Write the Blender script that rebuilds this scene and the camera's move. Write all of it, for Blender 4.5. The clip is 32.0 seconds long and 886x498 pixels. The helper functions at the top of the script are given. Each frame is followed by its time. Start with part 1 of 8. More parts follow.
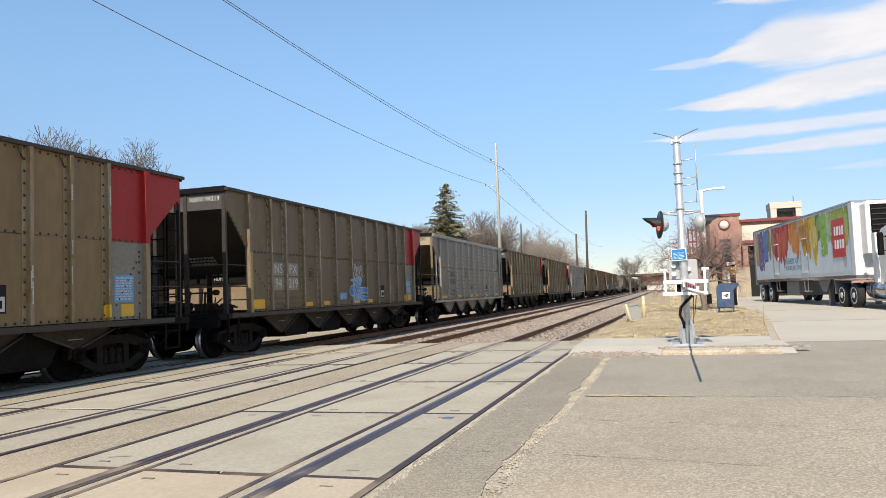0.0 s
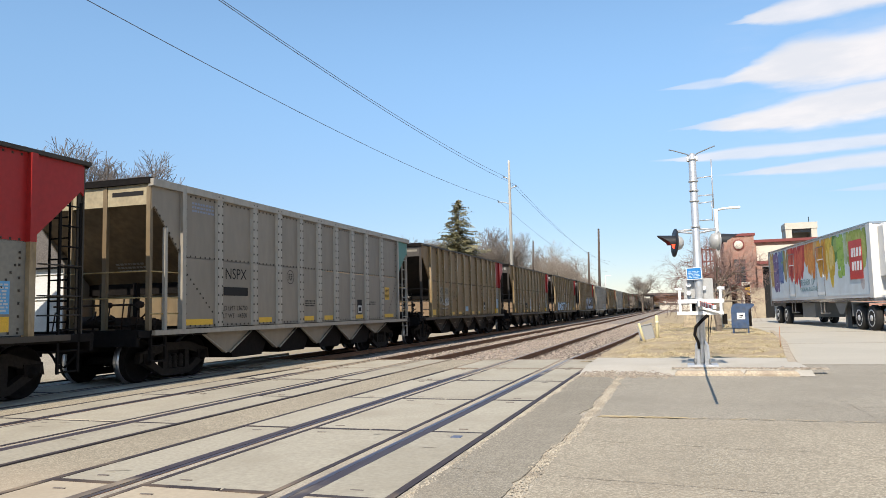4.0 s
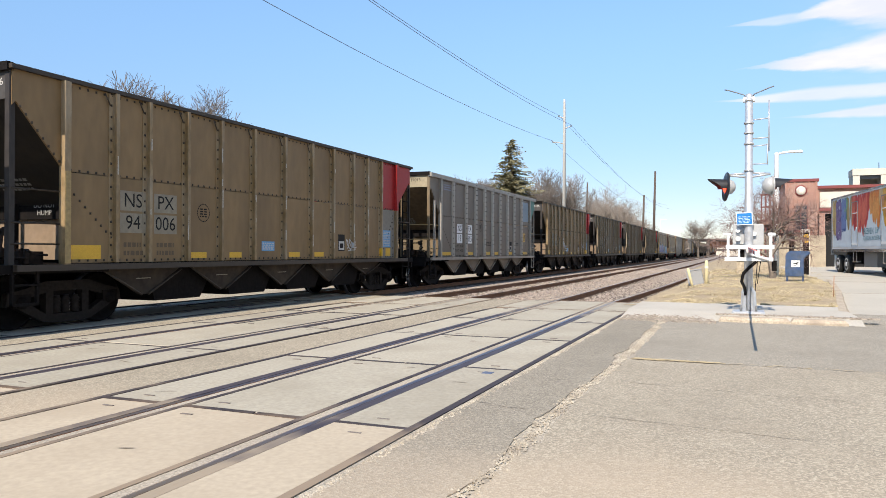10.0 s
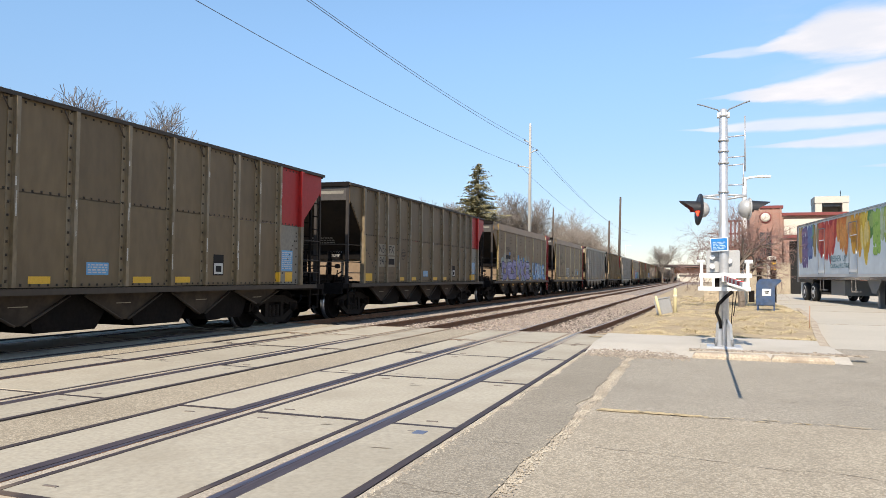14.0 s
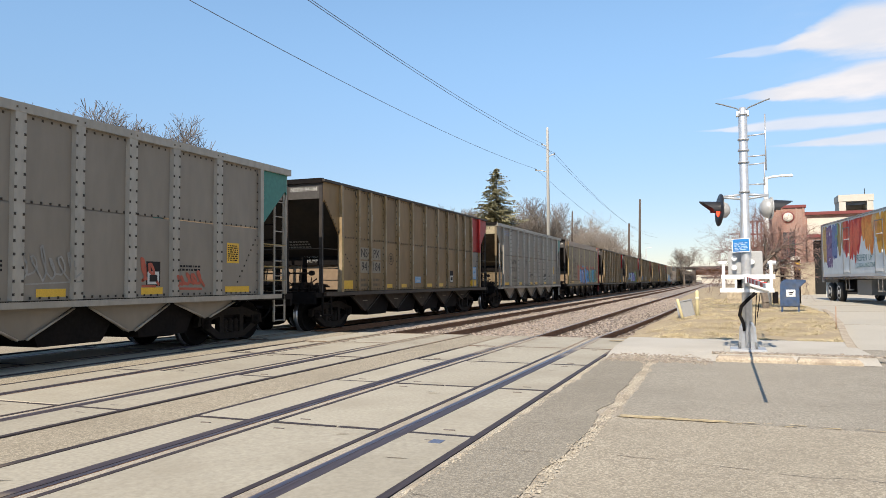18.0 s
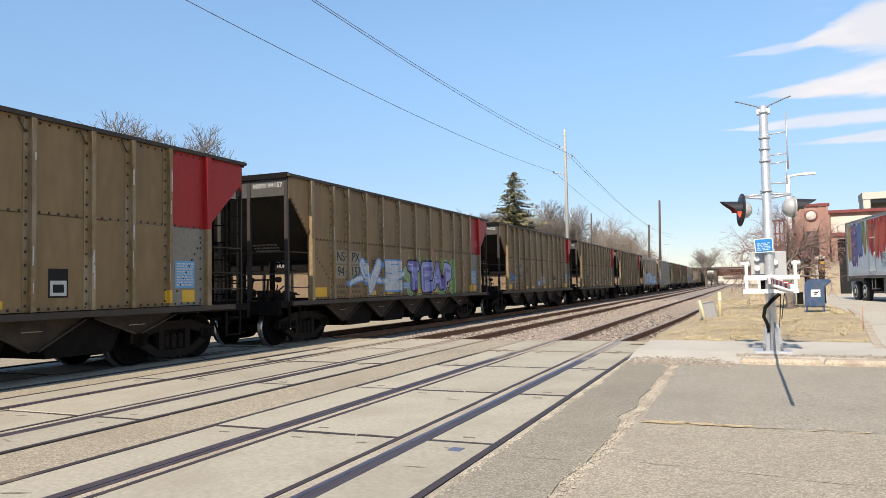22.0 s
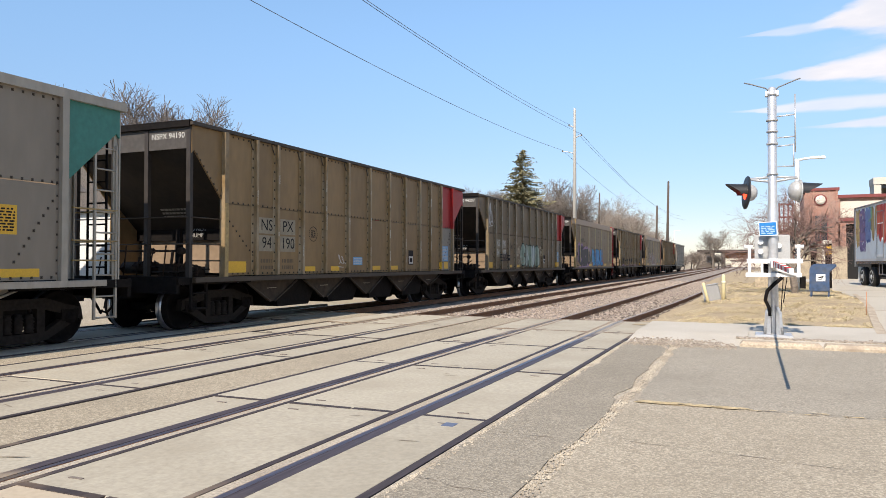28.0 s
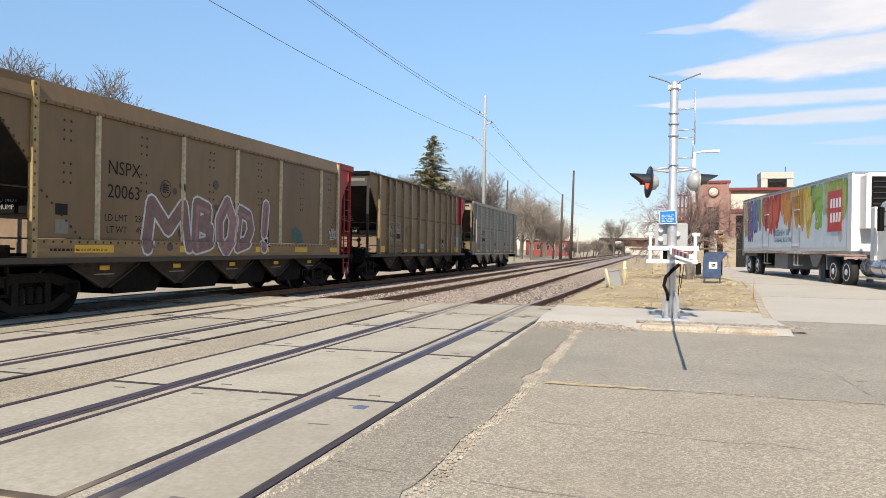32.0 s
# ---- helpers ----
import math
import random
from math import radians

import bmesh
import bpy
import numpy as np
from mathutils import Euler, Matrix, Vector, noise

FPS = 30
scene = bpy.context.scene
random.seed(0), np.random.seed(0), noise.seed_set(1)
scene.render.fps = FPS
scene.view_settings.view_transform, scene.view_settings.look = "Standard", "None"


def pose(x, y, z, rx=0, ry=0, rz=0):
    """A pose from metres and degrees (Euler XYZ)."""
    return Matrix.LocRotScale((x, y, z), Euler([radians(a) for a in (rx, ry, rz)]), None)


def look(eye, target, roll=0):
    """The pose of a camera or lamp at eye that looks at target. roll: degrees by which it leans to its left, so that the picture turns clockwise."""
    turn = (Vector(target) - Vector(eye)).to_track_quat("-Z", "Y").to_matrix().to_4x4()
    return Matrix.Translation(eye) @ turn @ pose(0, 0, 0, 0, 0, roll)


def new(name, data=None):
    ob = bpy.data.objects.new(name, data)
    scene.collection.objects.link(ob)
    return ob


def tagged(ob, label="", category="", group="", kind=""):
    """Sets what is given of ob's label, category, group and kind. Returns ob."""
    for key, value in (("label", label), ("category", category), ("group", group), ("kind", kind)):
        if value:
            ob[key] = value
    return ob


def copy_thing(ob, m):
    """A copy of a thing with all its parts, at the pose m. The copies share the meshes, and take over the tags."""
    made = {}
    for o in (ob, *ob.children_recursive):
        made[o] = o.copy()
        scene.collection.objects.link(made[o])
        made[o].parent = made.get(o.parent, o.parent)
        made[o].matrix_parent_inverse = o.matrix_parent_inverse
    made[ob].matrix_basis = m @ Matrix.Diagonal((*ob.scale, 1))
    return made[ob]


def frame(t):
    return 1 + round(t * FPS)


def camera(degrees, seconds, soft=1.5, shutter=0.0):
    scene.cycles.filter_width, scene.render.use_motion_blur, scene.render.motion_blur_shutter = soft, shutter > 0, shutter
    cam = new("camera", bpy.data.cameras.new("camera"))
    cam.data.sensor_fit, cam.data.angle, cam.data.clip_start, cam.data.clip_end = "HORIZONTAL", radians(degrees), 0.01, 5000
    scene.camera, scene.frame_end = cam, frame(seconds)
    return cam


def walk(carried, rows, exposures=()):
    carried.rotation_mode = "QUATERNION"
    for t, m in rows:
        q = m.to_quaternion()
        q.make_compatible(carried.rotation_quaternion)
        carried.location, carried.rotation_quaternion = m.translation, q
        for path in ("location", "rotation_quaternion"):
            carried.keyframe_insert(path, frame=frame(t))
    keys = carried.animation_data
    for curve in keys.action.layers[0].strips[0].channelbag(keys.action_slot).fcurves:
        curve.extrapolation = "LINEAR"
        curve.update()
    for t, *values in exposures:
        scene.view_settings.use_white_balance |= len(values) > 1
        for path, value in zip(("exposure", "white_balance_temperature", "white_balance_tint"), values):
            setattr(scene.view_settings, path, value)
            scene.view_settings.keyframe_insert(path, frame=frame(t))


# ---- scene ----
cam = camera(63.0, 32.0, soft=0.5)
PATH = [
    (0, (2.926, -0.005, 1.361), (2.341, 1.904, 1.486), -2.2),
    (0.5, (2.916, 0.059, 1.357), (2.312, 1.96, 1.495), -2.4),
    (1, (2.908, 0.081, 1.349), (2.261, 1.968, 1.489), -2.4),
    (1.5, (2.899, 0.068, 1.348), (2.257, 1.955, 1.508), -2.1),
    (2, (2.909, 0.039, 1.36), (2.255, 1.922, 1.515), -2.0),
    (2.5, (2.883, 0.075, 1.339), (2.222, 1.957, 1.489), -1.7),
    (3, (2.872, 0.116, 1.351), (2.218, 2.002, 1.478), -2.0),
    (3.5, (2.858, 0.12, 1.348), (2.232, 2.012, 1.517), -1.7),
    (5.5, (3.059, 0.29, 1.349), (2.438, 2.183, 1.519), -0.5),
    (6, (3.077, 0.217, 1.395), (2.161, 1.984, 1.584), -1.2),
    (6.5, (3.13, 0.066, 1.414), (2.047, 1.726, 1.679), -1.7),
    (7, (3.143, 0.069, 1.384), (2.05, 1.736, 1.549), -1.3),
    (7.5, (3.066, 0.066, 1.381), (2.009, 1.761, 1.494), -0.7),
    (8, (2.988, 0.025, 1.361), (1.943, 1.729, 1.418), -3.2),
    (8.5, (2.936, -0.077, 1.372), (1.974, 1.676, 1.372), -1.5),
    (9, (2.936, 0.036, 1.363), (2.079, 1.842, 1.382), -0.6),
    (9.5, (2.976, 0.086, 1.35), (2.198, 1.928, 1.311), -0.4),
    (10, (3.075, 0.18, 1.334), (2.321, 2.033, 1.339), 0.2),
    (10.5, (3.147, 0.268, 1.326), (2.498, 2.16, 1.294), -0.2),
    (11, (3.094, 0.611, 1.346), (2.463, 2.508, 1.416), -0.9),
    (11.5, (3.066, 0.779, 1.384), (2.265, 2.611, 1.449), -0.6),
    (12, (3.069, 0.958, 1.385), (2.14, 2.73, 1.421), 1.7),
    (12.5, (2.934, 1.069, 1.391), (2.195, 2.924, 1.493), -1.7),
    (13, (2.912, 1.309, 1.335), (2.29, 3.209, 1.389), -0.4),
    (13.2, (2.884, 1.423, 1.385), (2.195, 3.3, 1.443), 0.2),
    (15.5, (2.868, 1.835, 1.383), (2.252, 3.736, 1.471), 1.6),
    (16, (2.875, 1.829, 1.388), (2.215, 3.716, 1.463), 0.8),
    (16.5, (2.867, 1.835, 1.388), (2.205, 3.721, 1.458), 0.6),
    (17, (2.874, 1.822, 1.39), (2.254, 3.721, 1.484), 0.5),
    (17.5, (2.871, 1.848, 1.389), (2.202, 3.731, 1.477), -0.0),
    (18, (2.881, 1.828, 1.386), (2.162, 3.692, 1.474), -0.3),
    (18.5, (2.878, 1.846, 1.379), (2.292, 3.755, 1.477), 0.9),
    (19, (2.886, 1.868, 1.387), (2.346, 3.792, 1.487), 0.2),
    (19.5, (2.891, 1.869, 1.391), (2.317, 3.783, 1.468), 0.1),
    (20, (2.889, 1.902, 1.399), (2.21, 3.781, 1.487), 0.3),
    (20.5, (2.887, 1.895, 1.39), (2.216, 3.776, 1.489), 0.6),
    (21, (2.897, 1.872, 1.395), (2.219, 3.751, 1.489), 0.1),
    (21.5, (2.889, 1.891, 1.384), (2.224, 3.775, 1.475), -0.6),
    (22, (2.874, 1.903, 1.397), (2.107, 3.747, 1.498), -1.1),
    (22.5, (2.898, 1.873, 1.4), (2.112, 3.711, 1.465), -1.0),
    (23, (2.903, 1.897, 1.393), (2.163, 3.754, 1.437), -1.0),
    (23.5, (2.933, 1.901, 1.369), (2.25, 3.78, 1.418), -1.8),
    (24, (2.922, 1.892, 1.384), (2.325, 3.8, 1.433), -0.7),
    (24.5, (2.923, 1.909, 1.384), (2.356, 3.826, 1.427), -0.5),
    (26.5, (2.956, 1.925, 1.398), (2.257, 3.798, 1.446), 0.3),
    (27, (2.991, 1.956, 1.39), (2.201, 3.793, 1.421), 1.8),
    (27.5, (3.017, 1.957, 1.392), (2.151, 3.76, 1.421), 1.4),
    (28, (2.953, 1.93, 1.396), (2.166, 3.769, 1.433), 0.1),
    (28.5, (2.916, 1.925, 1.392), (2.125, 3.762, 1.416), -0.0),
    (29, (2.919, 1.923, 1.39), (2.169, 3.777, 1.421), -0.0),
    (29.5, (2.926, 1.96, 1.38), (2.252, 3.843, 1.4), 0.3),
    (30, (2.924, 1.954, 1.381), (2.328, 3.863, 1.394), 0.8),
    (30.5, (2.898, 1.959, 1.373), (2.333, 3.877, 1.375), 1.0),
    (31, (2.911, 1.945, 1.379), (2.347, 3.864, 1.387), 0.7),
    (31.5, (2.914, 1.945, 1.382), (2.366, 3.869, 1.386), 0.8),
    (32, (2.897, 1.963, 1.369), (2.347, 3.886, 1.366), 0.9),
]
walk(cam, [(t, look(eye, target, roll)) for t, eye, target, roll in PATH], exposures=[
    (0, 0.46, 6640, 10), (5.6, 0.48, 6480, 10), (7, 0.62, 6340, 11), (9, 0.63, 6430, 12), (10, 0.60, 6430, 12), (11, 0.50, 6350, 9), (12.5, 0.58, 6500, 12), (16, 0.49, 6670, 11), (20, 0.45, 6690, 11), (24.5, 0.55, 6650, 12), (29, 0.55, 6620, 13), (32, 0.46, 6620, 11)])

# ---------- light ----------
world = bpy.data.worlds.new("world")
scene.world = world
world.use_nodes = True


def node(tree, kind, **sets):
    n = tree.nodes.new(kind)
    for key, value in sets.items():
        if key == "op":
            n.operation = value
        elif key == "sky":
            n.sky_type = value
    return n


def build_sky():
    nt = world.node_tree
    link = nt.links.new

    def m(op, *ins):
        n = node(nt, "ShaderNodeMath", op=op)
        for i, v in enumerate(ins):
            if isinstance(v, (int, float)):
                n.inputs[i].default_value = v
            else:
                link(v, n.inputs[i])
        return n.outputs[0]

    def ease(v, lo, hi, top=1.0):
        n = node(nt, "ShaderNodeMapRange")
        n.interpolation_type = "SMOOTHSTEP"
        link(v, n.inputs["Value"])
        n.inputs["From Min"].default_value, n.inputs["From Max"].default_value, n.inputs["To Max"].default_value = lo, hi, top
        return n.outputs[0]

    def blend(kind, fac, c0, c1):
        n = node(nt, "ShaderNodeMix")
        n.data_type, n.blend_type = "RGBA", kind
        for i, v in ((0, fac), (6, c0), (7, c1)):
            if isinstance(v, (int, float, tuple)):
                n.inputs[i].default_value = v
            else:
                link(v, n.inputs[i])
        return n.outputs[2]

    sky = node(nt, "ShaderNodeTexSky", sky="NISHITA")
    sky.sun_disc = False
    sky.sun_elevation, sky.sun_rotation = radians(SUN_UP), radians(SUN_TURN)
    sky.air_density, sky.dust_density, sky.ozone_density = 1.0, 0.05, 2.0
    tc = node(nt, "ShaderNodeTexCoord")
    sep = node(nt, "ShaderNodeSeparateXYZ")
    link(tc.outputs["Generated"], sep.inputs[0])
    az, el = m("ARCTAN2", sep.outputs[0], sep.outputs[1]), m("ARCSINE", sep.outputs[2])
    comb = node(nt, "ShaderNodeCombineXYZ")
    link(m("MULTIPLY", az, 9.0), comb.inputs[0]), link(m("MULTIPLY", el, 34.0), comb.inputs[1])
    comb.inputs[2].default_value = 3.7
    fluff = node(nt, "ShaderNodeTexNoise")
    fluff.inputs["Scale"].default_value, fluff.inputs["Detail"].default_value, fluff.inputs["Roughness"].default_value = 1.0, 7.0, 0.55
    link(comb.outputs[0], fluff.inputs["Vector"])
    shift = m("MULTIPLY_ADD", fluff.outputs["Fac"], 0.036, -0.018)
    cover = None
    # long flat clouds that thin out to a point in the west: start, length of the point, height, slope, half thickness, density
    for start, ln, up, slope, half, dense in CLOUDS:
        east = m("SUBTRACT", az, start)
        mid = m("MULTIPLY_ADD", east, slope, up)
        thick = m("ADD", ease(east, 0.0, ln, half), 0.0008)
        off = m("ABSOLUTE", m("ADD", m("SUBTRACT", el, mid), m("MULTIPLY", shift, min(1.0, half * 38))))
        c = m("MULTIPLY", ease(m("DIVIDE", off, thick), 1.15, 0.45, dense), ease(east, 0.0, ln * 0.45))
        cover = c if cover is None else m("MAXIMUM", cover, c)
    thin = m("MULTIPLY", ease(fluff.outputs["Fac"], 0.35, 0.75, 0.16), m("MULTIPLY", ease(az, 0.0, 0.2), ease(el, 0.08, 0.2)))
    cover = m("MAXIMUM", cover, thin)
    tone = blend("MIX", ease(el, 0.0, 0.42), SKY_LOW, SKY_TINT)
    base = blend("MULTIPLY", 1.0, sky.outputs[0], tone)
    white = blend("MIX", ease(fluff.outputs["Fac"], 0.35, 0.7), CLOUD_SHADE, CLOUD)
    link(blend("MIX", cover, base, white), nt.nodes["Background"].inputs[0])
    nt.nodes["Background"].inputs[1].default_value = SKY_STRENGTH


CLOUDS = ((0.03, 0.16, 0.284, 0.035, 0.034, 0.95), (-0.02, 0.08, 0.282, 0.02, 0.006, 0.45), (0.07, 0.10, 0.352, 0.02, 0.016, 0.85), (-0.012, 0.20, 0.224, 0.06, 0.024, 0.95),
          (-0.035, 0.13, 0.193, -0.012, 0.0085, 0.7), (0.04, 0.18, 0.1645, 0.012, 0.010, 0.75), (0.17, 0.10, 0.134, 0.0, 0.006, 0.35), (0.10, 0.3, 0.43, -0.03, 0.03, 0.7))
SUN_UP, SUN_TURN, SKY_STRENGTH = 44.0, 181.0, 0.105
SKY_LOW, SKY_TINT, CLOUD, CLOUD_SHADE = (0.63, 0.645, 0.755, 1), (1.30, 1.45, 1.44, 1), (6.8, 6.6, 6.7, 1), (5.7, 5.8, 6.2, 1)
build_sky()
sun = new("sun", bpy.data.lights.new("sun", "SUN"))
sun.data.energy, sun.data.angle, sun.data.color = 4.9, radians(0.53), (1.0, 0.905, 0.77)
_h = math.cos(radians(SUN_UP))
sun.matrix_world = look((30 * _h * math.sin(radians(SUN_TURN)), 30 * _h * math.cos(radians(SUN_TURN)), 30 * math.sin(radians(SUN_UP))), (0, 0, 0))


# ---------- materials ----------
MATS = {}


def mat(name, col, rough=0.6, metal=0.0, fine=25.0, var=0.25, coarse=1.2, stain=0.25, bump=0.2, rand=0.0,
        stain_col=None, spec=0.4, glow=None, stretch=None):
    """A surface with grain and stains at two scales, a bump and, with rand, a tone of its own for each piece."""
    if name in MATS:
        return MATS[name]
    m = bpy.data.materials.new(name)
    MATS[name] = m
    m.use_nodes = True
    nt = m.node_tree
    link = nt.links.new
    b = nt.nodes["Principled BSDF"]
    b.inputs["Roughness"].default_value, b.inputs["Metallic"].default_value = rough, metal
    b.inputs["Specular IOR Level"].default_value = spec
    tc = node(nt, "ShaderNodeTexCoord")
    vec = tc.outputs["Object"]
    info = node(nt, "ShaderNodeObjectInfo")
    shift = node(nt, "ShaderNodeVectorMath")
    shift.operation = "ADD"
    if rand:
        k = node(nt, "ShaderNodeMath", op="MULTIPLY")
        link(info.outputs["Random"], k.inputs[0])
        k.inputs[1].default_value = 37.0
        link(k.outputs[0], shift.inputs[1])
    link(vec, shift.inputs[0])
    src = shift.outputs[0]
    if stretch:
        mp = node(nt, "ShaderNodeMapping")
        mp.inputs["Scale"].default_value = stretch
        link(src, mp.inputs["Vector"])
        src = mp.outputs[0]
    n1, n2 = node(nt, "ShaderNodeTexNoise"), node(nt, "ShaderNodeTexNoise")
    for n, s, d in ((n1, fine, 4.0), (n2, coarse, 5.0)):
        n.inputs["Scale"].default_value, n.inputs["Detail"].default_value = s, d
        link(src, n.inputs["Vector"])
    lo = [c * (1 - var) for c in col]
    hi = [min(1.0, c * (1 + var)) for c in col]
    r1 = node(nt, "ShaderNodeMix")
    r1.data_type = "RGBA"
    mr = node(nt, "ShaderNodeMapRange")
    mr.inputs["From Min"].default_value, mr.inputs["From Max"].default_value = 0.3, 0.7
    link(n1.outputs["Fac"], mr.inputs["Value"])
    link(mr.outputs[0], r1.inputs[0])
    r1.inputs[6].default_value, r1.inputs[7].default_value = (*lo, 1), (*hi, 1)
    r2 = node(nt, "ShaderNodeMix")
    r2.data_type = "RGBA"
    ms = node(nt, "ShaderNodeMapRange")
    ms.inputs["From Min"].default_value, ms.inputs["From Max"].default_value = 0.42, 0.72
    ms.inputs["To Max"].default_value = stain
    link(n2.outputs["Fac"], ms.inputs["Value"])
    link(ms.outputs[0], r2.inputs[0])
    link(r1.outputs[2], r2.inputs[6])
    sc = stain_col or [c * 0.45 for c in col]
    r2.inputs[7].default_value = (*sc, 1)
    out = r2.outputs[2]
    if rand:
        hsv = node(nt, "ShaderNodeHueSaturation")
        mv = node(nt, "ShaderNodeMapRange")
        mv.inputs["To Min"].default_value, mv.inputs["To Max"].default_value = 1 - rand, 1 + rand
        link(info.outputs["Random"], mv.inputs["Value"])
        link(mv.outputs[0], hsv.inputs["Value"])
        link(out, hsv.inputs["Color"])
        out = hsv.outputs[0]
    link(out, b.inputs["Base Color"])
    if bump:
        bp = node(nt, "ShaderNodeBump")
        bp.inputs["Strength"].default_value, bp.inputs["Distance"].default_value = bump, 0.02
        link(n1.outputs["Fac"], bp.inputs["Height"])
        link(bp.outputs[0], b.inputs["Normal"])
    if glow:
        b.inputs["Emission Color"].default_value, b.inputs["Emission Strength"].default_value = (*glow[:3], 1), glow[3]
    return m


def plain(name, col, rough=0.6, metal=0.0):
    return mat(name, col, rough, metal, fine=60, var=0.1, coarse=4, stain=0.12, bump=0.05)


# train paint
TAN = mat("tan_paint", (0.210, 0.133, 0.057), 0.55, fine=9, var=0.10, coarse=1.1, stain=0.45, stain_col=(0.0874, 0.0555, 0.0274), bump=0.08, rand=0.04, stretch=(0.76, 0.76, 0.266))
TAN_RIB = mat("tan_rib_paint", (0.205, 0.138, 0.064), 0.5, fine=14, var=0.25, coarse=1.7, stain=0.5, stain_col=(0.36, 0.31, 0.23), bump=0.1, rand=0.10, stretch=(1, 1, 0.5))
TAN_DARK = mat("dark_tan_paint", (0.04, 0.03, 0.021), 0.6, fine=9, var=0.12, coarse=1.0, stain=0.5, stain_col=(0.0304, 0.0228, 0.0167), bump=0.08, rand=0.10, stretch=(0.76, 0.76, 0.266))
GREY = mat("grey_aluminium", (0.216, 0.184, 0.145), 0.5, 0.1, fine=8, var=0.07, coarse=0.9, stain=0.35, stain_col=(0.141, 0.114, 0.0821), bump=0.05, rand=0.03, stretch=(0.76, 0.76, 0.228))
GREY_RIB = mat("bare_aluminium_rib", (0.305, 0.276, 0.232), 0.45, 0.2, fine=12, var=0.12, coarse=1.6, stain=0.4, stain_col=(0.258, 0.228, 0.182), bump=0.06, rand=0.07, stretch=(0.76, 0.76, 0.304))
SMOOTH = mat("brown_paint", (0.168, 0.104, 0.045), 0.5, fine=7, var=0.08, coarse=0.8, stain=0.5, stain_col=(0.095, 0.057, 0.0243), bump=0.06, rand=0.08, stretch=(0.76, 0.76, 0.228))
TAN_AGED = mat("aged_grey_brown_paint", (0.142, 0.100, 0.052), 0.55, fine=9, var=0.12, coarse=1.1, stain=0.5, stain_col=(0.07, 0.048, 0.028), bump=0.08, rand=0.04, stretch=(0.76, 0.76, 0.266))
TAN_AGED_RIB = mat("aged_rib_paint", (0.165, 0.122, 0.068), 0.5, fine=14, var=0.25, coarse=1.7, stain=0.5, stain_col=(0.30, 0.26, 0.2), bump=0.1, rand=0.08, stretch=(1, 1, 0.5))
GREY_AGED = mat("brown_stained_aluminium", (0.155, 0.128, 0.098), 0.5, 0.1, fine=8, var=0.08, coarse=0.9, stain=0.4, stain_col=(0.105, 0.082, 0.058), bump=0.05, rand=0.03, stretch=(0.76, 0.76, 0.228))
PLINTH = mat("ochre_brown_base_band", (0.205, 0.13, 0.055), 0.5, fine=12, var=0.15, coarse=1.4, stain=0.55, stain_col=(0.30, 0.19, 0.06), bump=0.06, stretch=(1, 0.2, 1))
CREAM_RIB = mat("cream_batten_paint", (0.43, 0.35, 0.22), 0.5, fine=14, var=0.25, coarse=2, stain=0.5, stain_col=(0.24, 0.17, 0.08), bump=0.08)
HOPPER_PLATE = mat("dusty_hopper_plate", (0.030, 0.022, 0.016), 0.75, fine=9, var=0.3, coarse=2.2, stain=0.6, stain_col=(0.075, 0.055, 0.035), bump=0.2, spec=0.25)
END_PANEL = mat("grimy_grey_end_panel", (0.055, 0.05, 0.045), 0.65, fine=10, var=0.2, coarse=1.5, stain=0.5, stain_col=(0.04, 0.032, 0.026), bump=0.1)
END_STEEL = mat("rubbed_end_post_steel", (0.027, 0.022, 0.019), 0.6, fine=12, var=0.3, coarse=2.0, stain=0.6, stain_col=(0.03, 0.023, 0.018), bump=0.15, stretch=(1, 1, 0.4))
RUSTY_GEAR = mat("rusty_brake_gear", (0.028, 0.019, 0.014), 0.8, fine=12, var=0.4, coarse=3, stain=0.6, stain_col=(0.085, 0.045, 0.025), bump=0.2, spec=0.2)
BULKHEAD = mat("dusty_bulkhead_paint", (0.225, 0.162, 0.105), 0.7, fine=8, var=0.12, coarse=1.6, stain=0.5, stain_col=(0.13, 0.088, 0.055), bump=0.1)
POST = mat("ochre_post_paint", (0.334, 0.236, 0.0988), 0.5, fine=14, var=0.2, coarse=2, stain=0.4, bump=0.08)
RUSTY_POST = mat("rust_streaked_end_paint", (0.16, 0.12, 0.07), 0.6, fine=10, var=0.25, coarse=2.5, stain=0.7, stain_col=(0.106, 0.0646, 0.0266), bump=0.15, stretch=(0.76, 0.76, 0.304))
RED = mat("red_paint", (0.305, 0.02, 0.019), 0.45, fine=10, var=0.1, coarse=1.6, stain=0.4, stain_col=(0.27, 0.03, 0.025), bump=0.05, spec=0.25)
GREEN = mat("green_paint", (0.03, 0.16, 0.13), 0.45, fine=10, var=0.12, coarse=1.5, stain=0.35, bump=0.05)
PALE_BLUE = mat("pale_blue_paint", (0.198, 0.266, 0.319), 0.5, fine=10, var=0.1, bump=0.05)
# Coal dirt, with the shade at the car ends deepened in the colour
SLOPE = mat("dirty_shaded_slope_sheet", (0.0137, 0.0106, 0.00836), 0.8, fine=7, var=0.3, coarse=1.4, stain=0.5, stain_col=(0.0456, 0.0289, 0.0152), bump=0.2)
SLOPE_TAN = mat("rusty_slope_sheet", (0.129, 0.0874, 0.0456), 0.7, fine=7, var=0.25, coarse=1.2, stain=0.7, stain_col=(0.0456, 0.0342, 0.0228), bump=0.2)
# Grimy underframe steels; the shade below the cars is deepened in both colours
BLACK = mat("grimy_shade_black_steel", (0.007, 0.006, 0.0058), 0.85, fine=14, var=0.35, coarse=3, stain=0.4, stain_col=(0.018, 0.013, 0.01), bump=0.3, spec=0.12)
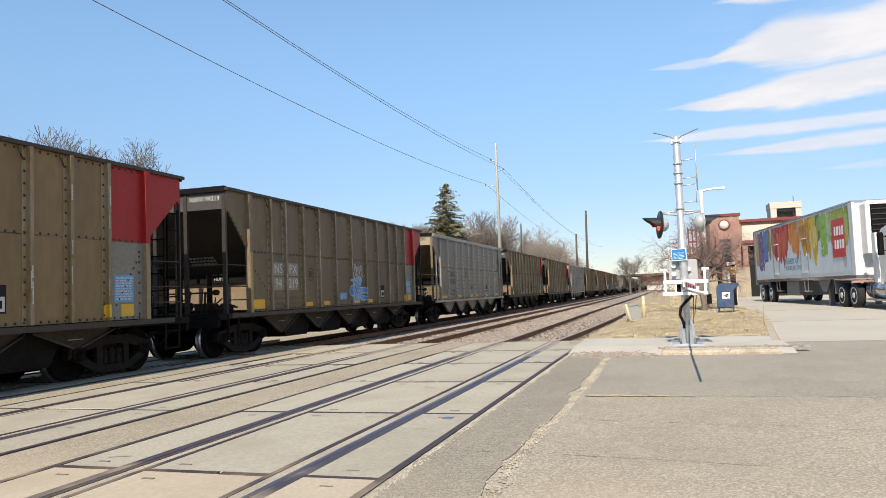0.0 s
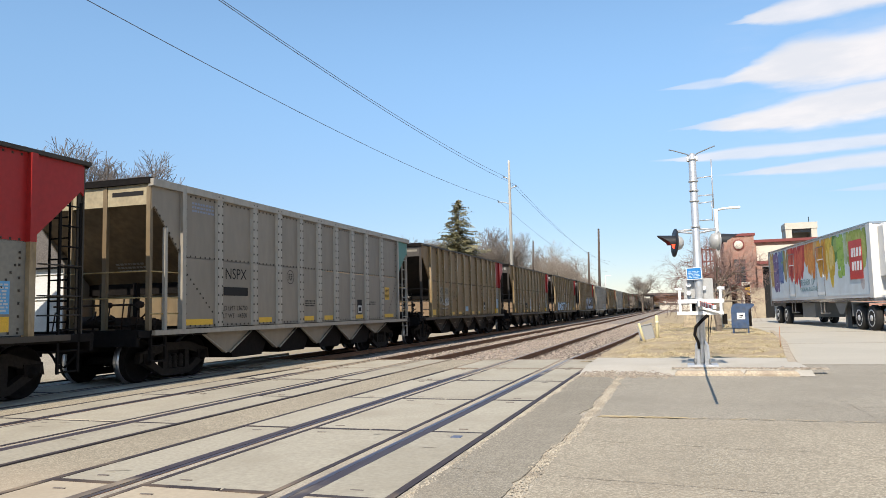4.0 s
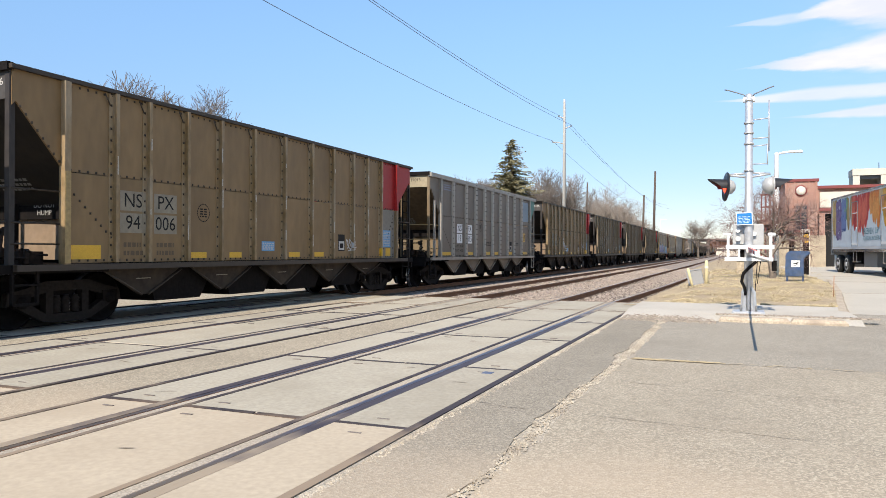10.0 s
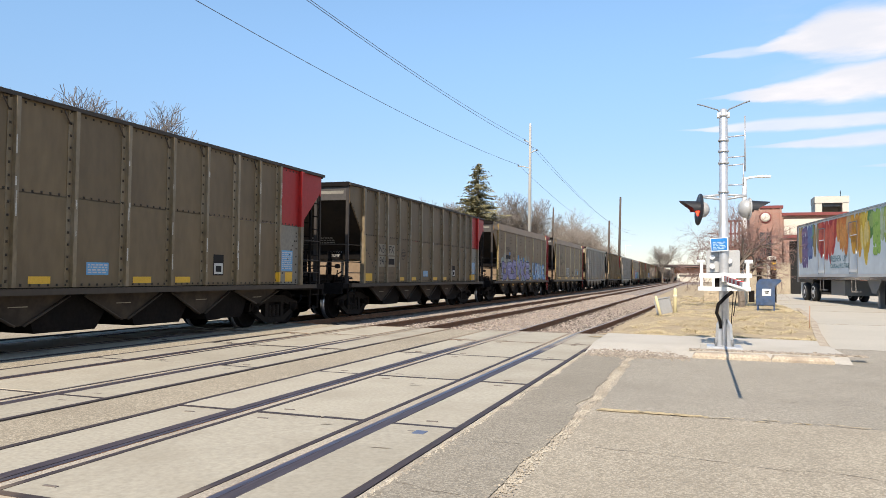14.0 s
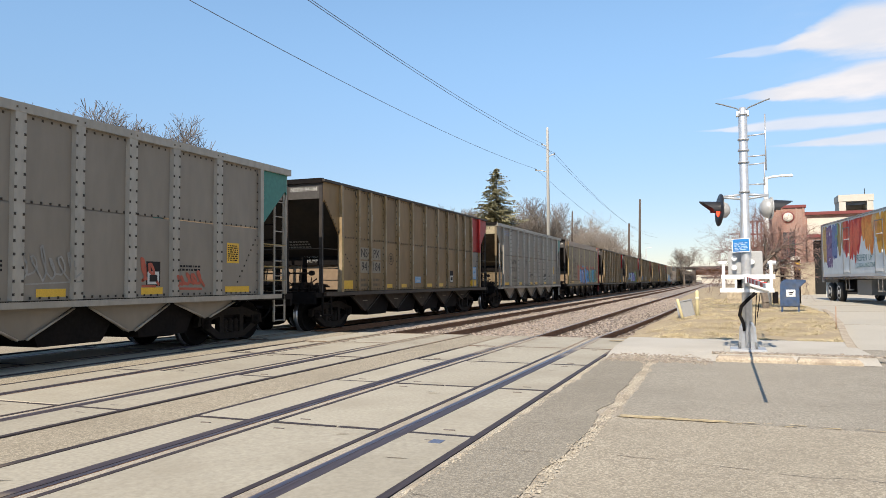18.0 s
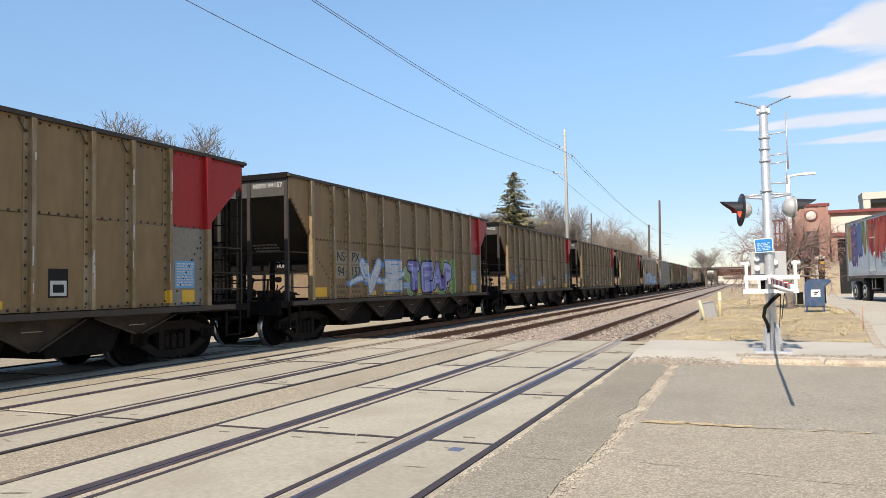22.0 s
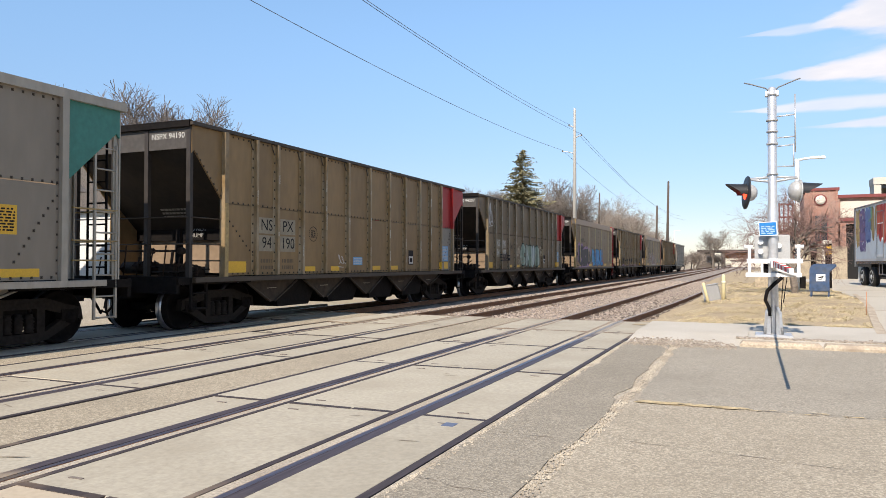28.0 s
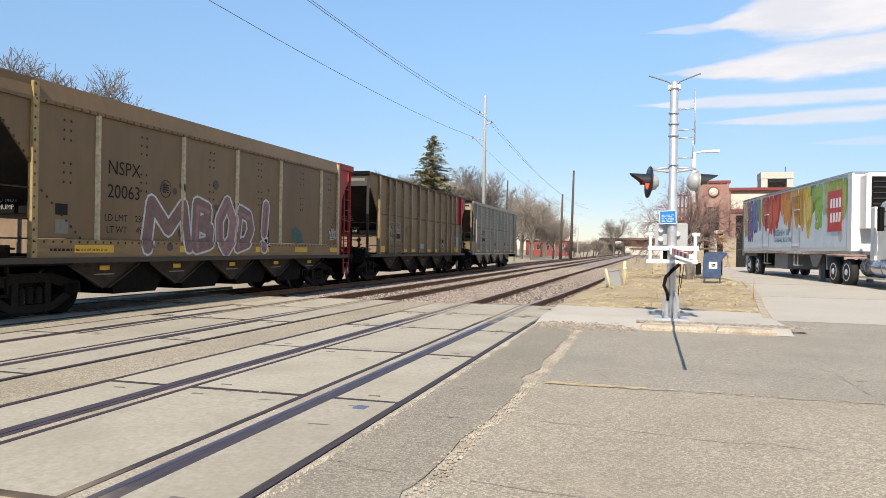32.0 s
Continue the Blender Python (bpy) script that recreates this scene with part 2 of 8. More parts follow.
SHADED_GRIME = mat("brake_dust_shaded_steel", (0.017, 0.0138, 0.0118), 0.85, fine=16, var=0.35, coarse=2.5, stain=0.5, stain_col=(0.028, 0.02, 0.014), bump=0.3, spec=0.15)
TREAD = mat("polished_wheel_rim", (0.5, 0.5, 0.52), 0.28, 0.9, fine=30, var=0.1, bump=0.05)
# Near-black colour also carries the shade inside the hopper
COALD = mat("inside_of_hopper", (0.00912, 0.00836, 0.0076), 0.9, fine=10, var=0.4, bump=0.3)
YELLOW = plain("yellow_reflector", (0.62, 0.36, 0.03), 0.4)
BLUE_SIGN = plain("blue_notice", (0.10, 0.30, 0.52), 0.45)
WHITE = plain("white_paint", (0.74, 0.74, 0.72), 0.5)
LETTER_WHITE = plain("white_lettering", (0.471, 0.464, 0.433), 0.6)
LETTER_DARK = mat("dark_lettering", (0.014, 0.013, 0.013), 0.7, fine=60, var=0.1, coarse=4, stain=0.12, bump=0.05, spec=0.2)
PATCH = mat("grey_primer_patch", (0.198, 0.179, 0.144), 0.6, fine=12, var=0.12, bump=0.05)
CREAM = mat("cream_end_band", (0.30, 0.25, 0.16), 0.6, fine=12, var=0.15, coarse=2, stain=0.4, bump=0.05)
NUMBER_PATCH = mat("faded_number_patch", (0.25, 0.215, 0.155), 0.6, fine=12, var=0.15, coarse=3, stain=0.4, bump=0.05)

# ground
CONCRETE = mat("crossing_concrete", (0.352, 0.318, 0.248), 0.85, fine=26, var=0.13, coarse=1.1, stain=0.6, stain_col=(0.262, 0.228, 0.17), bump=0.06, rand=0.07)
CONCRETE_DUSTY = mat("dust_covered_concrete", (0.41, 0.345, 0.255), 0.9, fine=22, var=0.09, coarse=0.9, stain=0.6, stain_col=(0.32, 0.26, 0.185), bump=0.05, rand=0.05)


def dusted(name, col, dust, rough=0.7, metal=0.0, amount=0.9):
    """A strip along the tracks that tan dust covers at the south and the north end of the crossing, in uneven patches."""
    m = mat(name, col, rough, metal, fine=16, var=0.25, coarse=0.9, stain=0.4, bump=0.2, stretch=(2, 0.15, 1))
    nt = m.node_tree
    b = nt.nodes["Principled BSDF"]
    old = b.inputs["Base Color"].links[0].from_socket
    tc, sep, nz = node(nt, "ShaderNodeTexCoord"), node(nt, "ShaderNodeSeparateXYZ"), node(nt, "ShaderNodeTexNoise")
    nz.inputs["Scale"].default_value, nz.inputs["Detail"].default_value = 1.6, 5.0
    nt.links.new(tc.outputs["Object"], sep.inputs[0])
    nt.links.new(tc.outputs["Object"], nz.inputs["Vector"])
    shift = node(nt, "ShaderNodeMath", op="MULTIPLY_ADD")
    nt.links.new(nz.outputs["Fac"], shift.inputs[0])
    shift.inputs[1].default_value = 5.0
    nt.links.new(sep.outputs[1], shift.inputs[2])
    ends = []
    for lo, hi in ((8.2, 6.0), (17.0, 19.5)):
        r = node(nt, "ShaderNodeMapRange")
        r.interpolation_type = "SMOOTHSTEP"
        r.inputs["From Min"].default_value, r.inputs["From Max"].default_value, r.inputs["To Max"].default_value = lo, hi, amount
        nt.links.new(shift.outputs[0], r.inputs["Value"])
        ends.append(r.outputs[0])
    top = node(nt, "ShaderNodeMath", op="MAXIMUM")
    nt.links.new(ends[0], top.inputs[0])
    nt.links.new(ends[1], top.inputs[1])
    mx = node(nt, "ShaderNodeMix")
    mx.data_type = "RGBA"
    nt.links.new(top.outputs[0], mx.inputs[0])
    nt.links.new(old, mx.inputs[6])
    mx.inputs[7].default_value = (*dust, 1)
    nt.links.new(mx.outputs[2], b.inputs["Base Color"])
    return m


RAIL_RUBBER = dusted("scuffed_rail_rubber", (0.058, 0.047, 0.054), (0.33, 0.265, 0.185), 0.55)
EDGE_RUBBER = dusted("dusted_flangeway_rubber", (0.044, 0.034, 0.036), (0.27, 0.205, 0.14))
JOINT_RUBBER = dusted("dusted_joint_rubber", (0.044, 0.034, 0.034), (0.20, 0.14, 0.09), amount=0.75)
RAIL_HEAD = dusted("worn_rail_head", (0.17, 0.16, 0.20), (0.33, 0.25, 0.17), 0.35, 0.7, 0.85)
WALK_CONC = mat("pavement_concrete", (0.435, 0.4, 0.339), 0.85, fine=40, var=0.12, coarse=0.8, stain=0.4, stain_col=(0.296, 0.261, 0.204), bump=0.2)
DRIVE = mat("driveway_concrete", (0.409, 0.374, 0.309), 0.85, fine=30, var=0.08, coarse=0.5, stain=0.35, stain_col=(0.313, 0.283, 0.231), bump=0.1)
RAIL_RUST = mat("rusted_rail_steel", (0.21, 0.105, 0.055), 0.8, fine=20, var=0.3, coarse=2, stain=0.4, bump=0.3)
DIRT = mat("flangeway_dirt", (0.37, 0.32, 0.25), 0.95, fine=60, var=0.3, coarse=0.8, stain=0.6, stain_col=(0.19, 0.15, 0.115), bump=0.5)
CRACK_FILL = mat("crushed_gravel_fill", (0.39, 0.342, 0.268), 0.95, fine=60, var=0.4, coarse=3, stain=0.7, stain_col=(0.20, 0.165, 0.125), bump=0.6)
TIE = mat("weathered_tie", (0.104, 0.0783, 0.0592), 0.9, fine=30, var=0.3, coarse=3, stain=0.4, bump=0.5, rand=0.2, stretch=(0.261, 2.61, 2.61))
BALLAST = mat("ballast_stone", (0.31, 0.268, 0.218), 0.95, fine=26, var=0.5, coarse=4, stain=0.5, stain_col=(0.174, 0.131, 0.104), bump=1.0)
STRAW = mat("dry_grass_ground", (0.36, 0.285, 0.175), 0.95, fine=17, var=0.35, coarse=1.3, stain=0.8, stain_col=(0.25, 0.195, 0.135), bump=0.8)
BLADE = mat("dry_grass_blades", (0.56, 0.465, 0.29), 0.85, fine=9, var=0.3, coarse=0.9, stain=0.6, stain_col=(0.30, 0.24, 0.13), bump=0)
FIELD = mat("gravel_and_dry_grass", (0.322, 0.27, 0.191), 0.95, fine=3, var=0.2, coarse=0.12, stain=0.6, stain_col=(0.261, 0.204, 0.113), bump=0.3)


def asphalt_material(name, base, pale, size):
    m = bpy.data.materials.new(name)
    m.use_nodes = True
    nt = m.node_tree
    link = nt.links.new
    b = nt.nodes["Principled BSDF"]
    b.inputs["Roughness"].default_value, b.inputs["Specular IOR Level"].default_value = 0.9, 0.3
    tc = node(nt, "ShaderNodeTexCoord")
    vor = node(nt, "ShaderNodeTexVoronoi")
    vor.inputs["Scale"].default_value = size
    fine, coarse, mid = node(nt, "ShaderNodeTexNoise"), node(nt, "ShaderNodeTexNoise"), node(nt, "ShaderNodeTexNoise")
    for n, s in ((fine, 85.0), (coarse, 0.5), (mid, 2.2)):
        n.inputs["Scale"].default_value, n.inputs["Detail"].default_value = s, 6.0
        link(tc.outputs["Object"], n.inputs["Vector"])
    link(tc.outputs["Object"], vor.inputs["Vector"])
    grain = node(nt, "ShaderNodeSeparateColor")
    link(vor.outputs["Color"], grain.inputs[0])
    add = node(nt, "ShaderNodeMath", op="MULTIPLY_ADD")
    link(fine.outputs["Fac"], add.inputs[0])
    add.inputs[1].default_value = 0.9
    link(grain.outputs[0], add.inputs[2])
    ramp = node(nt, "ShaderNodeValToRGB")
    ramp.color_ramp.elements[0].color, ramp.color_ramp.elements[1].color = (*[c * 0.7 for c in base], 1), (*pale, 1)
    ramp.color_ramp.elements[0].position, ramp.color_ramp.elements[1].position = 0.25, 0.95
    mid_c = ramp.color_ramp.elements.new(0.6)
    mid_c.color = (*base, 1)
    half = node(nt, "ShaderNodeMath", op="MULTIPLY")
    link(add.outputs[0], half.inputs[0])
    half.inputs[1].default_value = 0.62
    link(half.outputs[0], ramp.inputs[0])
    mx = node(nt, "ShaderNodeMix")
    mx.data_type = "RGBA"
    mx.inputs[0].default_value = 0.0
    link(ramp.outputs[0], mx.inputs[6])
    link(ramp.outputs[0], mx.inputs[7])
    out = mx.outputs[2]
    for n, lo, hi, amount, col in ((coarse, 0.45, 0.65, 0.35, [c * 0.72 for c in base]), (mid, 0.5, 0.75, 0.14, pale)):
        r = node(nt, "ShaderNodeMapRange")
        r.inputs["From Min"].default_value, r.inputs["From Max"].default_value, r.inputs["To Max"].default_value = lo, hi, amount
        link(n.outputs["Fac"], r.inputs["Value"])
        m2 = node(nt, "ShaderNodeMix")
        m2.data_type = "RGBA"
        link(r.outputs[0], m2.inputs[0])
        link(out, m2.inputs[6])
        m2.inputs[7].default_value = (*col, 1)
        out = m2.outputs[2]
    # tan dust blown over the south end, thinning out northwards in uneven patches
    sep = node(nt, "ShaderNodeSeparateXYZ")
    link(tc.outputs["Object"], sep.inputs[0])
    reach = node(nt, "ShaderNodeMath", op="MULTIPLY_ADD")
    link(coarse.outputs["Fac"], reach.inputs[0])
    reach.inputs[1].default_value = -5.0
    link(sep.outputs[1], reach.inputs[2])
    dust = node(nt, "ShaderNodeMapRange")
    dust.interpolation_type = "SMOOTHSTEP"
    for key, value in (("From Min", 3.4), ("From Max", 0.6), ("To Min", 0.0), ("To Max", 0.62)):
        dust.inputs[key].default_value = value
    link(reach.outputs[0], dust.inputs["Value"])
    md = node(nt, "ShaderNodeMix")
    md.data_type = "RGBA"
    link(dust.outputs[0], md.inputs[0])
    link(out, md.inputs[6])
    md.inputs[7].default_value = (0.47, 0.375, 0.27, 1)
    out = md.outputs[2]
    link(out, b.inputs["Base Color"])
    bp = node(nt, "ShaderNodeBump")
    bp.inputs["Strength"].default_value, bp.inputs["Distance"].default_value = 0.35, 0.008
    link(vor.outputs["Distance"], bp.inputs["Height"])
    link(bp.outputs[0], b.inputs["Normal"])
    return m


ASPHALT = asphalt_material("sun_bleached_asphalt", (0.304, 0.263, 0.197), (0.48, 0.42, 0.322), 74.0)
ASPHALT_GREY = asphalt_material("weathered_grey_asphalt", (0.27, 0.24, 0.19), (0.421, 0.38, 0.305), 84.0)
ASPHALT_OLD = asphalt_material("grey_patched_asphalt", (0.239, 0.21, 0.163), (0.365, 0.326, 0.255), 80.0)
STRIP_ASPH = asphalt_material("stony_asphalt_strip", (0.291, 0.25, 0.184), (0.475, 0.415, 0.312), 66.0)

BALLAST_STONES = asphalt_material("crushed_ballast_stones", (0.225, 0.182, 0.148), (0.43, 0.37, 0.315), 19.0)

# street and buildings
GALV = mat("galvanised_steel", (0.539, 0.548, 0.557), 0.38, 0.55, fine=18, var=0.08, coarse=3, stain=0.2, bump=0.05)
SIGNAL_BLACK = plain("signal_black", (0.02, 0.02, 0.022), 0.45)
SIGNAL_GREY = plain("signal_housing_grey", (0.392, 0.392, 0.383), 0.45, 0.2)
RED_LENS = mat("lit_red_lens", (0.5, 0.02, 0.015), 0.25, glow=(1.0, 0.05, 0.02, 3.0), bump=0)
POST_YELLOW = plain("pale_yellow_post", (0.66, 0.57, 0.33), 0.6)
CABINET_GREY = plain("pale_cabinet_grey", (0.27, 0.27, 0.265), 0.5)
BOX_GREY = plain("grey_cabinet_paint", (0.148, 0.152, 0.152), 0.5)
MAIL_BLUE = mat("mailbox_blue", (0.034, 0.066, 0.135), 0.5, fine=9, var=0.3, coarse=4, stain=0.6, stain_col=(0.085, 0.09, 0.10), bump=0.08)
BARK = mat("grey_bark", (0.174, 0.144, 0.117), 0.95, fine=20, var=0.3, coarse=2, stain=0.3, bump=0.6)
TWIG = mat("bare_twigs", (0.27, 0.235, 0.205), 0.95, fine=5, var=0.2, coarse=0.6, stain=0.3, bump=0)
# Twigs go paler from near to far, so distance haze lies in the colour
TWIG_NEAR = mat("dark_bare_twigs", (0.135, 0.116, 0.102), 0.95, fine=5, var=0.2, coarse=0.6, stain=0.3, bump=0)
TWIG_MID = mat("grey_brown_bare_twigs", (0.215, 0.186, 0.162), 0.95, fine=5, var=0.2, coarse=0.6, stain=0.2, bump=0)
TWIG_FAR = mat("haze_pale_twigs", (0.28, 0.238, 0.2), 0.95, fine=5, var=0.15, coarse=0.6, stain=0.2, bump=0)
TWIG_RED = mat("reddish_twigs", (0.21, 0.135, 0.115), 0.9, fine=8, var=0.2, coarse=1, stain=0.3, bump=0)
NEEDLE = mat("spruce_needles", (0.255, 0.23, 0.125), 0.8, fine=2.5, var=0.4, coarse=0.5, stain=0.5, stain_col=(0.087, 0.074, 0.0305), bump=0)
POLE_WOOD = mat("pole_timber", (0.087, 0.0653, 0.0522), 0.9, fine=12, var=0.2, bump=0.3, stretch=(2.61, 2.61, 0.261))
POLE_PALE = plain("pale_steel_pole", (0.452, 0.435, 0.4), 0.6)
WIRE = plain("wire", (0.10, 0.10, 0.11), 0.6)
STONE = mat("buff_stone", (0.365, 0.304, 0.217), 0.9, fine=12, var=0.25, coarse=2.5, stain=0.4, bump=0.4, rand=0.15)
ROOF_RED = plain("maroon_coping", (0.174, 0.0391, 0.0348), 0.5)
STUCCO = plain("pale_stucco", (0.539, 0.496, 0.418), 0.8)
GLASS_DARK = mat("dark_window_glass", (0.03, 0.035, 0.04), 0.08, bump=0, var=0.1, spec=0.6)
DARK_VOID = plain("dark_interior", (0.012, 0.012, 0.012), 0.9)
TRAILER_WHITE = mat("white_trailer_skin", (0.644, 0.635, 0.609), 0.35, fine=8, var=0.03, coarse=1, stain=0.12, bump=0.02)
RIM = mat("aluminium_rim", (0.6, 0.6, 0.6), 0.38, 0.35, fine=20, var=0.1, coarse=4, stain=0.3, bump=0.05)
CHROME = plain("polished_metal", (0.539, 0.539, 0.557), 0.2, 0.9)
TYRE = mat("tyre_rubber", (0.022, 0.021, 0.02), 0.85, fine=30, var=0.3, bump=0.3)
SIDING = mat("white_house_siding", (0.574, 0.574, 0.557), 0.7, fine=10, var=0.08, bump=0.1)
SHINGLE = mat("roof_shingles", (0.113, 0.1, 0.0914), 0.9, fine=15, var=0.3, bump=0.4)


def brick_material():
    m = bpy.data.materials.new("red_brick")
    m.use_nodes = True
    nt = m.node_tree
    link = nt.links.new
    tc = node(nt, "ShaderNodeTexCoord")
    mp = node(nt, "ShaderNodeMapping")
    mp.inputs["Rotation"].default_value = (radians(90), 0, 0)
    br = node(nt, "ShaderNodeTexBrick")
    br.inputs["Scale"].default_value = 1.0
    br.inputs["Color1"].default_value, br.inputs["Color2"].default_value = (0.33, 0.155, 0.11, 1), (0.25, 0.11, 0.08, 1)
    br.inputs["Mortar"].default_value = (0.36, 0.29, 0.24, 1)
    br.inputs["Mortar Size"].default_value, br.inputs["Brick Width"].default_value, br.inputs["Row Height"].default_value = 0.01, 0.21, 0.075
    link(tc.outputs["Object"], mp.inputs["Vector"])
    link(mp.outputs[0], br.inputs["Vector"])
    link(br.outputs["Color"], nt.nodes["Principled BSDF"].inputs["Base Color"])
    nt.nodes["Principled BSDF"].inputs["Roughness"].default_value = 0.9
    return m


BRICK = brick_material()


# ---------- building helpers ----------
def empty(name, m=None):
    ob = new(name)
    ob.empty_display_size = 0.2
    if m is not None:
        ob.matrix_world = m
    return ob


def as_mesh(name, bm):
    me = bpy.data.meshes.new(name)
    bm.normal_update()
    bm.to_mesh(me)
    bm.free()
    return me


def part(name, shape, material, parent=None, label="", m=None, kind=""):
    """One mesh object out of a bmesh or a mesh, under a thing or a part."""
    me = shape if isinstance(shape, bpy.types.Mesh) else as_mesh(name, shape)
    if material is not None and not me.materials:
        me.materials.append(material)
    ob = new(name, me)
    if parent is not None:
        ob.parent = parent
    if m is not None:
        ob.matrix_basis = m
    tagged(ob, label, kind=kind)
    return ob


def box(bm, x0, x1, y0, y1, z0, z1):
    vs = [bm.verts.new((x, y, z)) for x in (x0, x1) for y in (y0, y1) for z in (z0, z1)]
    for f in ((0, 1, 3, 2), (4, 6, 7, 5), (0, 4, 5, 1), (2, 3, 7, 6), (0, 2, 6, 4), (1, 5, 7, 3)):
        bm.faces.new([vs[i] for i in f])
    return bm


def boxes(*rows):
    bm = bmesh.new()
    for r in rows:
        box(bm, *r)
    return bm


def slab(x0, x1, y0, y1, z0, z1, c=0.012):
    """A box with a chamfered top edge."""
    bm = bmesh.new()
    rings = [[(x0, y0, z0), (x1, y0, z0), (x1, y1, z0), (x0, y1, z0)],
             [(x0, y0, z1 - c), (x1, y0, z1 - c), (x1, y1, z1 - c), (x0, y1, z1 - c)],
             [(x0 + c, y0 + c, z1), (x1 - c, y0 + c, z1), (x1 - c, y1 - c, z1), (x0 + c, y1 - c, z1)]]
    vs = [[bm.verts.new(p) for p in r] for r in rings]
    for a, b in zip(vs, vs[1:]):
        for i in range(4):
            bm.faces.new((a[i], a[(i + 1) % 4], b[(i + 1) % 4], b[i]))
    bm.faces.new(vs[2]), bm.faces.new(vs[0][::-1])
    return bm


def rod(bm, p0, p1, r, n=8, r1=None, caps=True):
    """A straight round bar from p0 to p1, tapered if r1 is given."""
    p0, p1 = Vector(p0), Vector(p1)
    d = (p1 - p0).normalized()
    a = d.orthogonal().normalized()
    b = d.cross(a)
    r1 = r if r1 is None else r1
    rings = []
    for p, rr in ((p0, r), (p1, r1)):
        rings.append([bm.verts.new(p + rr * (math.cos(2 * math.pi * i / n) * a + math.sin(2 * math.pi * i / n) * b)) for i in range(n)])
    for i in range(n):
        f = bm.faces.new((rings[0][i], rings[0][(i + 1) % n], rings[1][(i + 1) % n], rings[1][i]))
        f.smooth = True
    if caps:
        bm.faces.new(rings[0][::-1]), bm.faces.new(rings[1])
    return bm


def rods(rows, r, n=8):
    bm = bmesh.new()
    for p0, p1 in rows:
        rod(bm, p0, p1, r, n)
    return bm


def pipe(points, r, n=8):
    """A bent round bar through points, in one piece."""
    bm = bmesh.new()
    pts = [Vector(p) for p in points]
    last = None
    for i, p in enumerate(pts):
        d = (pts[min(i + 1, len(pts) - 1)] - pts[max(i - 1, 0)]).normalized()
        a = d.cross(Vector((0.31, 0.87, 0.38))).normalized()
        b = d.cross(a)
        ring = [bm.verts.new(p + r * (math.cos(6.28319 * k / n) * a + math.sin(6.28319 * k / n) * b)) for k in range(n)]
        if last:
            for k in range(n):
                bm.faces.new((last[k], last[(k + 1) % n], ring[(k + 1) % n], ring[k])).smooth = True
        else:
            bm.faces.new(ring[::-1])
        last = ring
    bm.faces.new(last)
    return bm


def prism(bm, pts, axis, a, b):
    """The outline pts, in the two other axes in order, drawn out along axis from a to b."""
    def put(p, v):
        q = list(p)
        q.insert(axis, v)
        return bm.verts.new(q)
    lo, hi = [put(p, a) for p in pts], [put(p, b) for p in pts]
    n = len(pts)
    for i in range(n):
        bm.faces.new((lo[i], lo[(i + 1) % n], hi[(i + 1) % n], hi[i]))
    bm.faces.new(lo[::-1]), bm.faces.new(hi)
    bmesh.ops.recalc_face_normals(bm, faces=bm.faces)
    return bm


def spin(profile, n=24, axis=2):
    """A turned body: profile of (radius, height) about an axis."""
    bm = bmesh.new()
    rings = []
    for r, h in profile:
        ring = []
        for i in range(n):
            c, s = r * math.cos(2 * math.pi * i / n), r * math.sin(2 * math.pi * i / n)
            ring.append(bm.verts.new({0: (h, c, s), 1: (c, h, s), 2: (c, s, h)}[axis]))
        rings.append(ring)
    for a, b in zip(rings, rings[1:]):
        for i in range(n):
            f = bm.faces.new((a[i], a[(i + 1) % n], b[(i + 1) % n], b[i]))
            f.smooth = True
    bm.faces.new(rings[0]), bm.faces.new(rings[-1])
    bmesh.ops.recalc_face_normals(bm, faces=bm.faces)
    return bm


TEXTS = {}


def letters(text, size, thick=0.002, fat=0.0, shear=0.0, spacing=1.0):
    """Lettering in the built-in font, centred, in its own x and y."""
    key = (text, size, thick, fat, shear, spacing)
    if key not in TEXTS:
        cu = bpy.data.curves.new("lettering", "FONT")
        cu.body, cu.size, cu.extrude, cu.offset, cu.shear = text, size, thick, fat, shear
        cu.align_x, cu.align_y, cu.space_character, cu.resolution_u = "CENTER", "CENTER", spacing, 3
        ob = bpy.data.objects.new("lettering", cu)
        TEXTS[key] = bpy.data.meshes.new_from_object(ob)
        TEXTS[key].materials.clear()
        bpy.data.objects.remove(ob)
        bpy.data.curves.remove(cu)
    return TEXTS[key].copy()


# ---------- ground, road and tracks ----------
CROSS_NEAR, CROSS_FAR = -6.39, 19.45
JOINTS = [CROSS_NEAR + 2.8711 * i for i in range(10)]
TRACKS = {"near": -0.7175, "middle": -4.77, "far": -8.76}
rng = random.Random(4)


def wobble(y, s, seed):
    return s * noise.noise(Vector((y * 1.7, seed, 0.3))) + 0.5 * s * noise.noise(Vector((y * 6.1, seed, 4.1)))


def sheet(name, x0, x1, y0, y1, z, material, label, step=None, zfun=None, kind="structure", category="ground"):
    """A level or shaped sheet of ground."""
    nx, ny = (1, 1) if step is None else (max(1, int((x1 - x0) / step)), max(1, int((y1 - y0) / step)))
    vs, fs = [], []
    for j in range(ny + 1):
        for i in range(nx + 1):
            x, y = x0 + (x1 - x0) * i / nx, y0 + (y1 - y0) * j / ny
            vs.append((x, y, zfun(x, y) if zfun else z))
    for j in range(ny):
        for i in range(nx):
            a = j * (nx + 1) + i
            fs.append((a, a + 1, a + nx + 2, a + nx + 1))
    me = bpy.data.meshes.new(name)
    me.from_pydata(vs, [], fs)
    me.materials.append(material)
    return tagged(new(name, me), label, category, kind=kind)


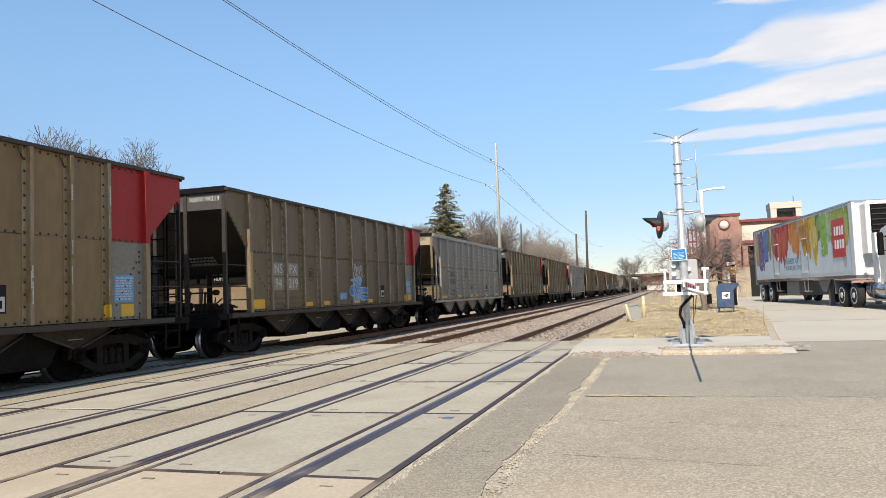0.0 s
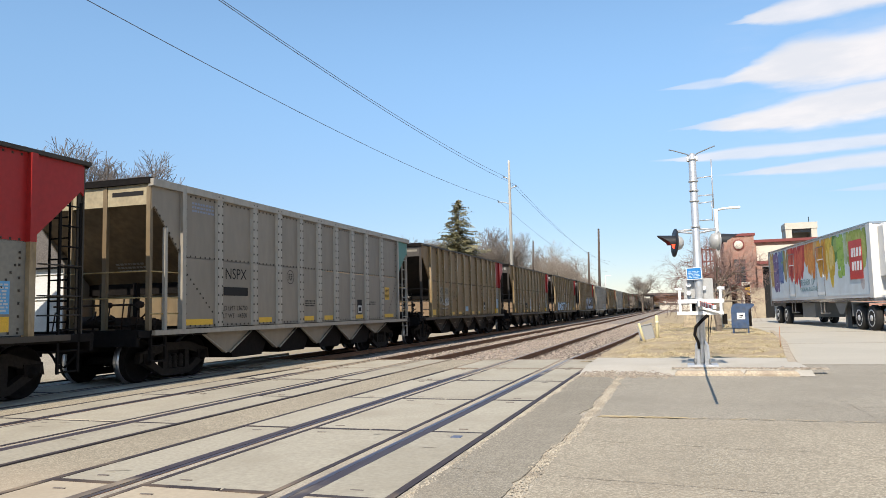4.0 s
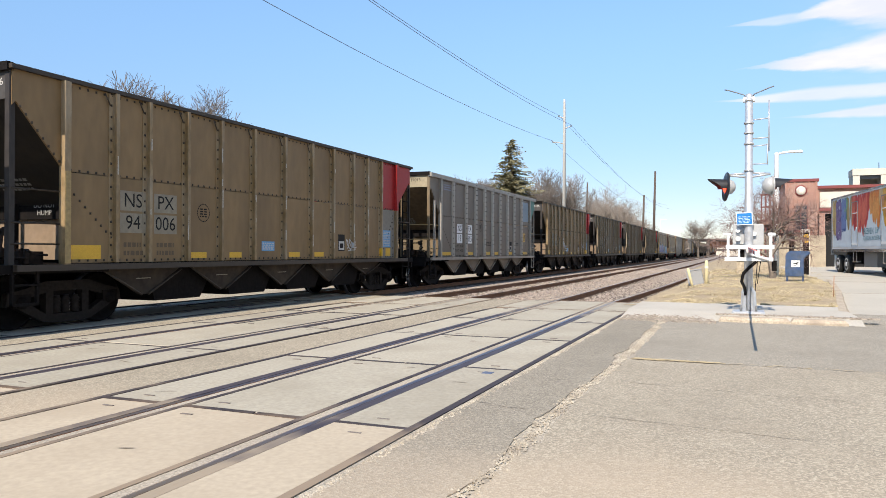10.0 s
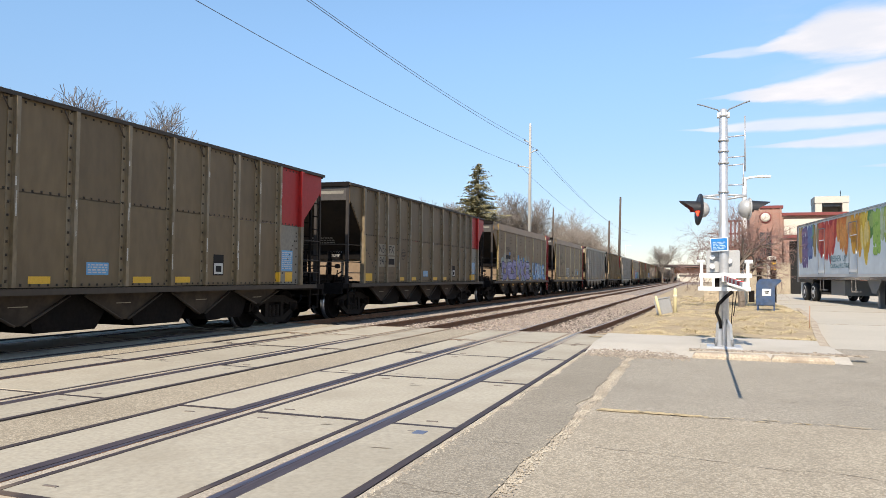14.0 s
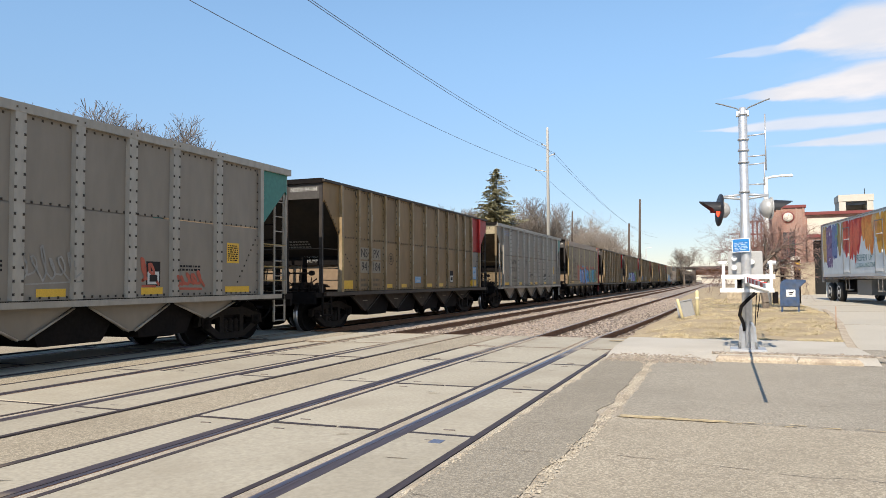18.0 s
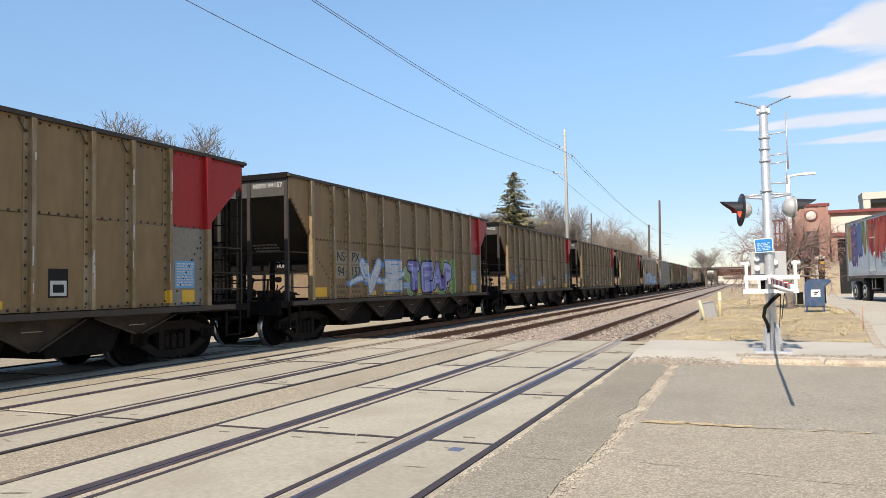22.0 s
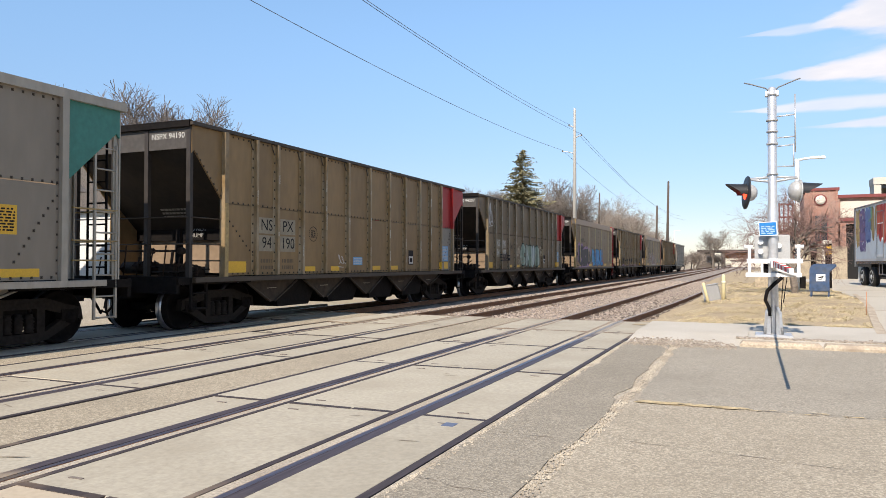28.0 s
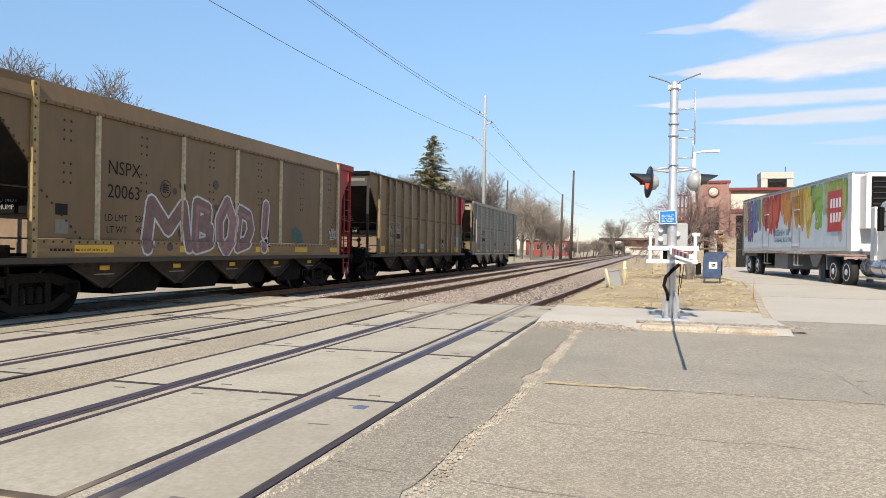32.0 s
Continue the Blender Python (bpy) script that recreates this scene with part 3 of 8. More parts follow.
def band(name, left, right, y0, y1, step, z, material, label, category="road"):
    """A strip along the tracks between two wandering edges, with a thickness."""
    n = int((y1 - y0) / step)
    bm = bmesh.new()
    prev = None
    for j in range(n + 1):
        y = y0 + (y1 - y0) * j / n
        xl, xr = left(y), right(y)
        row = [bm.verts.new(p) for p in ((xl, y, z - 0.12), (xl, y, z), (xr, y, z), (xr, y, z - 0.12))]
        if prev:
            for i in range(3):
                bm.faces.new((prev[i], prev[i + 1], row[i + 1], row[i]))
        prev = row
    bmesh.ops.recalc_face_normals(bm, faces=bm.faces)
    for f in bm.faces:
        if abs(f.normal.z) > 0.9 and f.normal.z < 0:
            f.normal_flip()
    ob = part(name, bm, material)
    return tagged(ob, label, category, kind="structure")


def ground_setting():
    sheet("ground", -1500, 1500, -700, 2500, -0.36, FIELD, "flat gravelly ground with dry tan grass", category="ground")
    # road over the crossing
    def crack(y):
        step = 0.5 + 0.5 * math.tanh((y - 7.4) * 3)
        return 1.68 + 0.065 * step + 0.03 * noise.noise(Vector((y * 0.55, 1.5, 8))) + 0.025 * noise.noise(Vector((y * 2.3, 0.5, 8)))

    def half_crack(y):
        return 0.072 + 0.05 * math.exp(-((y - 9.7) / 0.3) ** 2) + 0.018 * math.tanh(3 * noise.noise(Vector((y * 0.8, 4.5, 2))))
    band("road_beside_panels", lambda y: 0.925 + wobble(y, 0.10, 1.0), lambda y: crack(y) - half_crack(y) + wobble(y, 0.05, 2.0), -30, 15.0, 0.07, 0.0,
         ASPHALT_OLD, "grey patched asphalt between crossing panels and a crack")
    band("road_crack_fill", lambda y: crack(y) - 0.2, lambda y: crack(y) + 0.22, -30, 15.0, 0.25, -0.010, CRACK_FILL, "pale gravel filling a broken asphalt joint")
    band("panel_edge_dirt", lambda y: 0.858, lambda y: 1.12, -30, 15.2, 0.25, -0.004, CRACK_FILL, "pale grit between the panels and broken asphalt")
    bm = bmesh.new()
    n = 640
    left = [(crack(y) + half_crack(y) + wobble(y, 0.05, 7.0), y) for y in (-30 + 45.0 * i / n for i in range(n + 1))]
    far = bmesh.new()
    for i in range(n):
        (xa, ya), (xb, yb) = left[i], left[i + 1]
        q = bm if yb < 9.42 else far
        q.faces.new([q.verts.new(p) for p in ((xa, ya, 0), (70, ya, 0), (70, yb, 0), (xb, yb, 0))])
        q.faces.new([q.verts.new(p) for p in ((xa, ya, -0.1), (xa, ya, 0), (xb, yb, 0), (xb, yb, -0.1))])
    tagged(part("road_main", bm, ASPHALT), "sun-bleached rough asphalt road", "road", kind="structure")
    tagged(part("road_beyond_line", far, ASPHALT_GREY), "older grey asphalt beyond the stop line", "road", kind="structure")
    # loose grit in the joint and along the panels
    vs, fs = [], []
    r = random.Random(77)
    for i in range(5200):
        y = -1.0 + 16 * r.random()
        x = crack(y) + r.gauss(0, 0.036) if i % 5 < 3 else 0.89 + abs(r.gauss(0, 0.035))
        s, k = r.uniform(0.004, 0.016), len(vs)
        for d in ((1, 0, 0), (0, 1, 0), (-1, 0, 0), (0, -1, 0), (0, 0, 1)):
            vs.append((x + s * (d[0] + r.uniform(-0.3, 0.3)), y + s * (d[1] + r.uniform(-0.3, 0.3)), -0.004 + s * d[2]))
        fs += [(k + a, k + (a + 1) % 4, k + 4) for a in range(4)]
    me = bpy.data.meshes.new("grit")
    me.from_pydata(vs, [], fs)
    me.materials.append(CRACK_FILL)
    tagged(new("grit", me), "loose pale grit along cracks and panels", "grit", kind="stuff")
    sheet("road_mouth", 5.2, 70, 15.0, 17.9, -0.001, ASPHALT_GREY, "asphalt apron in front of a driveway", category="road")
    band("strip_between_near_tracks", lambda y: -3.285, lambda y: -2.255, -30, CROSS_FAR, 0.5, -0.012, STRIP_ASPH, "stony asphalt strip between two tracks")
    band("strip_between_far_tracks", lambda y: -7.275, lambda y: -6.305, -30, CROSS_FAR, 0.5, -0.012, STRIP_ASPH, "stony asphalt strip between two tracks")
    band("road_beyond_tracks", lambda y: -70.0, lambda y: -10.29, -30, CROSS_FAR + 3.5, 2.0, -0.012, ASPHALT, "pale asphalt road beyond the tracks")
    for name, x0, x1 in (("bed_near", -2.3, 0.9), ("bed_middle", -6.35, -3.25), ("bed_far", -10.35, -7.25)):
        sheet(name, x0, x1, -40, CROSS_FAR, -0.06, DIRT, "packed dirt bed under the crossing panels", category="track bed")
    # narrow cracks and what is left of a painted stop line
    crk = bmesh.new()
    for seed, pts in ((1, ((1.85, 9.40), (70, 9.9))), (2, ((1.9, 6.1), (3.6, 5.9))), (3, ((0.9, 7.45), (1.6, 7.7))), (4, ((0.9, 10.4), (1.6, 10.5))),
                      (5, ((6.6, 12.6), (13, 11.2))), (6, ((5.3, 6.6), (4.9, 11.5))), (7, ((1.9, 12.7), (12, 12.3))), (8, ((1.9, 7.75), (5.0, 7.35))), (9, ((4.95, 7.4), (9, 7.9))),
                      (10, ((0.95, 8.75), (1.6, 8.9))), (11, ((0.95, 6.2), (1.55, 6.05))), (12, ((2.6, 10.8), (9, 10.5))), (13, ((0.98, 12.2), (1.62, 12.35)))):
        (xa, ya), (xb, yb) = pts
        m = max(8, int(abs(xb - xa) + abs(yb - ya)) * 9)
        last = None
        along = abs(xb - xa) > abs(yb - ya)
        for i in range(m + 1):
            f = i / m
            w = 0.0008 + (0.014 if seed == 1 else 0.010) * max(0.0, noise.noise(Vector((i * 0.6, seed, 2))) + 0.25)
            o = 0.13 * noise.noise(Vector((i * 0.21, seed, 9))) * (0.5 if seed == 1 else 1) + 0.03 * noise.noise(Vector((i * 0.9, seed, 3)))
            x, y = xa + (xb - xa) * f, ya + (yb - ya) * f
            pq = ((x, y + o - w, 0.003), (x, y + o + w, 0.003)) if along else ((x + o - w, y, 0.003), (x + o + w, y, 0.003))
            row = [crk.verts.new(p) for p in pq]
            if last:
                crk.faces.new((last[0], row[0], row[1], last[1]))
            last = row
    bmesh.ops.recalc_face_normals(crk, faces=crk.faces)
    tagged(part("road_cracks", crk, plain("crack_shadowed_tar", (0.215, 0.183, 0.145), 0.9)), "narrow tar-dark cracks in the asphalt", "crack", kind="structure")
    ln = bmesh.new()
    r2 = random.Random(12)
    for i in range(170):
        x = 1.9 + (r2.random() ** 1.3 * 0.95 if i % 3 else r2.random() ** 1.5 * 9)
        y = 9.40 + (x - 1.85) * 0.0073 + r2.uniform(-0.06, 0.05) + 0.01
        up = 0.0045 + 0.00003 * i
        a, b = r2.uniform(0.03, 0.10), r2.uniform(0.006, 0.02) * (1.3 if x < 2.9 else 0.7)
        ln.faces.new([ln.verts.new(p) for p in ((x - a, y - b, up), (x + a, y - b * 0.4, up), (x + a * 0.8, y + b, up), (x - a * 0.7, y + b * 0.7, up))])
    tagged(part("worn_stop_line", ln, mat("worn_yellow_line", (0.48, 0.375, 0.215), 0.8, fine=40, var=0.3, bump=0.2)), "flaked remains of a yellow stop line", "road marking", kind="structure")
    # kerb, pavement, lawn, driveway
    sheet("pavement", 0.9, 5.2, 14.95, 18.6, 0.1, WALK_CONC, "worn pale concrete pavement beside the crossing", 0.25,
          lambda x, y: 0.005 + 0.095 * min(1, max(0, (y - 15.0) / (1.3 - 0.9 * min(1, max(0, (x - 2.2) / 0.6))))) + 0.006 * noise.noise(Vector((x, y, 1))), category="pavement")
    kerb = empty("kerb")
    tagged(kerb, "stained low concrete kerb along the road", "kerb", kind="structure")
    x = 2.75
    for w in (1.25, 0.95):
        part("kerb_stone", slab(x, x + w - 0.012, 14.95, 15.34, -0.2, 0.09, 0.05), mat("kerb_concrete", (0.40, 0.335, 0.25), 0.9, fine=30, var=0.25, coarse=3.2, stain=0.8, stain_col=(0.25, 0.2, 0.15), bump=0.3, rand=0.08), kerb)
        x += w
    rub = bmesh.new()
    r3 = random.Random(5)
    for i in range(2400):
        x, y, s = r3.uniform(0.95, 5.5), 15.0 + r3.gauss(0, 0.22), r3.uniform(0.008, 0.035)
        if x > 2.7:
            y = 15.42 + abs(r3.gauss(0, 0.12))
        z = 0.0 if y < 15.34 else 0.09
        if x <= 2.7:
            z = min(0.09, max(0.0, 0.073 * (y - 15.0)))
        s *= 0.7
        box(rub, x - s, x + s, y - s, y + s * r3.uniform(0.5, 1), z, z + s)
    tagged(part("kerb_rubble", rub, BALLAST), "loose stone chips along the kerb", "rubble", kind="stuff")
    sheet("driveway", 5.1, 60, 17.9, 75, 0.1, DRIVE, "pale concrete driveway beside a lawn", 2.0,
          lambda x, y: 0.22 * min(1, max(0, (y - 17.9) / 12)) + 0.002, category="driveway")
    jt = bmesh.new()
    for y in (24.5, 31, 37.5, 44, 50.5):
        z = 0.22 * min(1, (y - 17.9) / 12)
        box(jt, 5.8, 40, y - 0.012, y + 0.012, z - 0.05, z + 0.008)
    tagged(part("driveway_joints", jt, plain("joint_filler", (0.24, 0.21, 0.17), 0.9)), "dark filled joints in driveway concrete", "joint", kind="structure")
    edge = [(5.15, 15.4), (5.2, 17.5), (5.45, 20), (5.75, 23), (6.15, 28), (6.7, 35), (7.3, 43), (8.0, 52)]
    ek = bmesh.new()
    last = None
    for x, y in edge:
        row = [ek.verts.new(p) for p in ((x - 0.14, y, -0.1), (x - 0.14, y, lawn_z(x - 0.2, y) + 0.02), (x + 0.02, y, lawn_z(x - 0.2, y) + 0.02), (x + 0.10, y, 0.0))]
        if last:
            for i in range(3):
                ek.faces.new((last[i], last[i + 1], row[i + 1], row[i]))
        last = row
    bmesh.ops.recalc_face_normals(ek, faces=ek.faces)
    tagged(part("driveway_kerb", ek, mat("kerb_concrete", (0.5, 0.41, 0.29))), "low concrete kerb between lawn and driveway", "kerb", kind="structure")
    sheet("lawn", 0.0, 1.0, 0.0, 1.0, 0, STRAW, "dry straw-coloured lawn with bare patches", 0.02,
          None, category="lawn")
    lawn = bpy.data.objects["lawn"]
    for v in lawn.data.vertices:
        y = 18.5 + 100 * v.co.y ** 2.2
        xr = edge_x(y, edge) - 0.12
        xl = lawn_left(y) + 0.25 * noise.noise(Vector((y * 0.5, 3, 1)))
        x = xl + (xr - xl) * v.co.x
        v.co = (x, y, lawn_z(x, y) - (0.25 if v.co.x < 0.001 else 0))
    return edge


def edge_x(y, edge):
    for (xa, ya), (xb, yb) in zip(edge, edge[1:]):
        if ya <= y <= yb:
            return xa + (xb - xa) * (y - ya) / (yb - ya)
    return edge[-1][0]


def lawn_left(y):
    """The worn west edge of the lawn: along the siding's east rail, past its end closer to the main track."""
    f = min(1.0, max(0.0, (y - 36) / 20))
    return 0.42 + 0.62 * (1 - math.exp(-max(0.0, y - 20.0) / 9.0)) - 1.15 * f * f * (3 - 2 * f)


def lawn_z(x, y):
    up = min(1.0, max(0.0, (y - 18.0) / 9.0))
    z = 0.08 + 0.26 * up * up * (3 - 2 * up)
    side = min(1.0, max(0.0, (x - lawn_left(y)) / 1.5))
    rise = min(1.0, max(0.0, (6.0 - x) / 0.8 + 0.4))
    return -0.12 * (1 - side) * min(1, max(0, y - 18) / 3) + z * (0.35 + 0.65 * side) * (0.55 + 0.45 * rise) + 0.02 * noise.noise(Vector((x * 2, y * 2, 0)))


def grass_blades(edge):
    r = random.Random(8)
    vs, fs = [], []
    for i in range(80000):
        y = 18.55 + 26 * r.random() ** 1.9
        xr = edge_x(y, edge) - 0.15
        xl = lawn_left(y) + 0.25
        x = r.uniform(xl, xr)
        if r.random() > (x - xl) / 1.1:
            continue
        if noise.noise(Vector((x * 1.3, y * 0.8, 5))) < -0.28:
            continue
        z, a = lawn_z(x, y) - 0.01, r.uniform(0, 6.28)
        h, w, ln = r.uniform(0.008, 0.05) * (1.5 if noise.noise(Vector((x * 2.1, y * 1.1, 9))) > 0.15 else 0.7), 0.006 + 0.0004 * (y - 18), r.uniform(0.03, 0.13)
        c, s = math.cos(a), math.sin(a)
        k = len(vs)
        vs += [(x - s * w, y + c * w, z), (x + s * w, y - c * w, z), (x + c * ln, y + s * ln, z + h)]
        fs.append((k, k + 1, k + 2))
    me = bpy.data.meshes.new("grass")
    me.from_pydata(vs, [], fs)
    me.materials.append(BLADE)
    tagged(new("grass", me), "flattened dry grass blades on the lawn", "grass", kind="stuff")


def rail_profile(cx, side):
    """The head's gauge face lies 0.7175 from the track's middle line."""
    g = 0.7175 * side
    o = side
    pts = [(g, 0.0), (g + o * 0.07, 0.0), (g + o * 0.07, -0.035), (g + o * 0.043, -0.05), (g + o * 0.043, -0.15), (g + o * 0.105, -0.165), (g + o * 0.105, -0.175),
           (g - o * 0.035, -0.175), (g - o * 0.035, -0.165), (g + o * 0.027, -0.15), (g + o * 0.027, -0.05), (g, -0.035)]
    return [(cx + x, z) for x, z in pts]


def bend(y, track, side=0):
    """Past the crossing the siding's east rail leads off to the east, its west rail stays straight."""
    if track != "near":
        return 0.0
    east = 0.62 * (1 - math.exp(-max(0.0, y - 20.0) / 9.0)) + 0.01 * max(0.0, min(y, 60) - 26)
    west = 0.007 * max(0.0, min(y, 110) - 45)
    return east if side > 0 else (west if side < 0 else (east + west) / 2)


def railway():
    ys = [-40, CROSS_FAR, 21.5, 24, 26, 28, 32, 37, 43, 50, 60, 80, 120, 200, 330, 600]
    for track, cx in TRACKS.items():
        tr = tagged(empty("railway_track"), {"near": "rusty little-used siding track on ballast", "middle": "rusty-sided main track on ballast",
                                            "far": "track under the coal train on ballast"}[track], "railway track", "railway tracks", "structure")
        for side in (-1, 1):
            pts = rail_profile(cx, side)
            bm, top = bmesh.new(), bmesh.new()
            last = lt = None
            for y in ys:
                dx = bend(y, track, side)
                ring = [bm.verts.new((x + dx, y, z - 0.003)) for x, z in pts]
                xa, xb = sorted((pts[0][0], pts[1][0]))
                tt = [top.verts.new((xa + 0.008 + dx, y, 0.0)), top.verts.new((xb - 0.008 + dx, y, 0.0))]
                if last:
                    for i in range(len(ring)):
                        bm.faces.new((last[i], last[(i + 1) % len(ring)], ring[(i + 1) % len(ring)], ring[i]))
                    top.faces.new((lt[0], lt[1], tt[1], tt[0]))
                last, lt = ring, tt
            bmesh.ops.recalc_face_normals(bm, faces=bm.faces)
            rail = part("rail", bm, RAIL_RUST, tr)
            part("running_surface", top, RAIL_HEAD, rail, "worn shiny rail head, dusty at both ends of the crossing")
    # ballast
    def bz(x, y):
        near_rail = min(abs(x - cx - bend(y, t, s) - s * 0.75) for t, cx in TRACKS.items() for s in (-1, 1))
        z = -0.15 + 0.035 * noise.noise(Vector((x * 4, y * 4, 0))) + 0.02 * noise.noise(Vector((x * 11, y * 11, 3)))
        z -= 0.03 if near_rail < 0.25 else 0
        if x > 0.7 + bend(y, "near", 1):
            z -= min(0.25, (x - 0.7 - bend(y, "near", 1)) * 0.25)
        if x < -11:
            z -= min(0.25, (-11 - x) * 0.25)
        return z
    bal = sheet("ballast", -12.2, 2.2, CROSS_FAR, 62, -0.15, BALLAST_STONES, "grey-brown crushed stone ballast round the rails", 0.16, bz, category="ballast")
    sheet("ballast_far", -12.2, 3.6, 62, 620, -0.17, BALLAST_STONES, "grey-brown stone ballast stretching into the distance", category="ballast")
    r = random.Random(21)
    vs, fs = [], []
    for i in range(17000):
        y = CROSS_FAR + 44 * r.random() ** 1.7
        x = r.uniform(-6.6, 1.3)
        s = r.uniform(0.014, 0.036) * (1 + 0.02 * (y - CROSS_FAR))
        z = bz(x, y)
        k = len(vs)
        for d in ((1, 0, 0), (0, 1, 0), (-1, 0, 0), (0, -1, 0), (0, 0, 1), (0, 0, -1)):
            q = [s * (c + r.uniform(-0.35, 0.35)) for c in d]
            vs.append((x + q[0], y + q[1], z + s * 0.3 + q[2]))
        for a in range(4):
            fs += [(k + a, k + (a + 1) % 4, k + 4), (k + (a + 1) % 4, k + a, k + 5)]
    me = bpy.data.meshes.new("loose_ballast_stones")
    me.from_pydata(vs, [], fs)
    me.materials.append(mat("loose_stone", (0.31, 0.262, 0.216), 0.95, fine=14, var=0.5, coarse=5, stain=0.5, stain_col=(0.24, 0.17, 0.14), bump=0.4))
    tagged(new("loose_ballast_stones", me), "loose crushed stones on the ballast", "stones", kind="stuff")
    tie = as_mesh("sleeper", slab(-1.3, 1.3, -0.115, 0.115, -0.32, -0.14, 0.015))
    tie.materials.append(TIE)
    for track, cx in TRACKS.items():
        for i in range(60):
            y = CROSS_FAR + 0.3 + i * 0.56
            part("sleeper", tie, None, bal, m=pose(cx + bend(y, track), y, 0, 0, 0, rng.uniform(-1, 1)))


def crossing_panels():
    for track, cx in TRACKS.items():
        thing = tagged(empty("crossing_surface"), "pale precast concrete crossing panels with rubber flangeways", "crossing", "crossing surfaces", "structure")
        for name, x0, x1 in (("field_panel", -1.505, -0.885), ("gauge_panel", -0.585, 0.585), ("field_panel", 0.885, 1.505)):
            shared = as_mesh(name, slab(cx + x0, cx + x1, 0.016, 2.8711 - 0.016, -0.2, 0.0, 0.012))
            shared.materials.append(CONCRETE)
            dusty = shared.copy()
            dusty.materials[0] = CONCRETE_DUSTY
            for y in JOINTS[:-1]:
                part(name, shared if y > 4.5 else dusty, None, thing, m=pose(0, y, rng.uniform(-0.004, 0.002), 0, rng.uniform(-0.15, 0.15), 0))
        # rubber beside the rails, angle irons on the outer edges, joints
        for s in (-1, 1):
            for name, a, b, z, main in (("rubber_strip", 0.788, 0.895, 0.002, RAIL_RUBBER), ("rubber_strip", 0.565, 0.622, 0.002, EDGE_RUBBER), ("edge_angle", 1.50, 1.57, 0.003, EDGE_RUBBER)):
                x0, x1 = sorted((cx + s * a, cx + s * b))
                part(name, boxes((x0, x1, CROSS_NEAR, CROSS_FAR, -0.15, z)), main, thing)
            x0, x1 = sorted((cx + s * 0.619, cx + s * 0.716))
            part("flangeway_fill", boxes((x0, x1, CROSS_NEAR, CROSS_FAR, -0.15, -0.004)), DIRT, thing, "pale grit packed in the flangeway")
        for y in JOINTS:
            kink = rng.uniform(-0.012, 0.012)
            for x0, x1, o in ((-1.5, -0.89, 0), (-0.58, 0.12, 0), (0.15, 0.58, kink), (0.89, 1.5, 0)):
                w = rng.uniform(0.03, 0.037)
                part("joint_strip", boxes((cx + x0, cx + x1, y + o - w, y + o + w, -0.15, 0.003)), JOINT_RUBBER, thing)
        # lifting pockets cast in the panels
        pk = bmesh.new()
        for y in JOINTS[:-1]:
            for x in (-1.2, -0.35, 1.2):
                for dy in (0.22, 2.62):
                    box(pk, cx + x - 0.055, cx + x + 0.055, y + dy - 0.014, y + dy + 0.014, -0.01, 0.0035)
        sc = bmesh.new()
        for i in range(70):
            x, y, a, b = cx + rng.uniform(-1.45, 1.45), rng.uniform(2.0, 18.5), rng.uniform(0.02, 0.14), rng.uniform(0.003, 0.012)
            if min(abs(abs(x - cx) - 0.74), abs(abs(x - cx) - 1.5)) < 0.3:
                continue
            t = rng.uniform(-0.5, 0.5)
            sc.faces.new([sc.verts.new((x + u * a - v * b * t, y + u * a * t + v * b, 0.0055)) for u, v in ((-1, -0.4), (0.2, -1), (1, 0.1), (0.1, 1), (-0.7, 0.7))])
        part("panel_scuffs", sc, plain("scuffed_concrete_dirt", (0.215, 0.18, 0.135), 0.9), thing, "dark scuffs and chips on the panels", kind="stuff")
        part("lifting_pockets", pk, plain("pocket_dark", (0.16, 0.135, 0.115), 0.9), thing, kind="stuff")
    part("panel_mark", boxes((0.50, 0.61, 7.62, 7.75, -0.01, 0.006)), plain("faded_blue_paint", (0.10, 0.125, 0.19), 0.7), thing, "faded blue paint mark")


EDGE = ground_setting()
grass_blades(EDGE)
railway()
crossing_panels()


# ---------- the coal train ----------
# In a car's space y runs from its leading end (-14.4) to its trailing top corner (0), x is across and z up from the rail.
CAR_LEN, HALF, SILL, TOP, MID = 14.5, 1.6, 1.09, 4.16, 2.62
LEAD, TRAIL = -13.53, -1.15
RIBS = {"ribbed": [-12.5, -11.72, -10.7, -9.68, -8.54, -7.34, -6.13, -5.06, -3.96, -3.1, -2.2],
        "grey": [-12.25, -10.8, -9.63, -8.48, -7.38, -6.27, -5.1, -3.98, -2.67],
        "smooth": [-12.05, -9.45, -7.26, -5.02, -2.42]}
RIB_W = {"ribbed": 0.075, "grey": 0.19, "smooth": 0.06}
RIB_D = {"ribbed": 0.085, "grey": 0.07, "smooth": 0.05}
PITCH, SPEED, SLOWING, FIRST = 16.2, 16.96, 0.0038, 13.38
WHEEL_R = 0.46


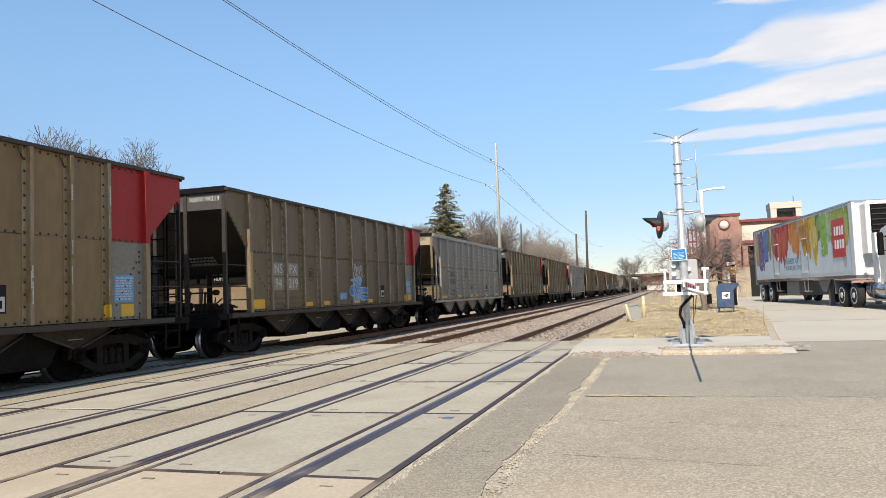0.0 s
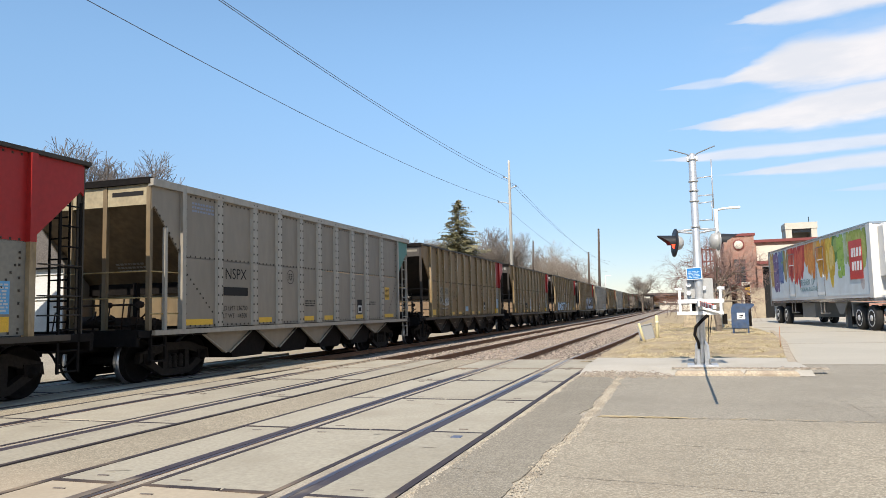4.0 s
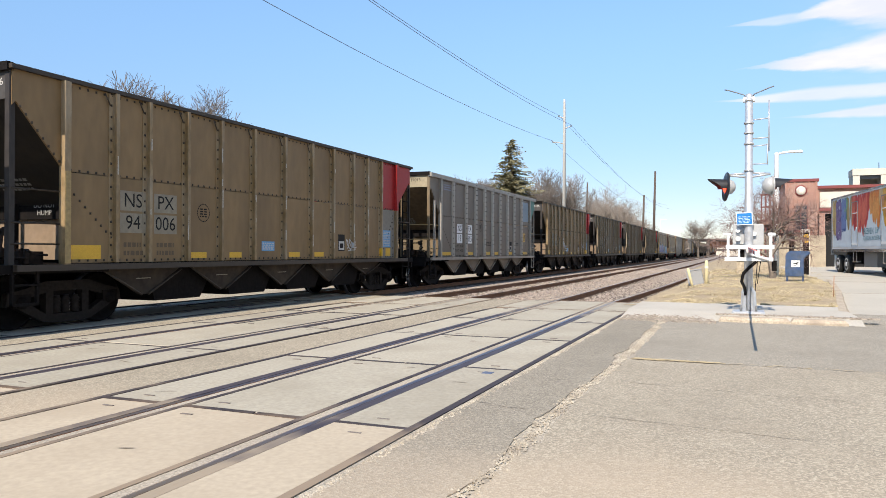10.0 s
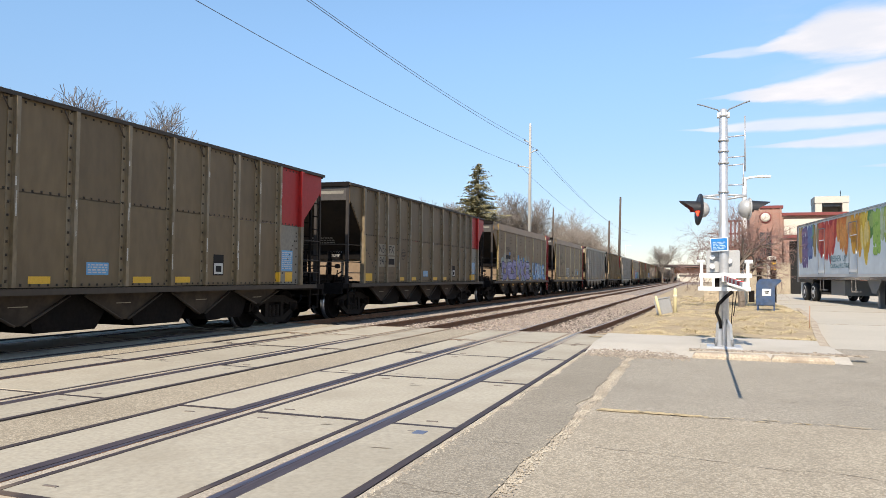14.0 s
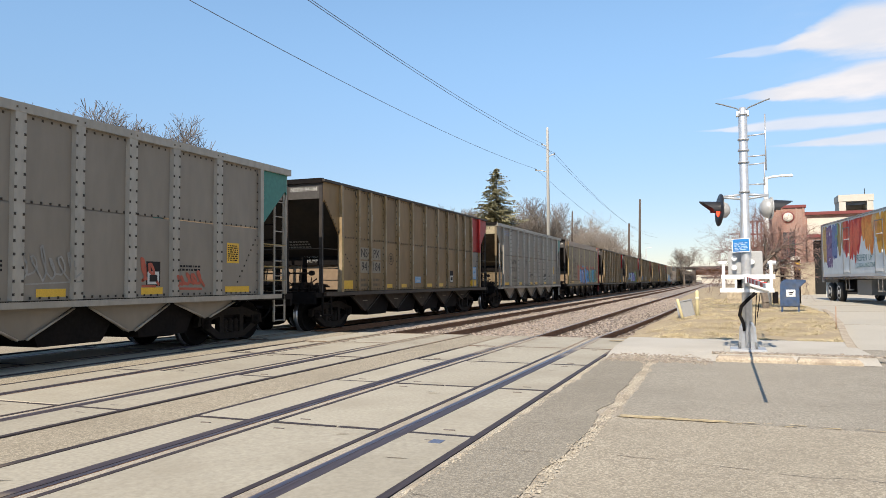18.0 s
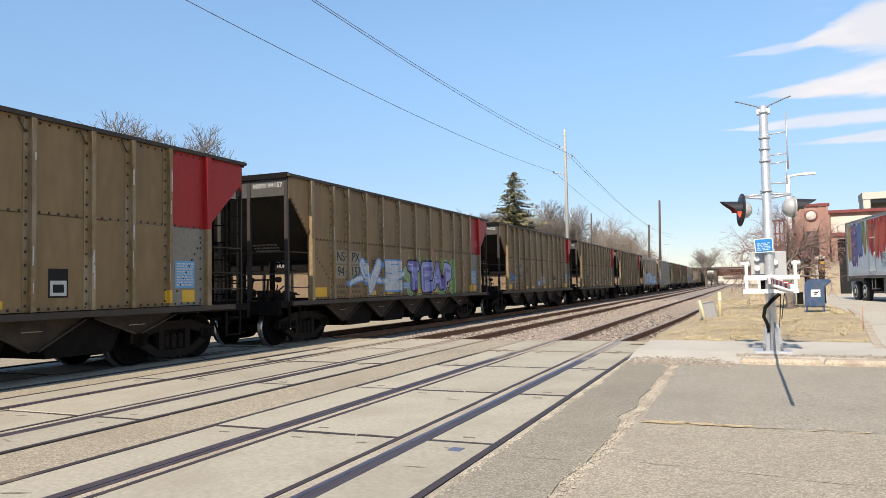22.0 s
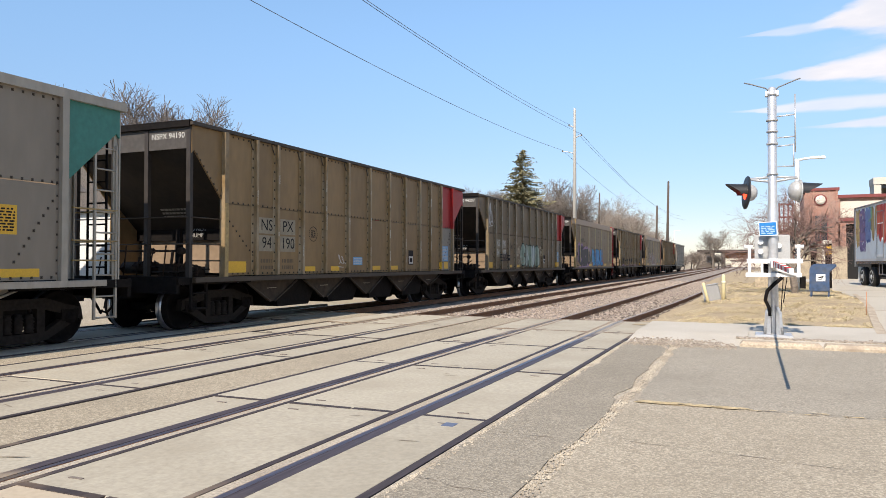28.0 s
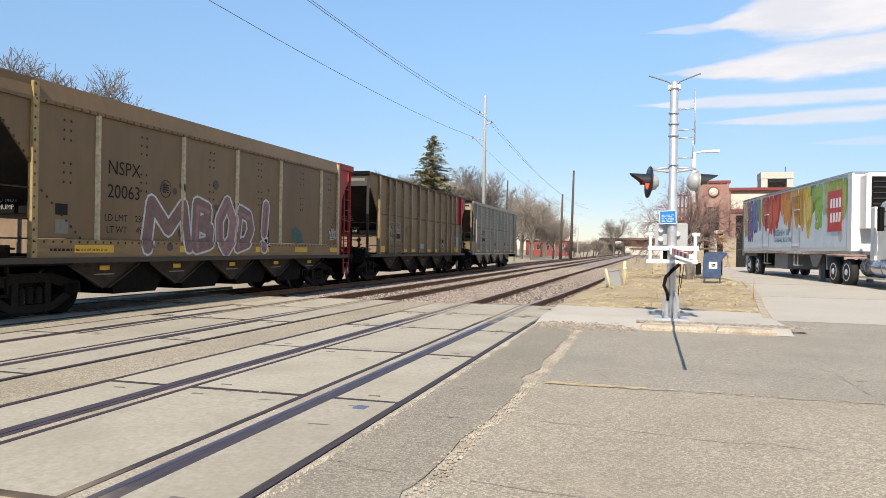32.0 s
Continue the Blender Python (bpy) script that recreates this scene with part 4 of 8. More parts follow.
def bogie(parent, y):
    """A three-piece freight truck: two side frames, bolster, springs and two wheelsets."""
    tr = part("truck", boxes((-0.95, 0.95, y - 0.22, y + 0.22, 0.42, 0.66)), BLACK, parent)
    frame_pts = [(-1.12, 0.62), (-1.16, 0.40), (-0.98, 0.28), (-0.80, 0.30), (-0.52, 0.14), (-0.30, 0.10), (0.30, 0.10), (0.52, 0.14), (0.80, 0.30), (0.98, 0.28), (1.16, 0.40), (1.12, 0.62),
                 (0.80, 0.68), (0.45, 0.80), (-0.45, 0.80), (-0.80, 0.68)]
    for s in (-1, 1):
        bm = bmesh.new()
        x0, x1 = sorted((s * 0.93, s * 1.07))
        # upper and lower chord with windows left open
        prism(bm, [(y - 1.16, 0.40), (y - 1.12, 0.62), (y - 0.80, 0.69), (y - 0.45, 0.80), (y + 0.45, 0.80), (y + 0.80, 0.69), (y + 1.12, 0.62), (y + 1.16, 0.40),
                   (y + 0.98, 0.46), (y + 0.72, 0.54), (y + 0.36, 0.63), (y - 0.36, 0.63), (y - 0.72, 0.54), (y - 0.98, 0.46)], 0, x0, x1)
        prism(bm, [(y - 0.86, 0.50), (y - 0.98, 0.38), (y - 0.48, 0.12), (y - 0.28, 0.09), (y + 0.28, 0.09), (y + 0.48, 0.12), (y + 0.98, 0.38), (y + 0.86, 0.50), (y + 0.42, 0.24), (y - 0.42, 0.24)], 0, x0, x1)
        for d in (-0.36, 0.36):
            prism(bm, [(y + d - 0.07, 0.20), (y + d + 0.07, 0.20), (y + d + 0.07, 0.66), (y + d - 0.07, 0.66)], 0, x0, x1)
        part("side_frame", bm, SHADED_GRIME, tr, "dusty cast steel side frame")
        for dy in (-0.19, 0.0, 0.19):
            part("spring", spin([(0.06, 0.25)] + [(q, 0.26 + 0.028 * i) for i, q in enumerate((0.09, 0.062) * 5)] + [(0.06, 0.55)], 8), SHADED_GRIME, tr, m=pose(s * 1.0, y + dy, 0))
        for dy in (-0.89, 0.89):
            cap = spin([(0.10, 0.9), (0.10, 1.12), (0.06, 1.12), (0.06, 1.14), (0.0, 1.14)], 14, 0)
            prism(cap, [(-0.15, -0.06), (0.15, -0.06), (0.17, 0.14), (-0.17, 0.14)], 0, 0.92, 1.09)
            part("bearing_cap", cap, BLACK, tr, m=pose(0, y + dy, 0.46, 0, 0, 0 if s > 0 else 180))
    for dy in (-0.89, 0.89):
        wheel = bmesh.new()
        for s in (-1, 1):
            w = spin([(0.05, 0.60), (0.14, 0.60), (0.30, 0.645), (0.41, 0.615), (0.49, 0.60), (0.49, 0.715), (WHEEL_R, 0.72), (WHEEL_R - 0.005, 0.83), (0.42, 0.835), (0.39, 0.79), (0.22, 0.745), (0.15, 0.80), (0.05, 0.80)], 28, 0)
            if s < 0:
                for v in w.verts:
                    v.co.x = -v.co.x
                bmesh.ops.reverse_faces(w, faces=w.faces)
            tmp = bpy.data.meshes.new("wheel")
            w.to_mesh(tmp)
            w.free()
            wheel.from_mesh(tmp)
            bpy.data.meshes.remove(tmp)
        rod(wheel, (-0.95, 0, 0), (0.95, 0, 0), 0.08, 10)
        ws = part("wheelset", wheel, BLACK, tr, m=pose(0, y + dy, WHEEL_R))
        ws.data.materials.append(TREAD)
        for f in ws.data.polygons:
            r = max(math.hypot(ws.data.vertices[i].co.y, ws.data.vertices[i].co.z) for i in f.vertices)
            q = min(math.hypot(ws.data.vertices[i].co.y, ws.data.vertices[i].co.z) for i in f.vertices)
            if q > 0.456:
                f.material_index = 1
    return tr


def end_gear(car, style, lead):
    """Slope sheet, end wall, posts, platform, brake gear and coupler of one end."""
    s = 1 if lead else -1
    yy = (lambda d: -CAR_LEN + d) if lead else (lambda d: -d)
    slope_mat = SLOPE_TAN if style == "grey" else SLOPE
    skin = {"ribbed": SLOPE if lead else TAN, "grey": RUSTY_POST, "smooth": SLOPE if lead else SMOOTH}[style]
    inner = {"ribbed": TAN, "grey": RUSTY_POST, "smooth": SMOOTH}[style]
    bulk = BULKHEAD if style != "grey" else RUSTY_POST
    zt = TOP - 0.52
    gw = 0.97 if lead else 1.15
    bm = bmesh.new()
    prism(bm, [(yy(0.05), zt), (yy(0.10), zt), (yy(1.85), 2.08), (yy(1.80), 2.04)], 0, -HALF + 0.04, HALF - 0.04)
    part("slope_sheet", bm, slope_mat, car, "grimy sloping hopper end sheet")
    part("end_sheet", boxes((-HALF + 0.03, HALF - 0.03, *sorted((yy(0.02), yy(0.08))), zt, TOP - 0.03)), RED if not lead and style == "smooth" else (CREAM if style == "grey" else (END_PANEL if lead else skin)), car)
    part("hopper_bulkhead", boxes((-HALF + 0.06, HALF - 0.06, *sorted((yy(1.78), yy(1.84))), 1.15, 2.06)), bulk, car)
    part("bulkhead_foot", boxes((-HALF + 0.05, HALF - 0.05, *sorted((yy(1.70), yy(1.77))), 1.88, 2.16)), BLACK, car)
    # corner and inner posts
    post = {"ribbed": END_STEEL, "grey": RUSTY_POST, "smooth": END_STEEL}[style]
    if not lead:
        post = {"ribbed": TAN_DARK, "grey": GREY_RIB, "smooth": RED}[style]
    for x in (-HALF + 0.06, -0.45, 0.45, HALF - 0.06):
        bm = bmesh.new()
        w = 0.05
        prism(bm, [(x - w, yy(0.0)), (x + w, yy(0.0)), (x + w, yy(0.03)), (x + 0.015, yy(0.03)), (x + 0.015, yy(0.12)), (x - 0.015, yy(0.12)), (x - 0.015, yy(0.03)), (x - w, yy(0.03))], 2, SILL, TOP - 0.02)
        part("end_post", bm, post, car)
    # diagonal gusset of the side at this end
    for sx in (-1, 1):
        x0, x1 = sorted((sx * (HALF - 0.035), sx * HALF))
        bm = bmesh.new()
        prism(bm, [(yy(0.03), TOP - 0.02), (yy(gw), TOP - 0.02), (yy(gw), MID), (yy(0.10), TOP - 0.55), (yy(0.03), TOP - 0.62)], 0, x0, x1)
        if style == "smooth" and not lead:
            bm.free()
            bm = bmesh.new()
            prism(bm, [(yy(0.0), TOP - 0.02), (yy(gw), TOP - 0.02), (yy(gw), SILL), (yy(gw - 0.3), SILL), (yy(gw - 0.32), TOP - 1.35), (yy(0.42), TOP - 0.62), (yy(0.3), TOP - 0.24), (yy(0.0), TOP - 0.2)], 0, x0, x1)
        gm = skin
        if not lead:
            gm = {"ribbed": RED, "grey": GREEN, "smooth": RED}[style]
        elif style == "grey":
            gm = GREY
        else:
            gm = inner
        part("gusset", bm, gm, car, "" if lead else ("red painted corner panel" if style != "grey" else "green painted corner panel"))
    # railings and grab irons
    gr = bmesh.new()
    for z in (1.75, 2.28):
        rod(gr, (-HALF + 0.06, yy(-0.02), z), (HALF - 0.06, yy(-0.02), z), 0.014, 6)
        rod(gr, (HALF - 0.03, yy(0.02), z), (HALF - 0.03, yy(0.95), z), 0.014, 6)
    rod(gr, (HALF - 0.03, yy(0.02), 1.42), (HALF - 0.03, yy(0.95), 1.42), 0.014, 6)
    if style == "grey" and lead:
        part("handrail_post", boxes((HALF - 0.05, HALF + 0.02, yy(0.42), yy(0.50), SILL, 3.2)), GREY_RIB, car)
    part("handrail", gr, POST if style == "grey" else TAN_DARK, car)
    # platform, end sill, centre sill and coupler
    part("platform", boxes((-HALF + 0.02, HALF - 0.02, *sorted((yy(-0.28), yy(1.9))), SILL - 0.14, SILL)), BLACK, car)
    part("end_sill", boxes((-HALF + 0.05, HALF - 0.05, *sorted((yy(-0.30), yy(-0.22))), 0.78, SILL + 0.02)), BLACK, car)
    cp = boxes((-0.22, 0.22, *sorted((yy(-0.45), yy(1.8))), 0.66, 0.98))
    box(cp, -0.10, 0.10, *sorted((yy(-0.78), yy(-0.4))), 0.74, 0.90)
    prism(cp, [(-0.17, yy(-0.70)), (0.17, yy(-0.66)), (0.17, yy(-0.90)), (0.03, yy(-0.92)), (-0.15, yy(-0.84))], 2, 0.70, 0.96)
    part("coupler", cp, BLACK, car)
    hose = pipe([(0.32, yy(-0.42), 0.85), (0.34, yy(-0.6), 0.62), (0.28, yy(-0.78), 0.42), (0.2, yy(-0.88), 0.46)], 0.025, 6)
    part("air_hose", hose, BLACK, car)
    if lead:
        # brake rig on the leading platform
        bg = bmesh.new()
        rod(bg, (-0.9, yy(0.75), 1.27), (0.0, yy(0.75), 1.27), 0.13, 14)
        box(bg, 0.35, 0.75, yy(0.45), yy(0.8), SILL, 1.36)
        box(bg, 0.85, 1.15, yy(0.5), yy(0.95), SILL, 1.30)
        rod(bg, (-1.2, yy(0.35), 1.62), (1.1, yy(0.35), 1.62), 0.022, 6)
        rod(bg, (-0.2, yy(0.55), 1.30), (1.3, yy(0.9), 1.24), 0.02, 6)
        rod(bg, (0.2, yy(0.4), 1.18), (1.35, yy(0.5), 1.2), 0.018, 6)
        rod(bg, (0.55, yy(0.6), 1.3), (0.5, yy(0.7), 1.62), 0.03, 6)
        for x in (0.95, 1.1, 1.25):
            rod(bg, (x, yy(0.55), SILL), (x - 0.05, yy(0.6), 1.33), 0.045, 8)
        rod(bg, (0.25, yy(0.3), 1.62), (0.25, yy(0.42), 1.62), 0.06, 8)
        rod(bg, (1.05, yy(0.3), 1.62), (1.05, yy(0.42), 1.62), 0.07, 8)
        for q in range(7):
            x = -1.1 + 0.36 * q
            rod(bg, (x, yy(0.22), SILL), (x + 0.05, yy(0.25), 1.5 + 0.12 * (q % 3)), 0.016, 5)
            rod(bg, (x, yy(0.62 + 0.1 * (q % 2)), 1.2 + 0.07 * (q % 4)), (x + 0.42, yy(0.5), 1.28 + 0.09 * (q % 3)), 0.02, 5)
        part("brake_gear", bg, RUSTY_GEAR, car, "rusty air brake cylinder and rods")
        for x in (-0.45, 0.45):
            part("stanchion", boxes((x - 0.05, x + 0.05, yy(0.9), yy(1.0), SILL, 2.1)), BLACK, car)
        part("corner_step", boxes((HALF - 0.06, HALF, yy(0.05), yy(0.09), 0.45, SILL), (HALF - 0.06, HALF, yy(0.48), yy(0.52), 0.45, SILL), (HALF - 0.06, HALF, yy(0.05), yy(0.52), 0.45, 0.49),
                                  (HALF - 0.06, HALF, yy(0.05), yy(0.52), 0.76, 0.79)), BLACK, car)
    else:
        ladder = bmesh.new()
        for dy in (0.06, 0.50):
            box(ladder, HALF - 0.06, HALF - 0.02, yy(dy + 0.02), yy(dy - 0.02), 0.42, TOP - 0.75)
        z = 0.45
        while z < TOP - 0.8:
            rod(ladder, (HALF - 0.04, yy(0.06), z), (HALF - 0.04, yy(0.50), z), 0.016, 6)
            z += 0.36
        part("ladder", ladder, RED if style == "smooth" else (GREY_RIB if style == "grey" else BLACK), car, "side ladder with round rungs")
        el = bmesh.new()
        for x in (0.75, 1.2):
            rod(el, (x, yy(-0.06), SILL), (x, yy(-0.06), TOP - 0.5), 0.022, 6)
        z = 1.3
        while z < TOP - 0.6:
            rod(el, (0.75, yy(-0.06), z), (1.2, yy(-0.06), z), 0.016, 6)
            z += 0.38
        part("end_ladder", el, RED if style == "smooth" else BLACK, car)


def hopper_car(style):
    """One five-pocket hopper car, its side towards +x in full."""
    car = empty("hopper_car")
    sheet_mat = {"ribbed": TAN, "grey": GREY, "smooth": SMOOTH}[style]
    rib_mat = {"ribbed": TAN_RIB, "grey": GREY_RIB, "smooth": CREAM_RIB}[style]
    ribs = RIBS[style]
    # side sheets, bay by bay
    cuts = [LEAD] + ribs + [TRAIL]
    top_in = TOP - 0.06 if style != "smooth" else TOP - 0.40
    for a, b in zip(cuts, cuts[1:]):
        red = style == "ribbed" and a == ribs[-1]
        rows = [("upper_panel", MID + 0.01, top_in), ("lower_panel", SILL + 0.02, MID - 0.01)] if style != "smooth" else [("side_panel", SILL + 0.34, top_in)]
        for name, z0, z1 in rows:
            # seen by eye the plates of a bay are lapped: the lower one stands a little proud
            x1 = HALF + (0.006 if name == "lower_panel" else 0.0)
            m = sheet_mat
            lab = ""
            if red:
                m, lab = (RED, "red painted panel") if name == "upper_panel" else (PATCH, "grey primed panel")
            part(name, boxes((HALF - 0.03, x1, a, b, z0, z1)), m, car, lab)
    part("far_side", boxes((-HALF, -HALF + 0.03, LEAD, TRAIL, SILL, TOP - 0.05)), sheet_mat, car)
    if style == "smooth":
        bm = bmesh.new()
        prism(bm, [(HALF - 0.03, TOP - 0.40), (HALF + 0.055, TOP - 0.40), (HALF + 0.055, TOP - 0.34), (HALF - 0.04, TOP), (HALF - 0.12, TOP)], 1, LEAD - 0.9, TRAIL + 0.02)
        part("top_chord", bm, SMOOTH, car)
        part("end_bracket", boxes((HALF - 0.05, HALF + 0.06, TRAIL + 0.025, 0.05, TOP - 0.2, TOP - 0.01)), RED, car, "red box bracket at the trailing end")
        part("side_plinth", boxes((HALF - 0.02, HALF + 0.05, LEAD, TRAIL, SILL, SILL + 0.33)), PLINTH, car)
    else:
        cm = BLACK if style == "ribbed" else GREY_RIB
        h = 0.07 if style == "ribbed" else 0.15
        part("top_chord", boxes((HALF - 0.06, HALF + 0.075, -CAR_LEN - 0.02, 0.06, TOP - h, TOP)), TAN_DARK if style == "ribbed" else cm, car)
    for nm, row in (("far_chord", (-HALF - 0.07, -HALF + 0.06, -CAR_LEN, 0.05, TOP - 0.08, TOP)), ("lead_chord", (-HALF, HALF, -CAR_LEN - 0.05, -CAR_LEN + 0.06, TOP - 0.10, TOP + 0.03)),
                    ("trail_chord", (-HALF, HALF, -0.06, 0.07, TOP - 0.10, TOP + 0.0))):
        part(nm, boxes(row), BLACK, car)
    # ribs
    w, d = RIB_W[style] / 2, RIB_D[style]
    if style == "ribbed":
        rb = bmesh.new()
        prism(rb, [(HALF, -w - 0.10), (HALF + 0.012, -w - 0.10), (HALF + 0.012, -w), (HALF + d, -w), (HALF + d, w), (HALF, w)], 2, SILL + 0.02, TOP - 0.07)
    else:
        rb = bmesh.new()
        prism(rb, [(HALF, -w - 0.03), (HALF + d, -w), (HALF + d, w), (HALF, w + 0.03)], 2, SILL + (0.02 if style == "grey" else 0.3), top_in)
    rib = as_mesh("side_rib", rb)
    rib.materials.append(rib_mat)
    for y in ribs:
        part("side_rib", rib, None, car, m=pose(0, y, 0))
    for y, m in ((LEAD, POST if style != "grey" else GREY_RIB), (TRAIL, rib_mat)):
        cm = as_mesh("corner_rib", boxes((HALF - 0.04, HALF + d + 0.01, y - 0.07, y + 0.05, SILL, (TOP - 0.07 if style != "ribbed" or y == TRAIL else TOP - 0.07))))
        part("corner_rib", cm, m if style != "ribbed" else TAN_RIB, car)
        if style == "ribbed" and y == TRAIL:
            part("red_edge", boxes((HALF - 0.02, HALF + d + 0.014, y - 0.074, y + 0.054, MID, TOP - 0.072)), RED, car, "red painted corner")
    if style == "ribbed":
        part("yellow_edge", boxes((HALF + d + 0.012, HALF + d + 0.016, LEAD - 0.065, LEAD + 0.045, SILL + 0.02, MID)), POST, car, "yellow painted edge")
    # rivets and bolts, joined
    rv = []
    r = random.Random(3)
    x = HALF + 0.014
    for y in ribs + [LEAD + 0.14, TRAIL - 0.1]:
        for i in range(15 if style != "smooth" else 0):
            z = SILL + 0.12 + i * 0.205
            if style == "ribbed" and y > TRAIL - 0.2 and z > MID:
                continue
            if style == "ribbed":
                rv.append((x, y - w - 0.05, z))
            else:
                rv += [(HALF + d + 0.001, y - w + 0.02, z), (HALF + d + 0.001, y + w - 0.02, z)] if y in ribs else [(x - 0.012, y, z)]
    if style != "smooth":
        y = LEAD + 0.12
        while y < TRAIL:
            rv += [(x - 0.013, y, MID + 0.03), (x - 0.013, y, TOP - (0.12 if style == "ribbed" else 0.20)), (x - 0.006, y, SILL + 0.06)]
            y += 0.17
    else:
        for a, b in zip(cuts, cuts[1:]):
            for i in range(6):
                z = TOP - 0.62 - i * 0.17 - (0.25 if i > 2 else 0)
                c = (a + b) / 2
                rv += [(HALF + 0.002, c - 0.08, z), (HALF + 0.002, c + 0.08, z)]
        y = LEAD
        while y < TRAIL:
            rv += [(HALF + 0.056, y, TOP - 0.37), (HALF + 0.051, y, SILL + 0.28)]
            y += 0.2
        for i in range(16):
            rv.append((HALF + d + 0.011, LEAD - 0.03, SILL + 0.1 + i * 0.19))
    for i in range(9):
        rv += [(HALF + 0.001, -CAR_LEN + 0.17 + i * 0.1, TOP - 0.62 - i * 0.11), (HALF + 0.008, LEAD + 0.18 + i * 0.11, 2.25 - i * 0.1), (HALF + 0.008, TRAIL - 0.18 - i * 0.08, 2.35 - i * 0.12)]
    vs, fs = [], []
    for px, py, pz in rv:
        k, q = len(vs), 0.021
        vs += [(px, py - q, pz - q), (px, py + q, pz - q), (px, py + q, pz + q), (px, py - q, pz + q), (px + 0.02, py, pz)]
        fs += [(k, k + 1, k + 4), (k + 1, k + 2, k + 4), (k + 2, k + 3, k + 4), (k + 3, k, k + 4)]
    me = bpy.data.meshes.new("rivets")
    me.from_pydata(vs, [], fs)
    part("rivets", me, mat("dark_bolt_heads", (0.035, 0.026, 0.018), 0.7, bump=0), car, kind="stuff")
    if style == "ribbed":
        sc, r = bmesh.new(), random.Random(14)
        for y in ribs:
            for _ in range(r.randint(1, 4)):
                z, ln, o = r.uniform(SILL + 0.3, TOP - 0.7), r.uniform(0.08, 0.4), r.uniform(-w, w - 0.025)
                box(sc, HALF + d, HALF + d + 0.003, y + o, y + o + r.uniform(0.012, 0.03), z, z + ln)
        part("paint_scuffs", sc, mat("bare_scuffed_metal", (0.45, 0.43, 0.38), 0.5, bump=0), car, "pale scuffs on the ribs", kind="stuff")
        ct = bmesh.new()
        rod(ct, (HALF + 0.05, -0.26, TOP - 0.10), (HALF + 0.03, -0.12, TOP - 0.30), 0.012, 5)
        tie = as_mesh("tie_loop", ct)
        tie.materials.append(TAN_DARK)
        for y in ribs[:-1]:
            part("tie_loop", tie, None, car, m=pose(0, y, 0))
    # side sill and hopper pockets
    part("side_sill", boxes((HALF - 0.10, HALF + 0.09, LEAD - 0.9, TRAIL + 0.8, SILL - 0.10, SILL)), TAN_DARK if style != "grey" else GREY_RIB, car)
    part("far_sill", boxes((-HALF - 0.05, -HALF + 0.1, LEAD - 0.9, TRAIL + 0.8, SILL - 0.12, SILL)), BLACK, car)
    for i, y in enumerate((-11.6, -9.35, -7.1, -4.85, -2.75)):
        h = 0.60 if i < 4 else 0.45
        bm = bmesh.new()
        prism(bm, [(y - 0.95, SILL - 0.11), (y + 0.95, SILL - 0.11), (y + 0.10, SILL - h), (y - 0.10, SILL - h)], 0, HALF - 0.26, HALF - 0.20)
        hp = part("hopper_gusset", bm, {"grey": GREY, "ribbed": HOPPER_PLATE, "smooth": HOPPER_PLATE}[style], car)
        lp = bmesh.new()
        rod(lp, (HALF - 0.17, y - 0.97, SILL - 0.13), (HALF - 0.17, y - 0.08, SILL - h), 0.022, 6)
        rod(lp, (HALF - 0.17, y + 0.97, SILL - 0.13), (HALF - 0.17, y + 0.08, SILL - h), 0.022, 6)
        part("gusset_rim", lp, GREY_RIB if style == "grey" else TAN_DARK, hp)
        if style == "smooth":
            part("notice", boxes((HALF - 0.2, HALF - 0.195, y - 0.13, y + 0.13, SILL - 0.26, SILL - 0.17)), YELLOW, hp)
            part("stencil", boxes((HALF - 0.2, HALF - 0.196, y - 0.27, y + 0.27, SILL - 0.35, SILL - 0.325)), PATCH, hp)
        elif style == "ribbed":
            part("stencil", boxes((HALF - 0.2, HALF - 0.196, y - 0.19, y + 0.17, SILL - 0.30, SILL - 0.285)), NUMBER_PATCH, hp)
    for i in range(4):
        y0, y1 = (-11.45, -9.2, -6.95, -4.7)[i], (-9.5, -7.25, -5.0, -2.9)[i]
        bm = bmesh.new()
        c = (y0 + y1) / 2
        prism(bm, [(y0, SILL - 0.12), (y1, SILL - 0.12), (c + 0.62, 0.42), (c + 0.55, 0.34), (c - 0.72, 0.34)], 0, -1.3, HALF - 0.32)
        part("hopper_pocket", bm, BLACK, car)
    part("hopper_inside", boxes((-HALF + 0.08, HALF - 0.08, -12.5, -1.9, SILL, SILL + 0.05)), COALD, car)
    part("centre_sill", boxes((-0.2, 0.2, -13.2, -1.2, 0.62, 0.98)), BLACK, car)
    bogie(car, -13.0)
    bogie(car, -1.45)
    end_gear(car, style, True)
    end_gear(car, style, False)
    return car


